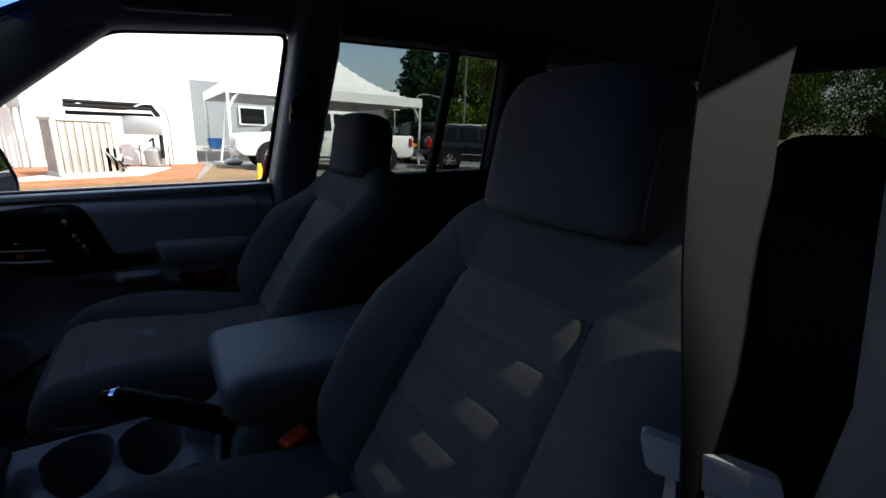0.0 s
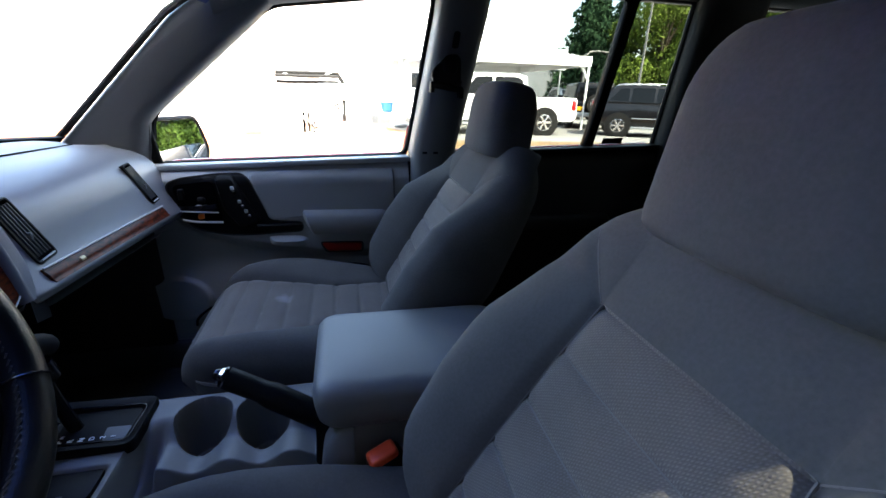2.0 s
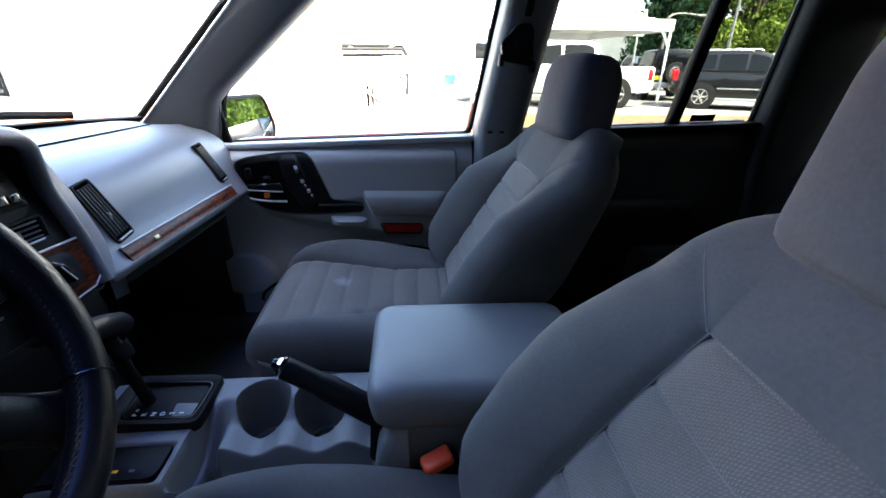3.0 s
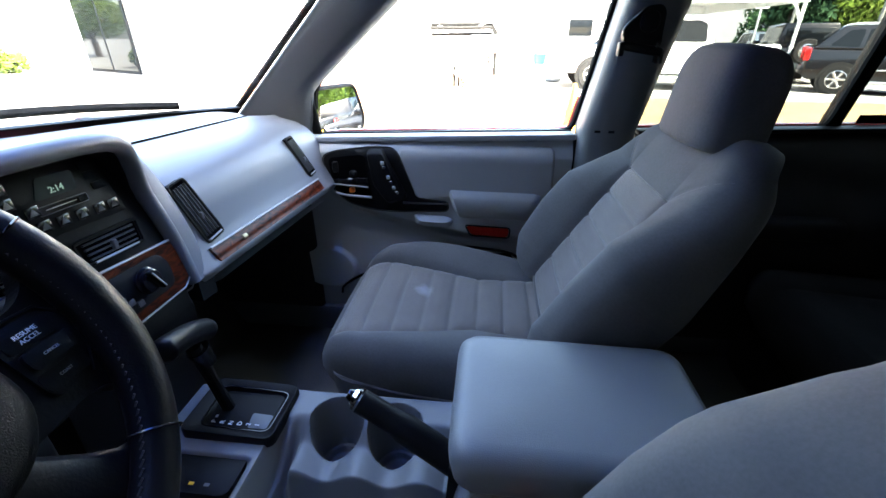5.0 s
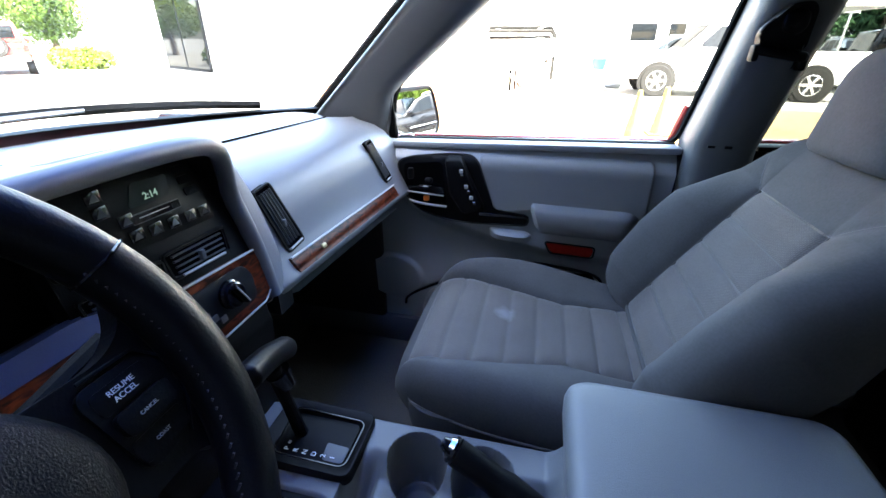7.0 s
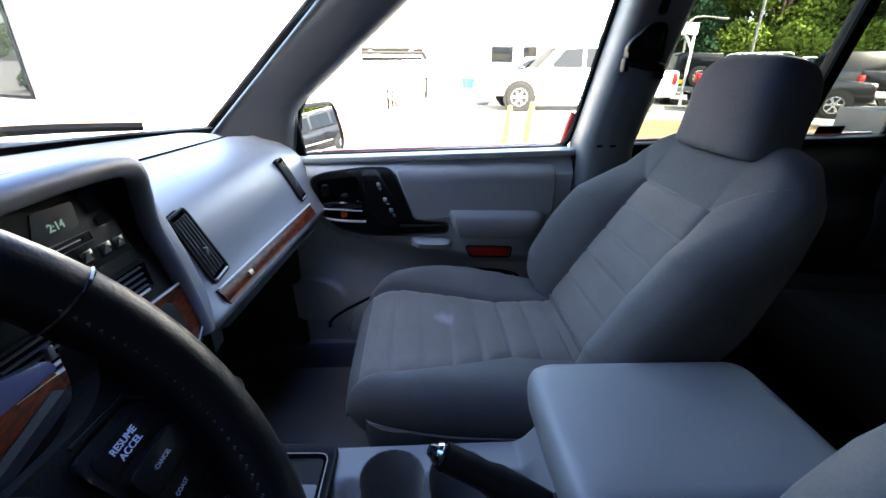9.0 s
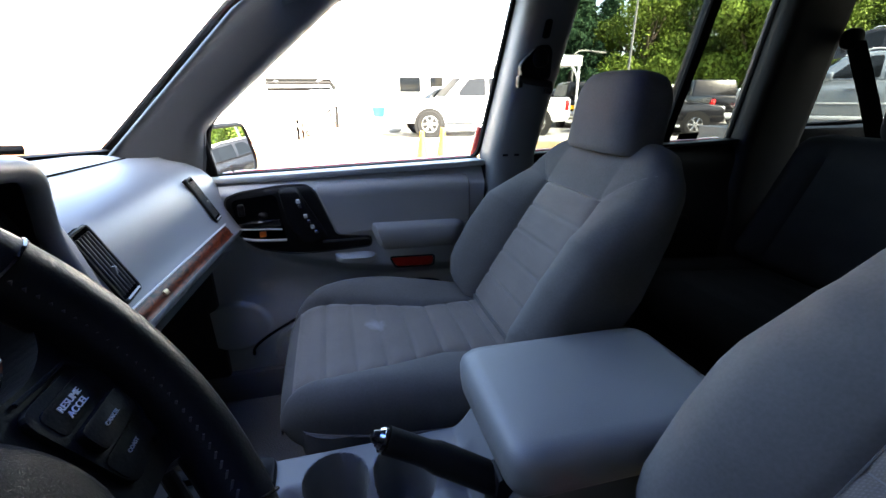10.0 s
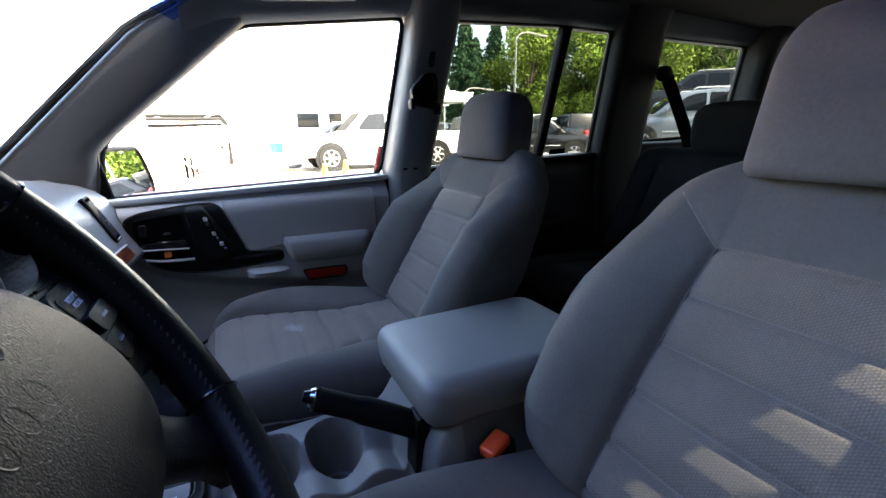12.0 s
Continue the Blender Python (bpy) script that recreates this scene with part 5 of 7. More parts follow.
for s, words in ((1, (("RESUME\nACCEL", 0.0), ("CANCEL", 1.0), ("COAST", 2.0))), (-1, ())):
    sp_ = part("button_panel", prism(rounded([(s * 0.112, 0.008), (s * 0.150, 0.007), (s * 0.162, -0.006), (s * 0.156, -0.030), (s * 0.143, -0.048), (s * 0.116, -0.052)], 0.010), lambda a, b, d: wheel_at(a, b, d), -0.010, -0.002, 0.002), BLACK, sw, "black cruise-control buttons")
    for word, k in words:
        bc = ((0.1335, -0.005), (0.1345, -0.0215), (0.1325, -0.039))[int(k)]
        part("button", prism(rounded([(bc[0] - 0.0165, bc[1] + 0.0074), (bc[0] + 0.018, bc[1] + 0.0074), (bc[0] + 0.016, bc[1] - 0.0072), (bc[0] - 0.0165, bc[1] - 0.0072)], 0.004), lambda a, b, d: wheel_at(a, b, d), -0.003, -0.0012 if k != 1 else 0.0030, 0.0006), BLACK, sp_)
        add_text("lettering", word, 0.0046 if k == 0 else 0.0030, Matrix.Translation(wheel_at(bc[0], bc[1], -0.0010 if k != 1 else 0.0033)) @ wm, WHITEPRINT if k == 0 else SILVER, sp_)
    part("panel_edge", tube([wheel_at(s * a, b, -0.0045) for a, b in ((0.120, 0.0115), (0.152, 0.0100), (0.1655, -0.007), (0.159, -0.032), (0.146, -0.051))], 0.0012, 5), STACKGREY, sp_)
part("column_shroud", add_loft(bm_new(), [[wheel_at(r * math.cos(t), r * math.sin(t) - 0.01, d) for t in np.linspace(0, 2 * math.pi, 25)[:-1]] for d, r in ((-0.03, 0.062), (-0.07, 0.070), (-0.20, 0.075))]), BLACK, sw)
for s in (1, -1):
    part("stalk", tube([wheel_at(s * 0.06, 0.0, -0.06), wheel_at(s * 0.12, 0.01, -0.055), wheel_at(s * 0.17, 0.02, -0.05)], [0.007, 0.0075, 0.009], 10), BLACK, sw)

# ---- centre console ----
con = thing("centre_console", (0.5, 0, 0.47), "blue-grey centre console with cup holders and a padded armrest lid", "console")
CUPS = ((0.440, 0.050, 0.0425), (0.534, 0.046, 0.0425))


def console_top(x, y):
    z = 0.803 - 0.03 * smoothstep(0.24, 0.02, x)
    z -= 0.05 * smoothstep(0.095, 0.120, abs(y)) ** 2
    # driver's side tray beside the shifter
    z -= 0.018 * smoothstep(-0.030, -0.040, y) * smoothstep(-0.100, -0.092, y) * smoothstep(0.345, 0.330, x)
    # cup block: high behind, a low scalloped lip in front
    bx = smoothstep(0.366, 0.384, x) * smoothstep(0.640, 0.618, x)
    wav = 0.009 * math.cos((x - 0.487) / 0.094 * 2 * math.pi)
    z -= (0.036 - wav) * bx * smoothstep(0.056, 0.018, y) * smoothstep(-0.110, -0.098, y)
    # trough along its front and round its forward end
    z -= 0.050 * bx * smoothstep(-0.026, -0.040, y) * smoothstep(-0.108, -0.094, y)
    z -= 0.060 * smoothstep(0.350, 0.362, x) * smoothstep(0.392, 0.374, x) * smoothstep(0.055, -0.035, y) * smoothstep(-0.108, -0.094, y)
    for cx, cy, r in CUPS:
        d = math.hypot(x - cx, y - cy)
        deep = 0.104 - (0.803 - z)
        z -= max(0.0, deep) * smoothstep(r + 0.001, r - 0.006, d) + 0.010 * smoothstep(r * 0.74, r * 0.66, d)
    # rise into the bin
    z += 0.06 * smoothstep(0.615, 0.665, x) * smoothstep(0.115, 0.09, abs(y))
    return z


part("body", slab(lambda u, v: Vector((0.02 + 0.66 * u, -0.122 + 0.244 * v, console_top(0.02 + 0.66 * u, -0.122 + 0.244 * v))), 330, 130, (0, 0, -0.20)), VINYL, con, sharp=60)
BZ = rounded([(0.216, 0.100), (0.362, 0.100), (0.362, -0.011), (0.216, -0.011)], 0.016)
BZ_IN = rounded([(0.238, 0.084), (0.346, 0.082), (0.345, 0.008), (0.244, 0.008)], 0.012)
bz_z = lambda a: 0.803 + (0.29 - a) * 0.03
bz = bm_new()
add_loft(bz, [[Vector((a, b, bz_z(a) + d)) for a, b in o] for o, d in ((BZ, -0.004), (BZ, 0.011), (inset(BZ, -0.002), 0.014), (inset(BZ, -0.005), 0.014), (inset(BZ_IN, 0.008), 0.010), (inset(BZ_IN, 0.003), 0.008), (BZ_IN, 0.005), (inset(BZ_IN, -0.002), 0.002))])
shift = part("shift_bezel", bz, BLACK, con, "black dished gear selector surround", sharp=50)
part("shift_rim", tube([Vector((a, b, bz_z(a) + 0.009)) for a, b in inset(BZ_IN, 0.004)], 0.0016, 6, closed=True), GLOSSBLACK, shift)
part("shift_plate", prism(rounded([(0.240, 0.082), (0.344, 0.080), (0.343, 0.010), (0.246, 0.010)], 0.010), lambda a, b, d: Vector((a, b, 0.8065 + d)), -0.001, 0.0012, 0.0004), BLACK, shift)
part("shift_scale", prism(rounded([(0.308, 0.040), (0.343, 0.038), (0.342, 0.012), (0.312, 0.012)], 0.004), lambda a, b, d: Vector((a, b, 0.8078 + d)), -0.0005, 0.0008, 0.0003), TRIM, shift)
for i, ch in enumerate("PRND21"):
    add_text("letter", ch, 0.0100, Matrix.Translation((0.256 + 0.0140 * i, 0.0175, 0.8095)) @ pose(0, 0, 0, 0, 0, 90), WHITEPRINT, shift)
part("shift_mark", prism([(0.252, 0.031), (0.256, 0.031), (0.256, 0.026), (0.252, 0.026)], lambda a, b, d: Vector((a, b, 0.8082 + d)), 0, 0.0006), WHITEPRINT, shift)
lev = thing("gear_lever", (0.262, 0.045, 0.81), "black T-handled automatic gear lever", "gear lever")
part("stick", tube([(0.262, 0.048, 0.805), (0.250, 0.045, 0.87), (0.250, 0.030, 0.945)], [0.010, 0.009, 0.011], 10), BLACK, lev)
part("collar", tube([(0.256, 0.044, 0.905), (0.251, 0.036, 0.935)], [0.012, 0.017], 12), GLOSSBLACK, lev)
part("handle", tube(smooth_path([(0.242, 0.074, 0.940), (0.246, 0.062, 0.950), (0.256, 0.020, 0.972), (0.268, -0.025, 0.990), (0.272, -0.042, 0.994)], 4), [0.008] + [0.0165] * 15 + [0.010], 14), LEATHER, lev, sharp=70)
part("button", tube([(0.236, 0.080, 0.937), (0.241, 0.072, 0.942)], 0.008, 10), GLOSSBLACK, lev)
# transfer lever gate
tl_ = part("transfer_gate", prism(rounded([(0.10, -0.022), (0.335, -0.022), (0.335, -0.088), (0.10, -0.088)], 0.015), lambda a, b, d: Vector((a, b, 0.792 + d)), -0.02, 0.006, 0.003), BLACK, con, "black low-range lever gate with a printed scale")
for i in range(5):
    part("scale_mark", box((0.30 - 0.022 * i, -0.075, 0.7985), (0.007, 0.004, 0.001)), YELLOW if i == 1 else GREYPRINT, tl_)
# bin and armrest lid
part("bin", add_loft(bm_new(), [rect_ring(a0, a1, y0, y1, z, 0.03, 4) for z, a0, a1, y0, y1 in ((0.46, 0.62, 0.98, -0.11, 0.115), (0.74, 0.625, 0.97, -0.105, 0.112), (0.82, 0.645, 0.965, -0.090, 0.106), (0.868, 0.650, 0.955, -0.085, 0.103))]), VINYL, con, sharp=60)
lid = bm_new()
rings = []
for z, g_ in ((0.858, -0.024), (0.860, -0.014), (0.866, -0.005), (0.876, 0.001), (0.896, 0.004), (0.914, 0.005), (0.924, 0.003), (0.931, -0.002), (0.9350, -0.009), (0.9370, -0.019), (0.9380, -0.075)):
    rings.append([Vector((p.x, p.y, p.z - (p.x - 0.65) * 0.015)) for p in rect_ring(0.632 - g_, 0.945 + g_, -0.098 - g_, 0.118 + g_, z, 0.034 + g_ * 0.3, 6)])
add_loft(lid, rings)
part("armrest_lid", lid, VINYL, con, "padded blue-grey armrest lid", sharp=70)
# hand brake
hb_ = thing("hand_brake", (0.66, -0.045, 0.80), "black hand brake lever with a chrome-ringed push button", "lever")
part("lever", tube(smooth_path([(0.505, -0.014, 0.913), (0.54, -0.020, 0.895), (0.59, -0.030, 0.868), (0.64, -0.040, 0.838), (0.68, -0.046, 0.808)], 4), [0.0165] * 6 + [0.0195] * 6 + [0.0185] * 5, 16), BLACK, hb_, sharp=70)
part("collar", tube([(0.500, -0.013, 0.916), (0.503, -0.0136, 0.9145)], 0.0158, 14), GLOSSBLACK, hb_)
part("push_button", tube([(0.489, -0.0115, 0.922), (0.494, -0.0122, 0.9195), (0.502, -0.0135, 0.915)], [0.0062, 0.0088, 0.0092], 12), GLOSSBLACK, hb_)
part("button_ring", tube([(0.4955, -0.0125, 0.9185), (0.5010, -0.0134, 0.9158)], [0.0108, 0.0140], 14), CHROME, hb_, "chrome ring")
part("bracket", prism(rounded([(0.628, 0.868), (0.648, 0.868), (0.660, 0.80), (0.640, 0.765), (0.622, 0.775)], 0.008), lambda a, b, d: Vector((a, d, b)), -0.062, -0.030, 0.004), BLACK, hb_)


# ---- belts and small fittings ----
def buckle(cx, cy, cz, lean, label):
    b = thing("belt_buckle", (cx, cy, cz - 0.1), label, "seat belt buckle", "seat belt buckles")
    m = Matrix.Translation((cx, cy, cz)) @ pose(0, 0, 0, 0, lean, 18)
    part("housing", box(m @ Vector((0, 0, -0.032)), (0.052, 0.034, 0.085), 0.010, 3, m.to_3x3()), BLACK, b)
    part("release_button", box(m @ Vector((-0.002, 0, 0.010)), (0.042, 0.027, 0.020), 0.006, 3, m.to_3x3()), BUCKLERED, b, "bright red release button")
    part("stalk", tube([m @ Vector((0, 0, -0.065)), m @ Vector((0.01, 0, -0.20))], 0.008, 8), BLACK, b)


buckle(0.722, -0.118, 0.824, -14, "black seat belt buckle with a red button by the driver's seat")
buckle(0.735, 0.128, 0.852, -28, "black seat belt buckle with a red button by the passenger seat")


def webbing(pts, width, across):
    """A belt strap: a thin wide band along pts."""
    ac = Vector(across).normalized()
    rings = []
    for i, p in enumerate(pts):
        p = Vector(p)
        d = (Vector(pts[min(i + 1, len(pts) - 1)]) - Vector(pts[max(i - 1, 0)])).normalized()
        n = d.cross(ac).normalized()
        rings.append([p + ac * width / 2 + n * 0.0008, p - ac * width / 2 + n * 0.0008, p - ac * width / 2 - n * 0.0008, p + ac * width / 2 - n * 0.0008])
    return add_loft(bm_new(), rings)


pb = thing("seat_belt", (0.985, 0.66, 1.34), "dark grey seat belt with its guide loop on the passenger pillar", "seat belt", "seat belts")
part("height_slot", prism(rounded([(0.972, 1.415), (0.990, 1.415), (0.994, 1.455), (0.977, 1.455)], 0.007), lambda a, b, d: Vector((a, side_y(b) - 0.100 - d, b)), 0, 0.004, 0.001), BLACK, pb)
part("guide_loop", prism(rounded([(0.926, 1.318), (0.921, 1.346), (0.936, 1.366), (0.958, 1.390), (0.986, 1.392), (0.996, 1.380), (1.000, 1.318)], 0.010, 4), lambda a, b, d: Vector((a, side_y(b) - 0.097 - d, b)), 0, 0.022, 0.009, 3), BLACK, pb)
part("guide_boss", puff(bm_new(), (0.968, side_y(1.362) - 0.120, 1.362), (0.020, 0.008, 0.020), 2.4, 20, 12), BLACK, pb)
part("guide_rim", tube(smooth_path([(0.930, side_y(1.33) - 0.118, 1.330), (0.923, side_y(1.34) - 0.117, 1.340), (0.926, side_y(1.35) - 0.117, 1.352), (0.938, side_y(1.36) - 0.118, 1.366)], 3), 0.0035, 6), STACKGREY, pb)
part("guide_foot", box((0.964, side_y(1.31) - 0.114, 1.312), (0.088, 0.026, 0.018), 0.007, 3, pose(0, 0, 0, 0, 9, 0).to_3x3()), BLACK, pb)
for xx, zz in ((0.923, 1.311), (1.004, 1.297)):
    part("guide_lug", box((xx, side_y(zz) - 0.114, zz), (0.012, 0.022, 0.028), 0.004, 2), BLACK, pb)
part("webbing", webbing([(0.998, 0.602, 1.335), (1.010, 0.640, 1.30), (1.015, 0.690, 1.26)], 0.048, (0.5, 0.85, 0.1)), WEBBING, pb)
for c in pb.children:
    if c.name.startswith("guide"):
        c.data.transform(Matrix.Translation((0, 0, 0.009)))
for xx in (0.893, 0.925):
    part("trim_slot", box((xx + 0.02, side_y(1.14) - 0.100, 1.142), (0.014, 0.004, 0.006), 0.001), BLACK, pb)
db = thing("seat_belt", (0.99, -0.66, 1.34), "dark grey seat belt hanging beside the driver's seat", "seat belt", "seat belts")
part("guide_loop", puff(bm_new(), (0.985, -0.602, 1.440), (0.034, 0.020, 0.034), 2.6, 20, 12), BLACK, db)
part("webbing", webbing(smooth_path([(0.975, -0.603, 1.445), (0.90, -0.594, 1.440), (0.845, -0.590, 1.40), (0.826, -0.590, 1.33), (0.820, -0.599, 1.246), (0.820, -0.618, 1.14), (0.84, -0.635, 0.95), (0.88, -0.65, 0.60)], 4), 0.048, (0.92, -0.38, 0)), WEBBING, db)
part("tongue", prism(rounded([(-0.042, 0.012), (0.034, 0.012), (0.040, -0.012), (-0.034, -0.016)], 0.006), lambda a, b, d: Vector((0.816 + 0.5 * a - 0.85 * d, -0.618 - 0.72 * a - 0.4 * d, 1.124 + 0.8 * b - 0.12 * a)), -0.004, 0.004, 0.002), SILVER, db)
part("tongue_blade", prism(rounded([(-0.022, 0.0), (0.022, 0.0), (0.020, -0.034), (-0.020, -0.034)], 0.005), lambda a, b, d: Vector((0.814 + 0.5 * a - 0.85 * d, -0.618 - 0.72 * a - 0.4 * d, 1.114 + b - 0.12 * a)), -0.001, 0.001), CHROME, db)
for sy in (1, -1):
    rb = thing("seat_belt", (1.98, sy * 0.66, 1.4), "dark grey rear seat belt across the rear pillar", "seat belt", "seat belts")
    part("webbing", webbing([(1.985, sy * 0.62, 1.44), (2.05, sy * 0.58, 1.28), (2.12, sy * 0.55, 1.12), (2.15, sy * 0.54, 0.95)], 0.048, (-0.55, 0.8 * sy, 0)), WEBBING, rb)
    part("guide_loop", puff(bm_new(), (1.985, sy * 0.630, 1.445), (0.035, 0.02, 0.03), 2.6, 16, 10), BLACK, rb)
gh = thing("grab_handle", (0.62, 0.60, 1.56), "grey grab handle above the passenger window", "handle")
part("grip", tube(smooth_path([(0.56, 0.628, 1.552), (0.58, 0.612, 1.546), (0.64, 0.608, 1.552), (0.74, 0.608, 1.562), (0.78, 0.630, 1.572)], 4), 0.009, 10), TRIM, gh)
for xx in (0.562, 0.778):
    part("mount", box((xx, 0.634, lerp([0.56, 0.78], [1.555, 1.575], xx)), (0.03, 0.03, 0.02), 0.005), TRIM, gh)


# ---- outside: ground and buildings ----
solid("ground", slab(lambda u, v: Vector((-900 + 1800 * u, -900 + 1800 * v, 0)), 4, 4, (0, 0, -0.2)), ASPHALT, "grey asphalt car park", "ground", "structure")


def patch(name, pts, z0, z1, mat_, label):
    return solid(name, prism(pts, lambda a, b, d: Vector((a, b, d)), z0, z1, 0.02), mat_, label, name, "structure")


patch("planting_bed", [(-9, 8.6), (-1.2, 10.2), (1.3, 11.2), (1.9, 15.6), (1.7, 16.2), (-6, 13.8), (-9, 15)], -0.05, 0.05, MULCH, "rust-brown bark mulch bed beside the wall")
patch("verge", [(-3, 6.0), (10.3, 6.2), (10.3, 10.6), (3.3, 11.2), (2.2, 15.6), (1.4, 11.0), (-3, 9.4)], -0.05, 0.04, DRYGRASS, "dry straw-coloured grass verge")
patch("kerb", [(-9.2, 8.3), (-3, 9.3), (-3, 9.5), (-9.2, 8.6)], -0.05, 0.10, CONCRETE, "pale concrete kerb")
patch("pavement", [(-2.1, 10.7), (0.3, 11.9), (0.9, 13.8), (-0.6, 13.9)], -0.05, 0.09, CONCRETE, "pale concrete pad under the air conditioner")


patch("terrace", [(10.4, 5.0), (16.4, 5.0), (16.4, 9.6), (10.4, 9.6)], -0.05, 0.5, ASPHALT, "raised asphalt parking terrace")
patch("terrace", [(16.4, 5.0), (30.0, 5.0), (30.0, 13.2), (16.4, 12.4)], -0.05, 1.6, ASPHALT, "upper asphalt parking terrace")


def wall(name, a, b, h, mat_, label, thick=0.3):
    a, b = Vector((*a, 0)), Vector((*b, 0))
    d = (b - a).normalized()
    n = Vector((-d.y, d.x, 0))
    bm = bm_new()
    add_prism(bm, [(0, 0), ((b - a).length, 0), ((b - a).length, h), (0, h)], lambda p, q, w: a + d * p + n * w + Z * q, 0, thick)
    w_ = solid(name, bm, mat_, label, "building", "structure")
    return w_, a, d, n


wall("wall_white_a", (1.6, 15.9), (-6.0, 13.6), 4.3, WHITEWALL, "sunlit white painted workshop wall")
wall("wall_white_b", (-6.0, 13.6), (-26.0, 23.4), 4.3, WHITEWALL, "sunlit white painted showroom wall")
# Eave added to keep sun off the showroom wall; its depth is set for that.
ev_a, ev_d, ev_n = Vector((-6.0, 13.6, 0)), Vector((-0.898, 0.440, 0)), Vector((-0.440, -0.898, 0))
eave_ = thing("roof_eave", ev_a, "white showroom eave, added deep to shade the wall below", "eave", kind="structure")
part("soffit", prism([(0.1, 0.0), (22.2, 0.0), (22.2, 2.4), (0.1, 2.4)], lambda a, b, d: ev_a + ev_d * a + ev_n * b + Z * d, 4.18, 4.30), WHITEWALL, eave_)
part("fascia", prism([(0.0, 2.40), (22.3, 2.40), (22.3, 2.48), (0.0, 2.48)], lambda a, b, d: ev_a + ev_d * a + ev_n * b + Z * d, 4.05, 4.50, 0.01), WHITEWALL, eave_)
wall("wall_white_c", (1.6, 16.2), (2.6, 32.0), 4.3, WHITEWALL, "white side wall of the workshop")
wall("wall_grey", (20.0, 31.0), (2.6, 32.0), 4.0, GREYWALL, "grey painted far building front")
solid("coping", prism([(-6.2, 13.3), (1.8, 15.7), (1.8, 16.2), (-6.2, 13.9)], lambda a, b, d: Vector((a, b, d)), 4.3, 4.42), WHITEWALL, "white wall coping", "coping", "structure")
wa_d = Vector((-7.6, -2.3, 0)).normalized()
wa_n = Vector((0.2897, -0.957, 0))
wb = thing("window_workshop", (-3.7, 14.3, 1.9), "high dark window in the sunlit white wall", "window", kind="structure")
wb_at = lambda a, b, d: Vector((1.6, 15.9, 0)) + wa_d * a + wa_n * d + Z * b
part("window_frame", prism([(4.48, 1.84), (6.52, 1.84), (6.52, 2.56), (4.48, 2.56)], wb_at, 0.0, 0.05, 0.01), WHITEPAINT, wb)
for k in range(2):
    part("pane", prism([(4.54 + 0.98 * k, 1.90), (5.46 + 0.98 * k, 1.90), (5.46 + 0.98 * k, 2.50), (4.54 + 0.98 * k, 2.50)], wb_at, 0.05, 0.056), DARKGLASS, wb)
# Added plain wall that fills the white area above the grey front.
wall("wall_white_d", (10.3, 33.2), (2.6, 33.6), 10.0, WHITEWALL, "tall plain white wall behind the grey front")
wl = thing("wall_lamp", (1.5, 15.8, 3.5), "small grey wall lamp on the white wall", "lamp")
part("housing", box((1.46, 15.70, 3.60), (0.16, 0.16, 0.28), 0.02), STEEL, wl)
part("conduit", box((1.46, 15.80, 2.95), (0.06, 0.06, 0.22), 0.01), STEEL, wl)
for i in range(5):
    gw = thing("window_far", (7 + 2.2 * i, 31.3, 1.6), "dark far window of the grey building", "window", kind="structure")
    part("window_frame", box((6.3 + 2.2 * i, 31.45, 2.0), (1.7, 0.12, 1.2), 0.02), WHITEWALL, gw)
    part("pane", box((6.3 + 2.2 * i, 31.37, 2.0), (1.5, 0.04, 1.0)), DARKGLASS, gw)
gd = thing("door_glazed", (-15.4, 18.2, 0), "tall dark glazed showroom door reflecting the car park", "door", kind="structure")
dn = Vector((-0.44, -0.898, 0))
dd = Vector((-0.898, 0.44, 0))
dc = Vector((-15.4, 18.15, 0)) + dn * 0.31
part("frame", prism([(-2.2, 0), (2.2, 0), (2.2, 3.6), (-2.2, 3.6)], lambda a, b, d: dc + dd * a + Z * b + dn * d, 0.0, 0.06, 0.01), BLACK, gd)
for s in (-1, 1):
    part("pane", prism([(s * 0.08, 0.12), (s * 2.1, 0.12), (s * 2.1, 3.5), (s * 0.08, 3.5)], lambda a, b, d: dc + dd * a + Z * b + dn * d, 0.06, 0.075), DARKGLASS, gd)

# unseen dark blocks added on the driver's side to cut light; one gap passes sun
BLOCKDARK = material("dark light block", (0.03, 0.03, 0.03), rough=0.9, vary=0.2, grain=10, bump=0.3, stain=1)
side_block = bm_new()
for x0, x1, z0, z1 in ((-7.0, 1.70, 0.0, 6.4), (1.70, 2.62, 0.0, 2.4), (1.70, 2.62, 3.6, 6.4), (2.62, 9.7, 0.0, 6.4)):
    add_box(side_block, ((x0 + x1) / 2, -1.85, (z0 + z1) / 2), (x1 - x0, 0.2, z1 - z0))
bmesh.ops.remove_doubles(side_block, verts=side_block.verts[:], dist=0.0005)
solid("wall_south", side_block, BLOCKDARK, "unseen dark light block beside the open driver's door", "wall", "structure")
solid("wall_west", box((-7.1, 0.9, 1.7), (0.2, 5.4, 3.4), 0.02), BLOCKDARK, "unseen dark light block ahead of the driver's side", "wall", "structure")

# air conditioner on its pad
ac = thing("air_conditioner", (-0.9, 11.9, 0.09), "large beige slatted air-conditioning condenser", "air conditioner")
am = Matrix.Translation((-0.82, 11.95, 0.09)) @ pose(0, 0, 0, 0, 0, 24)
A = lambda x, y, z: am @ Vector((x, y, z))
at3 = am.to_3x3()
part("casing", box(A(0, 0, 0.60), (1.06, 0.80, 1.14), 0.02, 2, at3), ACDARK, ac)
part("lid", box(A(0, 0, 1.20), (1.12, 0.86, 0.08), 0.015, 2, at3), ACPAINT, ac)
part("base", box(A(0, 0, 0.03), (1.10, 0.84, 0.08), 0.01, 2, at3), ACPAINT, ac)
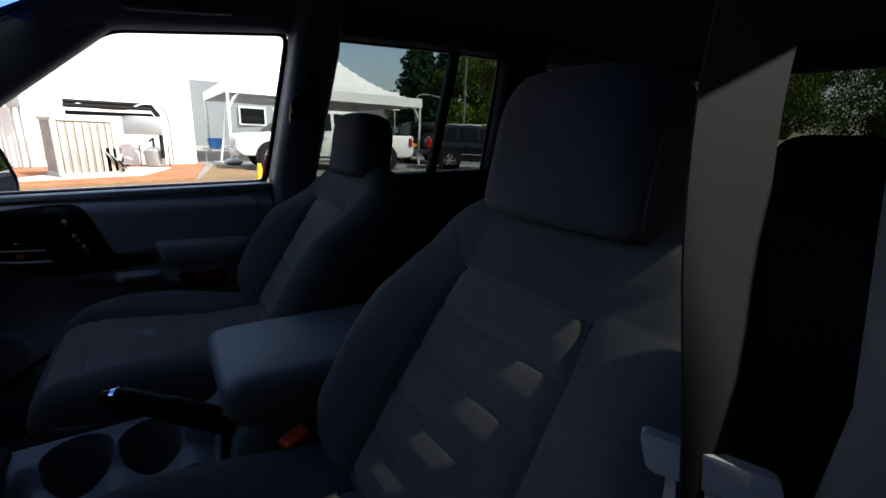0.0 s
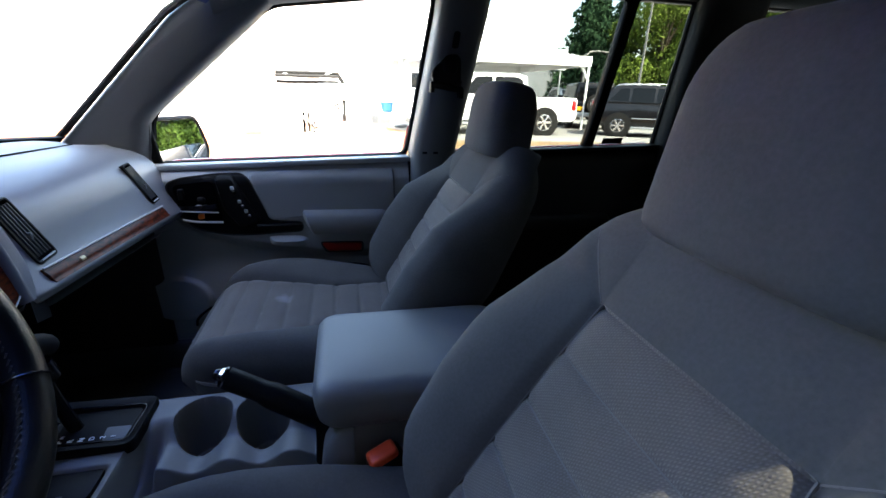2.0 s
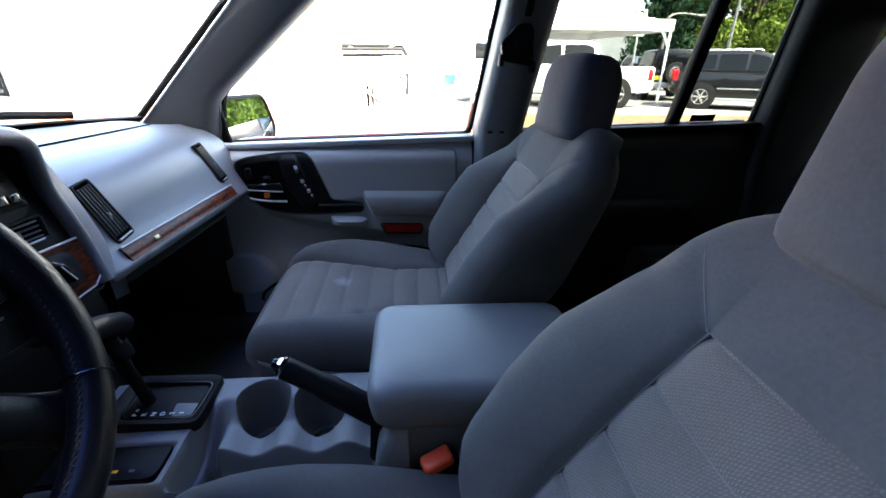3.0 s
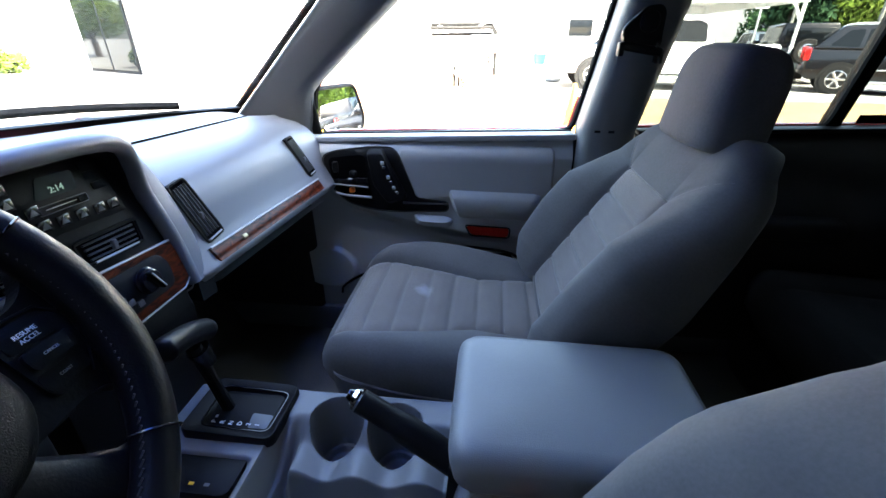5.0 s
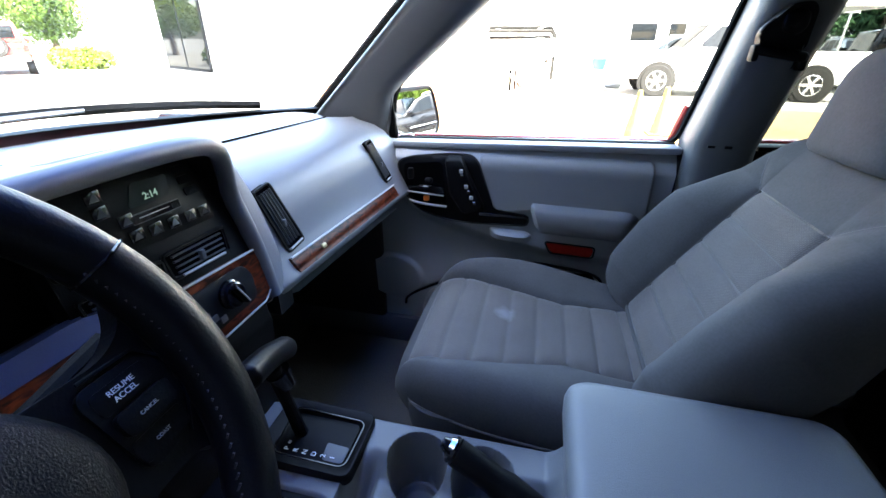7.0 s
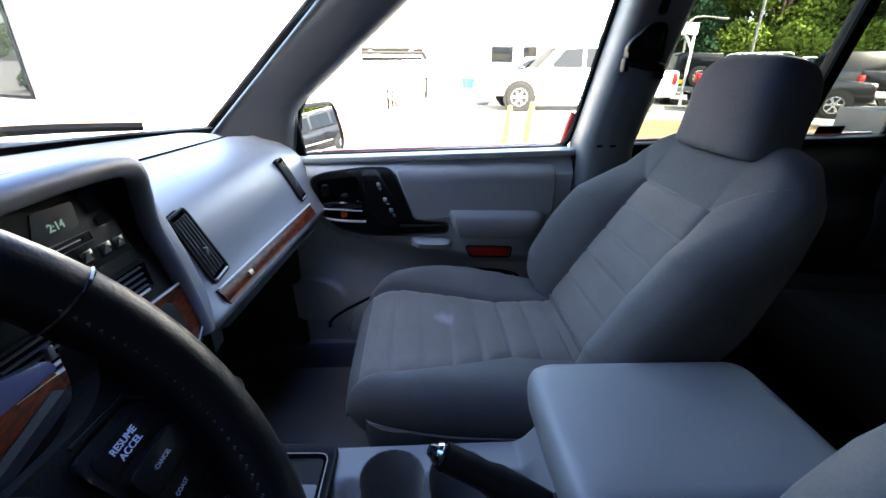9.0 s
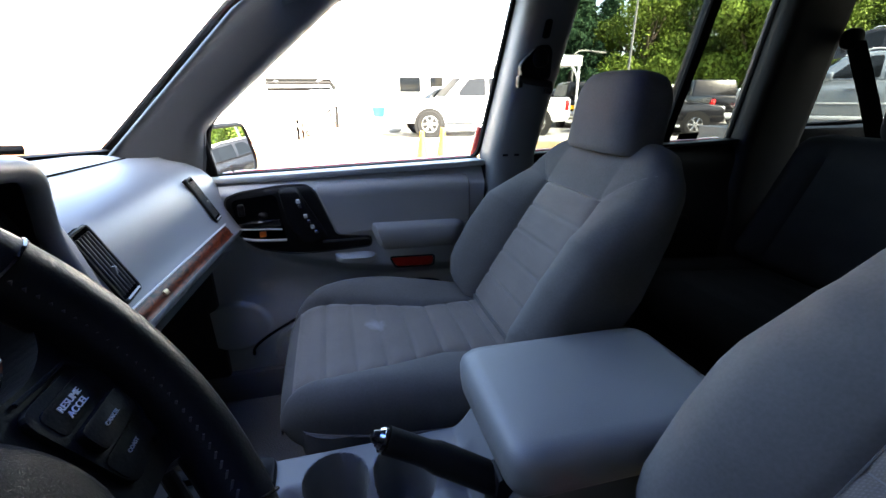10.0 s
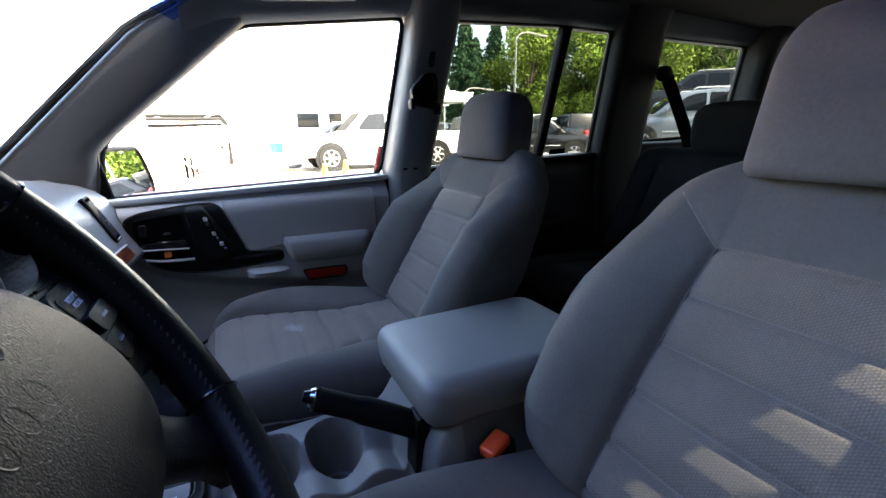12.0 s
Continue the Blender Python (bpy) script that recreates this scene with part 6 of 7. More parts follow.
for xx in (-0.53, 0.53):
    part("corner_post", box(A(xx, -0.40, 0.60), (0.10, 0.06, 1.14), 0.01, 2, at3), ACPAINT, ac)
for i in range(7):
    part("louvre", box(A(-0.42 + 0.14 * i, -0.415, 0.60), (0.075, 0.04, 1.06), 0.01, 2, at3), ACPAINT, ac)
part("service_panel", box(A(0.535, -0.1, 0.78), (0.03, 0.55, 0.78), 0.01, 2, at3), ACPAINT, ac)
for i in range(4):
    part("pipe", tube([A(0.56, -0.25 + 0.16 * i, 0.15), A(0.70, -0.2 + 0.16 * i, 0.45), A(0.66, -0.25 + 0.16 * i, 0.62)], 0.04, 8), RUBBER if i % 2 else STEEL, ac)
# Two solid black blocks stand in for the shaded openings of the casing.
part("service_recess", box(A(0.38, -0.405, 0.34), (0.28, 0.05, 0.52), 0.01, 2, at3), MATTBLACK, ac, "black block for the shade in the service corner")
part("side_recess", box(A(0.545, -0.10, 0.30), (0.04, 0.50, 0.40), 0.01, 2, at3), MATTBLACK, ac, "black block for the shade in the service side")
part("compressor", lathe([(0.02, 0.0), (0.13, 0.02), (0.14, 0.34), (0.08, 0.42), (0.02, 0.44)], Matrix.Translation(A(0.62, -0.10, 0.02)), 18), RUBBER, ac, "black compressor can")
for i in range(6):
    part("hose", tube(smooth_path([A(0.30 + 0.05 * i, -0.44, 0.52 - 0.05 * i), A(0.36 + 0.06 * i, -0.50 - 0.02 * i, 0.40 - 0.04 * i), A(0.48 + 0.05 * i, -0.40 + 0.06 * i, 0.20), A(0.78, -0.30 + 0.14 * i, 0.10 + 0.03 * i)], 4), 0.018, 6), RUBBER if i % 2 else STEEL, ac)
cd = thing("conduit_pipe", (0.6, 14.6, 0.1), "thin white conduit bowed along the wall", "pipe")
part("pipe", tube(smooth_path([(-1.25, 13.75, 1.78), (-0.7, 13.8, 1.62), (0.0, 14.05, 1.60), (0.5, 14.2, 1.78), (0.95, 14.35, 1.55), (1.0, 14.4, 0.1)], 6), 0.025, 8), STEEL, cd)
pr = thing("pipe_rack", (0.3, 13.9, 0.1), "dark lagged pipes along the wall behind the condenser", "pipes")
for k, zz in enumerate((1.62, 1.72, 1.45)):
    part("pipe", tube([(-1.2, 13.6 + 0.1 * k, zz), (0.6, 14.2 + 0.1 * k, zz + 0.03), (0.75, 14.3, zz - 0.2), (0.75, 14.3, 0.3)], 0.05, 8), RUBBER, pr)
part("panel", box((0.35, 14.2, 1.2), (0.9, 0.1, 0.5), 0.02), STEEL, pr)
for xx, h in ((-2.55, 1.0), (-2.15, 0.95)):
    mb = thing("meter_box", (xx, 13.6, 0.7), "grey electricity meter box with conduits on the wall", "meter box", "meter boxes")
    part("case", box((xx, 14.1 + 0.3 * xx * 0.2, 1.75), (0.26, 0.18, 0.5), 0.02), STEEL, mb)
    for k in (-0.07, 0.07):
        part("conduit", tube([(xx + k, 14.15 + 0.06 * xx, 1.55), (xx + k, 14.15 + 0.06 * xx, 0.05)], 0.03, 8), STEEL, mb)
gt = thing("gas_tank", (0.55, 14.6, 0.1), "small grey tank with valve pipes by the wall", "tank")
part("tank", lathe([(0.05, 0.0), (0.25, 0.02), (0.26, 0.45), (0.15, 0.55), (0.03, 0.58)], Matrix.Translation((0.55, 14.6, 0.05)), 18), STEEL, gt)
part("valve", tube([(0.55, 14.6, 0.6), (0.55, 14.55, 0.85), (0.45, 14.5, 0.75)], 0.035, 8), RUBBER, gt)
for xx in (0.2, 0.9):
    part("pipe", tube([(xx, 14.6, 0.05), (xx, 14.6, 0.65), (xx + 0.15, 14.65, 0.65)], 0.03, 8), STEEL, gt)


# white marquee over the truck's bay
tent = thing("marquee", (6.2, 18.0, 0), "white peaked canvas marquee on thin legs", "tent")
tcx, tcy, tw, tdp, eave, peak = 6.45, 19.2, 3.75, 3.6, 2.72, 5.3


def tent_at(u, v):
    a, b = 2 * u - 1, 2 * v - 1
    r = max(abs(a), abs(b))
    return Vector((tcx + tw * a, tcy + tdp * b, eave + (peak - eave) * (1 - r) ** 1.7))


part("canopy", slab(tent_at, 28, 28, (0, 0, -0.03)), CANVAS, tent, sharp=70)
for sx in (-1, 1):
    for sy in (-1, 1):
        part("leg", tube([(tcx + sx * tw * 0.985, tcy + sy * tdp * 0.985, 0), (tcx + sx * tw * 0.985, tcy + sy * tdp * 0.985, eave)], 0.05, 8), WHITEPAINT, tent)
for s in (-1, 1):
    part("valance", box((tcx, tcy + s * tdp, eave - 0.17), (2 * tw, 0.03, 0.36), 0.0), CANVAS, tent)
    part("valance", box((tcx + s * tw, tcy, eave - 0.17), (0.03, 2 * tdp, 0.36), 0.0), CANVAS, tent)
for sx in (-1, 1):
    part("brace", tube(smooth_path([(tcx + sx * tw * 0.98, tcy - tdp * 0.98, 1.9), (tcx + sx * tw * 0.88, tcy - tdp * 0.98, 2.4), (tcx + sx * tw * 0.60, tcy - tdp * 0.98, 2.66)], 4), 0.04, 6), WHITEPAINT, tent)
bt = thing("plastic_tub", (2.45, 17.2, 0.3), "blue plastic tub on a small table", "tub")
part("tub", lathe([(0.22, 0.0), (0.28, 0.32), (0.30, 0.34), (0.26, 0.33)], Matrix.Translation((2.45, 17.2, 0.5)), 18), BLUEPLASTIC, bt)
part("stand", box((2.6, 17.3, 0.46), (1.1, 0.5, 0.05), 0.01), STEEL, bt)
for a, b in ((2.1, 17.1), (3.1, 17.1), (2.1, 17.5), (3.1, 17.5)):
    part("leg", tube([(a, b, 0), (a, b, 0.45)], 0.02, 6), STEEL, bt)

lp = thing("floodlight_pole", (2.55, 16.6, 0), "white leaning pole with a small floodlight by the marquee", "lamp")
part("pole", tube([(2.50, 16.6, 0.0), (2.75, 16.7, 1.4), (2.98, 16.8, 2.7)], 0.035, 8), WHITEPAINT, lp)
part("lamp_head", box((2.95, 16.74, 2.72), (0.30, 0.16, 0.34), 0.03, 2), WHITEPAINT, lp)
part("foot", box((2.50, 16.6, 0.03), (0.45, 0.30, 0.06), 0.02), STEEL, lp)
sb_ = thing("sandbag", (2.75, 15.72, 0.0), "grey sandbag weighting the marquee leg", "sandbag")
part("bag", puff(bm_new(), (2.78, 15.66, 0.11), (0.30, 0.18, 0.11), 2.4, 18, 10), STEEL, sb_)
for cx, cy in ((1.90, 6.44), (2.41, 7.10)):
    cn = thing("traffic_cone", (cx, cy, 0.04), "yellow-orange traffic cone on the dry grass", "traffic cone", "traffic cones")
    part("cone", lathe([(0.14, 0.03), (0.13, 0.05), (0.03, 0.70), (0.02, 0.71)], Matrix.Translation((cx, cy, 0.04)), 20), YELLOW, cn)
    part("base", box((cx, cy, 0.055), (0.36, 0.36, 0.03), 0.01), YELLOW, cn)


# ---- vehicles ----
def car_wheel(parent, x, y, r, w, side):
    m = Matrix.Translation((x, y, r)) @ pose(0, 0, 0, 90 * side, 0, 0)
    ty = part("wheel", lathe([(r * 0.62, -w / 2), (r * 0.93, -w / 2), (r, -w * 0.3), (r, w * 0.3), (r * 0.93, w / 2), (r * 0.62, w / 2), (r * 0.60, w * 0.3)], m, 28), RUBBER, parent, "black tyre")
    part("rim", lathe([(r * 0.63, w * 0.30), (r * 0.63, w * 0.46), (r * 0.57, w * 0.48), (r * 0.54, w * 0.33), (r * 0.1, w * 0.30)], m, 28), ALLOY, ty, "alloy rim")
    for k in range(6):
        a = k * math.pi / 3
        c = Vector((r * 0.33 * math.cos(a), r * 0.33 * math.sin(a), w * 0.40))
        part("rim_spoke", box(m @ c, (r * 0.50, r * 0.16, w * 0.14), 0.01, 1, m.to_3x3() @ Matrix.Rotation(a, 3, "Z")), ALLOY, ty)
    part("rim_cap", lathe([(r * 0.14, w * 0.36), (r * 0.13, w * 0.52), (r * 0.05, w * 0.54)], m, 12), ALLOY, ty)
    return ty


def vehicle(name, label, category, paint, L, W, lower, cabin, wheels, r, wins, m, lights=True, bars=True):
    """Front at -x. lower, cabin: side outlines (x, z). wins: side window outlines. wheels: axle x. m: where it stands."""
    car = thing(name, (0, 0, 0), label, category, "parked vehicles")
    hw = W / 2
    bev = 0.07
    # body, with arches cut into its outline
    part("body", prism(lower, lambda a, b, d: Vector((a, d * (1 - 0.05 * max(0, b - 0.75)), b)), -hw, hw, bev, 3), paint, car)
    zs = [p[1] for p in cabin]
    z0, z1 = min(zs), max(zs)
    tuck = lambda b: 1 - 0.16 * (b - z0) / (z1 - z0)
    part("cabin", prism(cabin, lambda a, b, d: Vector((a, d * tuck(b), b)), -hw * 0.95, hw * 0.95, 0.05, 3), paint, car)
    for s in (-1, 1):
        for wv in wins:
            part("side_window", prism(rounded(wv, 0.05, 3), lambda a, b, d: Vector((a, s * (hw * 0.95 * tuck(b) + d), b)), -0.02, 0.006), DARKGLASS, car)
        for ax in wheels:
            m2 = Matrix.Translation((ax, s * hw, r)) @ pose(0, 0, 0, 90, 0, 0)
            part("wheel_arch", lathe([(r * 1.18, -0.02), (r * 1.18, 0.012), (r * 1.12, 0.016), (r * 0.3, 0.012)], m2, 24), RUBBER, car)
            car_wheel(car, ax, s * (hw - 0.09), r, 0.25, -s)
        if lights:
            part("headlight", box((lower[0][0] + 0.16, s * (hw - 0.22), 0.86), (0.30, 0.36, 0.20), 0.05, 2), CLEARLIGHT, car)
            part("tail_light", box((L / 2 - 0.05, s * (hw - 0.06), 0.98), (0.14, 0.16, 0.32), 0.03, 2), REDLIGHT, car)
        part("door_mirror", box((cabin[0][0] + 0.35, s * (hw + 0.10), z0 + 0.12), (0.14, 0.20, 0.18), 0.04, 2), paint, car)
        part("side_step", box(((wheels[0] + wheels[1]) / 2, s * (hw - 0.02), r * 0.85), (wheels[1] - wheels[0] - 2.4 * r, 0.10, 0.08), 0.02), STEEL, car)
        for hx in (0.0, 0.95):
            part("door_handle", box(((wheels[0] + wheels[1]) / 2 - 0.2 + hx, s * (hw + 0.005), z0 - 0.13), (0.20, 0.03, 0.035), 0.01), paint, car)
    part("bumper", box((-L / 2 + 0.06, 0, 0.55), (0.20, W * 0.94, 0.22), 0.05, 2), STEEL if bars else paint, car)
    part("bumper", box((L / 2 - 0.05, 0, 0.58), (0.18, W * 0.94, 0.20), 0.04, 2), STEEL if bars else paint, car)
    car.matrix_basis = m
    return car


def arched(front, rear, z_bot, z_belt, nose_z, tail_z, hood_x):
    return [(front, z_bot + 0.15), (front + 0.02, nose_z - 0.12), (front + 0.14, nose_z), (hood_x, z_belt), (rear - 0.04, tail_z), (rear, tail_z - 0.1), (rear, z_bot + 0.12), (rear - 0.15, z_bot), (front + 0.2, z_bot)]


tm = Matrix.Translation((5.46, 14.16, 0)) @ pose(0, 0, 0, 0, 0, -3)
truck = vehicle("pickup_truck", "white crew-cab pickup truck with chrome wheels", "pickup truck", WHITEPAINT, 5.8, 2.0, arched(-2.85, 2.98, 0.45, 1.20, 1.10, 1.22, -1.35),
                [(-1.35, 1.18), (-0.62, 1.90), (0.90, 1.92), (1.20, 1.84), (1.28, 1.18)], (-1.83, 1.84), 0.42,
                [[(-0.98, 1.27), (-0.52, 1.78), (0.02, 1.81), (0.02, 1.27)], [(0.12, 1.27), (0.12, 1.81), (0.86, 1.81), (1.04, 1.72), (1.08, 1.27)]], Matrix.Identity(4))
part("bed_well", box((2.05, 0, 1.20), (1.45, 1.62, 0.06), 0.01), RUBBER, truck, "dark truck bed")
part("windscreen", prism([(-0.78, 1.25), (0.78, 1.25), (0.66, 1.82), (-0.66, 1.82)], lambda a, b, d: Vector((-1.28 + (b - 1.25) * 1.0 - d, a, b)), 0.02, 0.035), DARKGLASS, truck)
truck.matrix_basis = tm
jeep = vehicle("off_road_car", "black boxy off-roader with its spare wheel on the tailgate", "off-road car", BLACKPAINT, 3.9, 1.75, arched(-1.95, 1.95, 0.5, 1.12, 1.08, 1.12, -0.75),
               [(-0.75, 1.10), (-0.45, 1.78), (1.85, 1.80), (1.92, 1.10)], (-1.2, 1.22), 0.39, [[(-0.35, 1.18), (-0.25, 1.66), (0.45, 1.68), (0.45, 1.18)], [(0.60, 1.18), (0.60, 1.68), (1.70, 1.68), (1.74, 1.18)]], Matrix.Identity(4), lights=False)
sp_w = car_wheel(jeep, 2.06, 0.0, 0.36, 0.22, 1)
for c in (sp_w, *sp_w.children):
    c.data.transform(Matrix.Translation((2.06, 0, 1.0)) @ pose(0, 0, 0, 0, 0, 90) @ Matrix.Translation((-2.06, 0, -0.36)))
part("number_plate", box((1.975, -0.55, 0.82), (0.02, 0.30, 0.15)), YELLOW, jeep, "plain yellow plate")
part("rear_window", box((1.90, 0, 1.46), (0.05, 1.25, 0.42), 0.02), DARKGLASS, jeep)
for s in (-1, 1):
    part("tail_light", box((1.96, s * 0.72, 0.98), (0.06, 0.11, 0.15), 0.02, 2), REDLIGHT, jeep)
jeep.matrix_basis = Matrix.Translation((11.12, 17.40, 0)) @ pose(0, 0, 0, 0, 0, -107.5)
SUV_LOW = arched(-2.15, 2.12, 0.35, 1.08, 0.98, 1.10, -1.00)
SUV_CAB = [(-1.05, 1.05), (-0.40, 1.58), (-0.10, 1.66), (0.60, 1.70), (1.50, 1.66), (2.02, 1.10)]
SUV_WIN = [[(-0.66, 1.14), (-0.28, 1.50), (0.0, 1.58), (0.20, 1.59), (0.20, 1.14)], [(0.28, 1.14), (0.28, 1.60), (0.98, 1.59), (1.00, 1.14)], [(1.08, 1.16), (1.07, 1.58), (1.36, 1.56), (1.68, 1.20)]]


def finish_estate(car):
    """Windscreen, rear window, grille, chrome sill strip and roof rails."""
    for x0, z0, x1, z1, k in ((-1.02, 1.10, -0.42, 1.57, -1), (1.98, 1.16, 1.56, 1.60, 1)):
        part("windscreen" if k < 0 else "rear_window", prism([(-0.74, 0.0), (0.74, 0.0), (0.64, 1.0), (-0.64, 1.0)], lambda a, b, d: Vector((x0 + (x1 - x0) * b + k * d, a, z0 + (z1 - z0) * b)), 0.03, 0.045), DARKGLASS, car)
    part("grille", box((-2.15, 0, 0.80), (0.05, 0.80, 0.22), 0.02, 2), STEEL, car, "bright grille")
    for s in (-1, 1):
        part("sill_strip", box((0.05, s * 0.925, 0.62), (1.70, 0.02, 0.035), 0.006), STEEL, car)
        part("roof_rail", tube([(-0.1, s * 0.68, 1.68), (0.0, s * 0.68, 1.73), (1.30, s * 0.68, 1.72), (1.42, s * 0.68, 1.67)], 0.018, 6), STEEL, car)
        part("fog_light", box((-2.14, s * 0.66, 0.52), (0.08, 0.18, 0.08), 0.02, 2), CLEARLIGHT, car)


suv = vehicle("suv_car", "dark grey family estate parked at the roadside", "car", NAVYPAINT, 4.3, 1.85, SUV_LOW, SUV_CAB, (-1.32, 1.32), 0.37, SUV_WIN, Matrix.Identity(4), bars=False)
finish_estate(suv)
suv.matrix_basis = Matrix.Translation((11.5, 13.05, 0)) @ pose(0, 0, 0, 0, 0, 151)
copy_thing(suv, Matrix.Translation((17.2, 16.8, 0)) @ pose(0, 0, 0, 0, 0, 175))
pk = vehicle("pickup_truck", "black pickup truck seen from behind", "pickup truck", BLACKPAINT, 5.6, 1.95, arched(-2.8, 2.8, 0.5, 1.25, 1.15, 1.28, -1.4), [(-1.4, 1.22), (-0.7, 1.86), (0.75, 1.88), (1.0, 1.22)], (-1.75, 1.7), 0.42,
             [[(-1.0, 1.3), (-0.6, 1.74), (-0.1, 1.78), (-0.1, 1.3)], [(0.0, 1.3), (0.0, 1.78), (0.6, 1.78), (0.75, 1.3)]], Matrix.Identity(4))
part("number_plate", box((2.82, 0, 0.75), (0.02, 0.34, 0.16)), YELLOW, pk, "plain yellow plate")
part("tail_panel", box((2.80, 0, 0.95), (0.03, 1.5, 0.42), 0.01), BLACKPAINT, pk)
pk.matrix_basis = Matrix.Translation((16.0, 15.3, 0)) @ pose(0, 0, 0, 0, 0, -110)
sv = vehicle("suv_car", "steel blue estate car parked in the lot", "car", SILVERPAINT, 4.3, 1.85, SUV_LOW, SUV_CAB, (-1.32, 1.32), 0.37, SUV_WIN, Matrix.Identity(4), bars=False)
finish_estate(sv)
sv.matrix_basis = Matrix.Translation((12.3, 7.4, 0.5)) @ pose(0, 0, 0, 0, 0, -42)
copy_thing(suv, Matrix.Translation((18.0, 11.0, 1.6)) @ pose(0, 0, 0, 0, 0, -50))
copy_thing(sv, Matrix.Translation((24.0, 12.0, 1.6)) @ pose(0, 0, 0, 0, 0, -30))
for k, (xx, yy, rz) in enumerate(((14, 24, 80), (17.5, 25, 84), (20.5, 23, 76), (9.0, 25.5, 10), (6.5, 24.0, 6))):
    copy_thing(sv if k % 2 == 0 else suv, Matrix.Translation((xx, yy, 0)) @ pose(0, 0, 0, 0, 0, rz))
rj = vehicle("off_road_car", "red boxy off-roader with its spare wheel on the tailgate", "off-road car", REDPAINT, 3.9, 1.75, arched(-1.95, 1.95, 0.5, 1.12, 1.08, 1.12, -0.75),
             [(-0.75, 1.10), (-0.45, 1.78), (1.85, 1.80), (1.92, 1.10)], (-1.2, 1.22), 0.39, [[(-0.35, 1.18), (-0.25, 1.66), (0.45, 1.68), (0.45, 1.18)], [(0.60, 1.18), (0.60, 1.68), (1.70, 1.68), (1.74, 1.18)]], Matrix.Identity(4))
sp_w = car_wheel(rj, 2.06, 0.0, 0.36, 0.22, 1)
for c in (sp_w, *sp_w.children):
    c.data.transform(Matrix.Translation((2.06, 0, 1.0)) @ pose(0, 0, 0, 0, 0, 90) @ Matrix.Translation((-2.06, 0, -0.36)))
part("rear_window", box((1.90, 0, 1.46), (0.05, 1.25, 0.42), 0.02), DARKGLASS, rj)
rj.matrix_basis = Matrix.Translation((-20.3, 13.6, 0)) @ pose(0, 0, 0, 0, 0, -35 + 0)


# ---- trees, hedge and lamps ----
def leaf_cloud(name, centres, radii, count, size, mat_, parent, seed, drop=0.0):
    """A crown of many small leaf clumps scattered through several lobes."""
    rng = np.random.default_rng(seed)
    n = len(centres)
    pick = rng.choice(n, count, p=np.array([r ** 2 for r in radii]) / sum(r ** 2 for r in radii))
    d = rng.normal(size=(count, 3))
    d /= np.linalg.norm(d, axis=1)[:, None]
    rad = np.array(radii)[pick] * (0.55 + 0.5 * rng.random(count) ** 0.6)
    c = np.array(centres)[pick] + d * rad[:, None] * np.array((1, 1, 0.85))
    a = rng.normal(size=(count, 3))
    a /= np.linalg.norm(a, axis=1)[:, None]
    b = np.cross(a, d + rng.normal(size=(count, 3)) * 0.6)
    b /= np.linalg.norm(b, axis=1)[:, None]
    s = size * (0.6 + 0.8 * rng.random(count))[:, None]
    v = np.empty((count, 4, 3))
    v[:, 0], v[:, 1], v[:, 2], v[:, 3] = c - a * s, c - b * s * 0.55, c + a * s + np.array((0, 0, -drop)) * s, c + b * s * 0.55
    me = bpy.data.meshes.new(name)
    me.from_pydata(v.reshape(-1, 3).tolist(), [], np.arange(count * 4).reshape(-1, 4).tolist())
    me.materials.append(mat_)
    ob = new(name, me)
    ob.parent = parent
    return ob


def broad_tree(x, y, h, w, seed, mat_=None, count=24000):
    rng = random.Random(seed)
    t = thing("tree", (0, 0, 0), "broad leafy green tree behind the parked cars", "tree", "trees")
    part("trunk", tube(smooth_path([(0, 0, -0.1), (0.1, 0.05, h * 0.2), (-0.05, 0.1, h * 0.45), (0.1, 0, h * 0.8)], 4), [0.26, 0.25, 0.24, 0.23, 0.22, 0.2, 0.19, 0.17, 0.15, 0.13, 0.1, 0.08, 0.05], 8), BARK, t)
    cs, rs = [], []
    for k in range(26):
        a, q = rng.uniform(0, 6.28), rng.uniform(0.15, 1.0)
        zz = h * rng.uniform(0.24, 0.92)
        rr = w * 0.5 * q * math.sqrt(max(0.1, 1 - ((zz / h - 0.55) / 0.5) ** 2))
        c = (rr * math.cos(a), rr * math.sin(a), zz)
        cs.append(c)
        rs.append(w * rng.uniform(0.11, 0.23))
        part("limb", tube([(0, 0, zz * 0.55), (c[0] * 0.5, c[1] * 0.5, zz * 0.85), c], [0.09, 0.06, 0.02], 6), BARK, t)
    leaf_cloud("crown", cs, rs, count, 0.11, mat_ or LEAF, t, seed, 0.3)
    t.matrix_basis = Matrix.Translation((x, y, 0))
    return t


def conifer(x, y, h, w, seed, count=12000):
    t = thing("conifer_tree", (0, 0, 0), "tall dark green conifer with drooping boughs", "tree", "trees")
    part("trunk", tube([(0, 0, 0), (0, 0, h * 0.5), (0, 0, h)], [0.3, 0.2, 0.03], 8), BARK, t)
    rng = np.random.default_rng(seed)
    cs, rs = [], []
    for k in range(90):
        q = (k / 90) ** 0.85
        zz = h * (0.10 + 0.88 * q)
        a = k * 2.4 + rng.random()
        reach = w * 0.5 * (1 - q) * (0.65 + 0.5 * rng.random())
        for f in (0.45, 0.95):
            cs.append((reach * f * math.cos(a), reach * f * math.sin(a), zz - 0.25 * reach * f))
            rs.append(0.25 + 0.36 * (1 - q) * (1.2 - 0.5 * f))
    leaf_cloud("crown", cs, rs, count, 0.14, NEEDLE, t, seed, 0.8)
    t.matrix_basis = Matrix.Translation((x, y, 0))
    return t


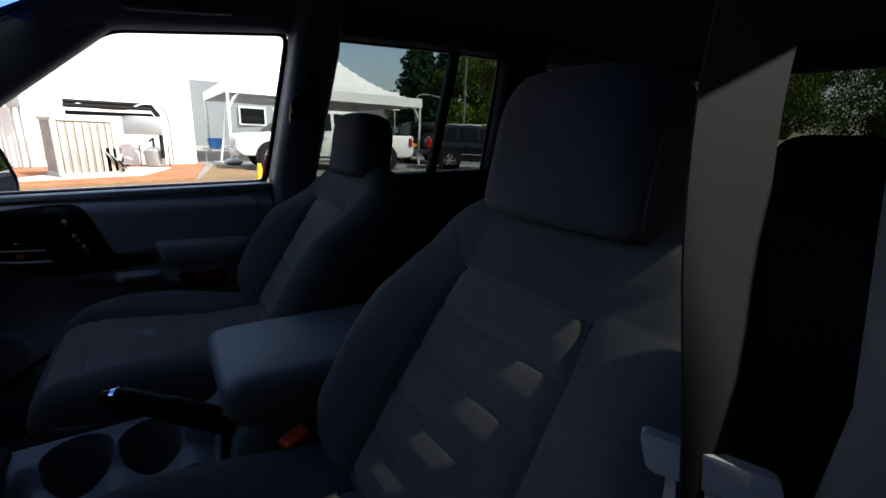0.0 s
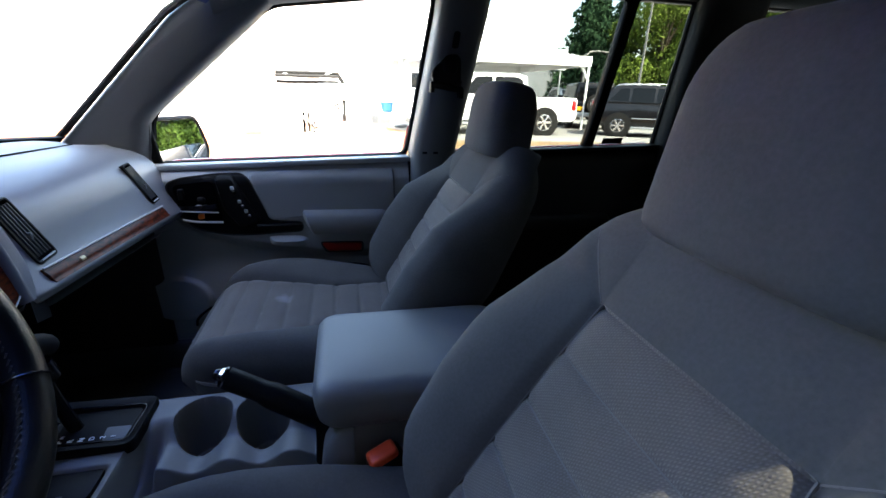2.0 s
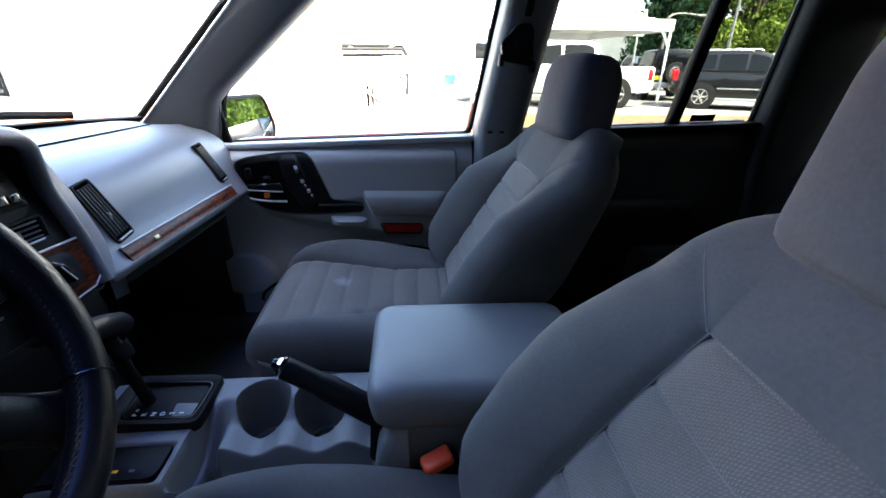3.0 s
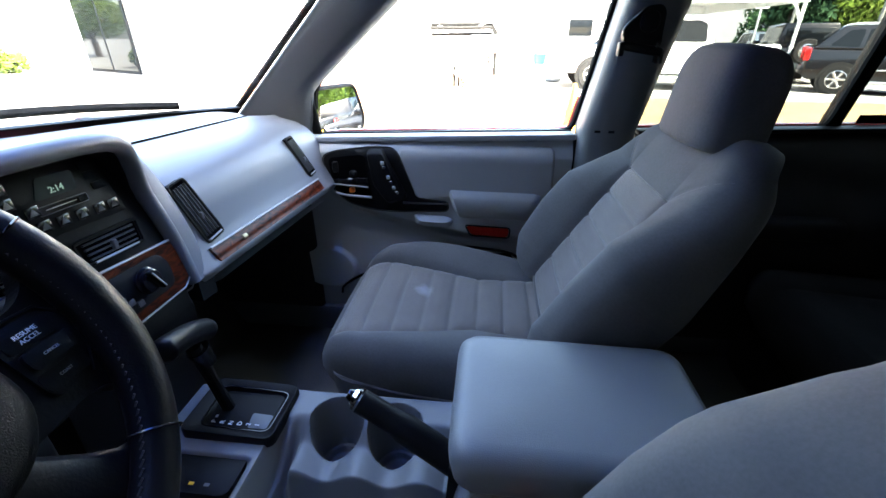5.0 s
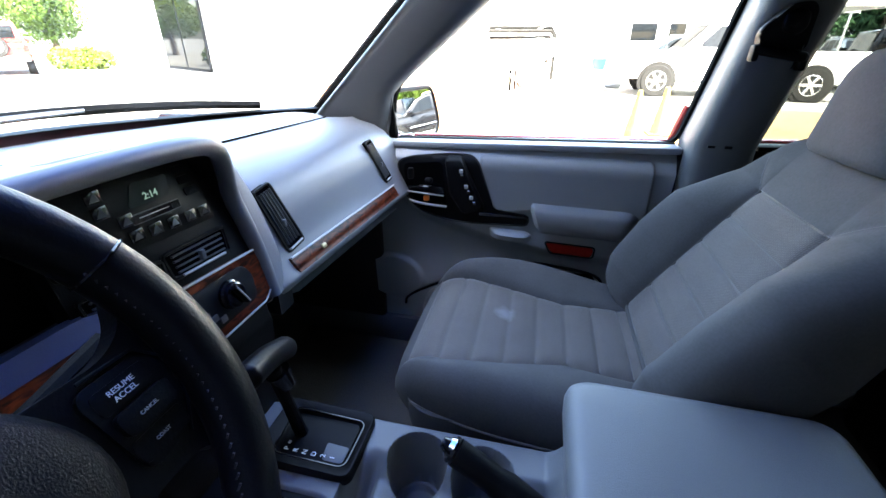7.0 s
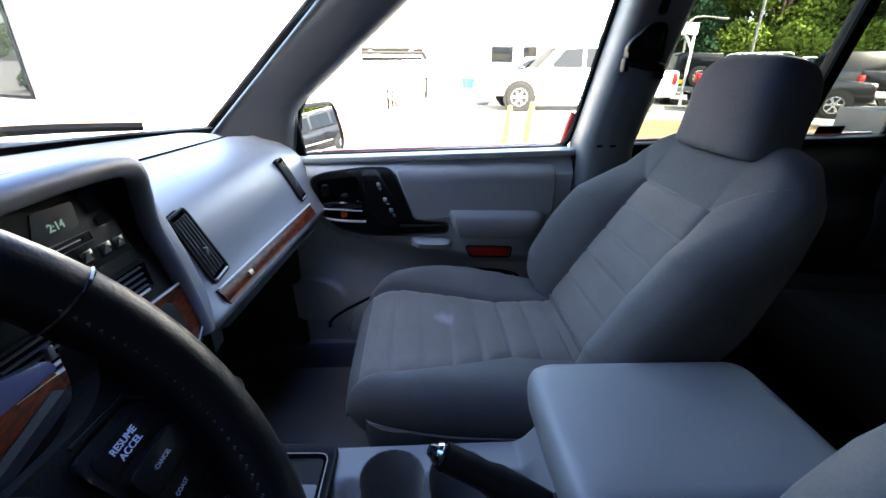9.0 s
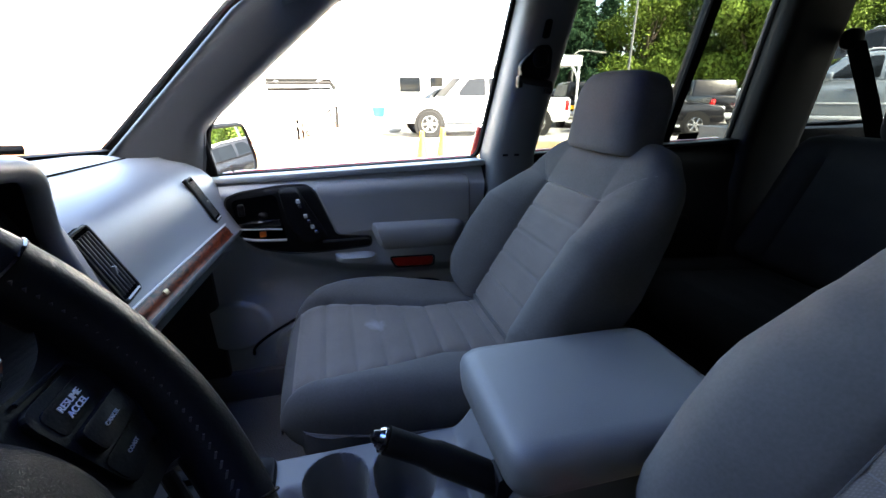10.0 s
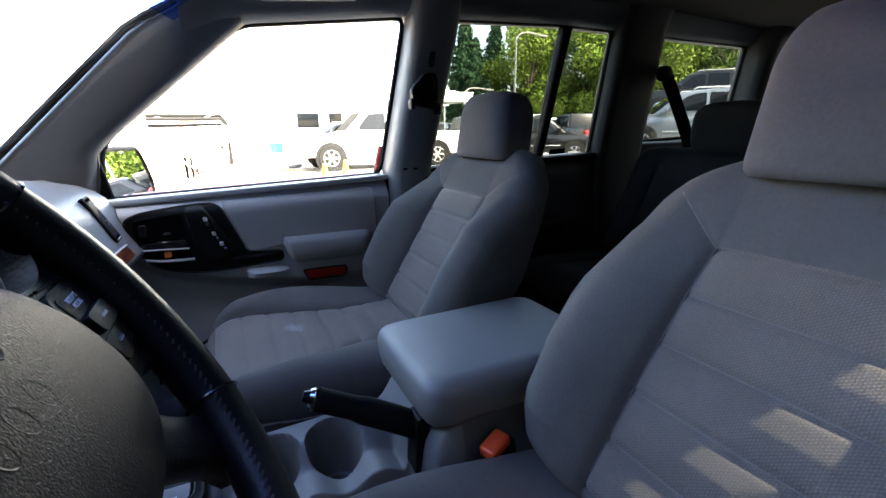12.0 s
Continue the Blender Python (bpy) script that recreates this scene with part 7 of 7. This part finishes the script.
conifer(16.2, 26.5, 8.6, 5.6, 3)
conifer(19.5, 30.5, 8.2, 5.0, 4)
broad_tree(20.5, 25.0, 8.4, 6.5, 5)
broad_tree(25.5, 24.0, 9.5, 8.0, 6)
broad_tree(31.0, 22.5, 9.5, 8.5, 7)
broad_tree(37.0, 20.5, 10.0, 9.0, 8, LEAFDARK)
broad_tree(43.0, 15.0, 10.0, 10.0, 9)
broad_tree(40.0, 26.0, 11.0, 10.0, 10, LEAFDARK)
broad_tree(46.0, 7.0, 9.0, 9.0, 11)
broad_tree(46.0, -2.0, 8.0, 9.0, 12, LEAFDARK)
broad_tree(44.0, -12.0, 9.0, 10.0, 13)
broad_tree(-38.0, 20.0, 7.5, 8.0, 14)
broad_tree(-36.0, 28.0, 8.0, 8.0, 15, LEAFDARK)
broad_tree(12.0, 42.0, 6.5, 6.0, 16)
conifer(23.0, 33.0, 11.0, 6.0, 17)
broad_tree(29.0, 31.0, 11.0, 9.0, 18, LEAFDARK)
broad_tree(36.0, 31.0, 12.0, 10.0, 19)
broad_tree(45.0, 24.0, 12.0, 11.0, 20, LEAFDARK)
broad_tree(50.0, 16.0, 12.0, 11.0, 23)
broad_tree(24.0, 20.5, 7.0, 5.5, 24)
hd = thing("hedge", (0, 0, 0), "low clipped green bush beside the road", "bush")
leaf_cloud("leaves", [(-20.6 + 0.5 * i, 16.2 + 0.2 * i, 0.45) for i in range(4)], [0.55, 0.6, 0.6, 0.5], 1600, 0.10, LEAF, hd, 21)
hd2 = thing("hedge", (0, 0, 0), "row of green shrubs along the lot's edge", "bush")
leaf_cloud("leaves", [(34 - 0.3 * i, -14 + 2.4 * i, 0.8) for i in range(14)], [1.2] * 14, 6000, 0.20, LEAF, hd2, 22)


def street_lamp(x, y, h, rz):
    s = thing("street_lamp", (0, 0, 0), "grey curved-arm street lamp by the trees", "street lamp", "street lamps")
    part("pole", tube([(0, 0, 0), (0, 0, h * 0.5), (0, 0, h * 0.96)], [0.08, 0.065, 0.05], 10), LAMPSTEEL, s)
    part("arm", tube(smooth_path([(0, 0, h * 0.93), (0.3, 0, h * 0.985), (0.9, 0, h), (1.7, 0, h * 0.99)], 4), 0.045, 8), LAMPSTEEL, s)
    part("lamp_head", box((1.9, 0, h * 0.985), (0.6, 0.22, 0.10), 0.03, 2), LAMPSTEEL, s)
    s.matrix_basis = Matrix.Translation((x, y, 0)) @ pose(0, 0, 0, 0, 0, rz)


street_lamp(16.2, 20.8, 6.5, 0)
street_lamp(13.76, 22.3, 3.6, 10)
sg = thing("sign_board", (11.6, 20.8, 0), "white blank sign board on a post", "sign")
part("board", box((11.6, 20.8, 2.95), (0.50, 0.05, 0.95), 0.01), WHITEPAINT, sg)
part("post", tube([(11.6, 20.85, 0), (11.6, 20.85, 2.9)], 0.04, 8), STEEL, sg)
fb_ = thing("white_building", (48, -6, 0), "low white-framed building beyond the lot", "building")
part("wall", box((52, 2, 1.8), (4, 16, 3.6), 0.05), GREYWALL, fb_)
part("roof", box((52, 2, 3.75), (5, 17, 0.3), 0.05), WHITEWALL, fb_)
for i in range(8):
    part("window", box((49.96, -4.5 + 1.9 * i, 1.9), (0.1, 1.4, 1.6), 0.02), WHITEWALL, fb_)
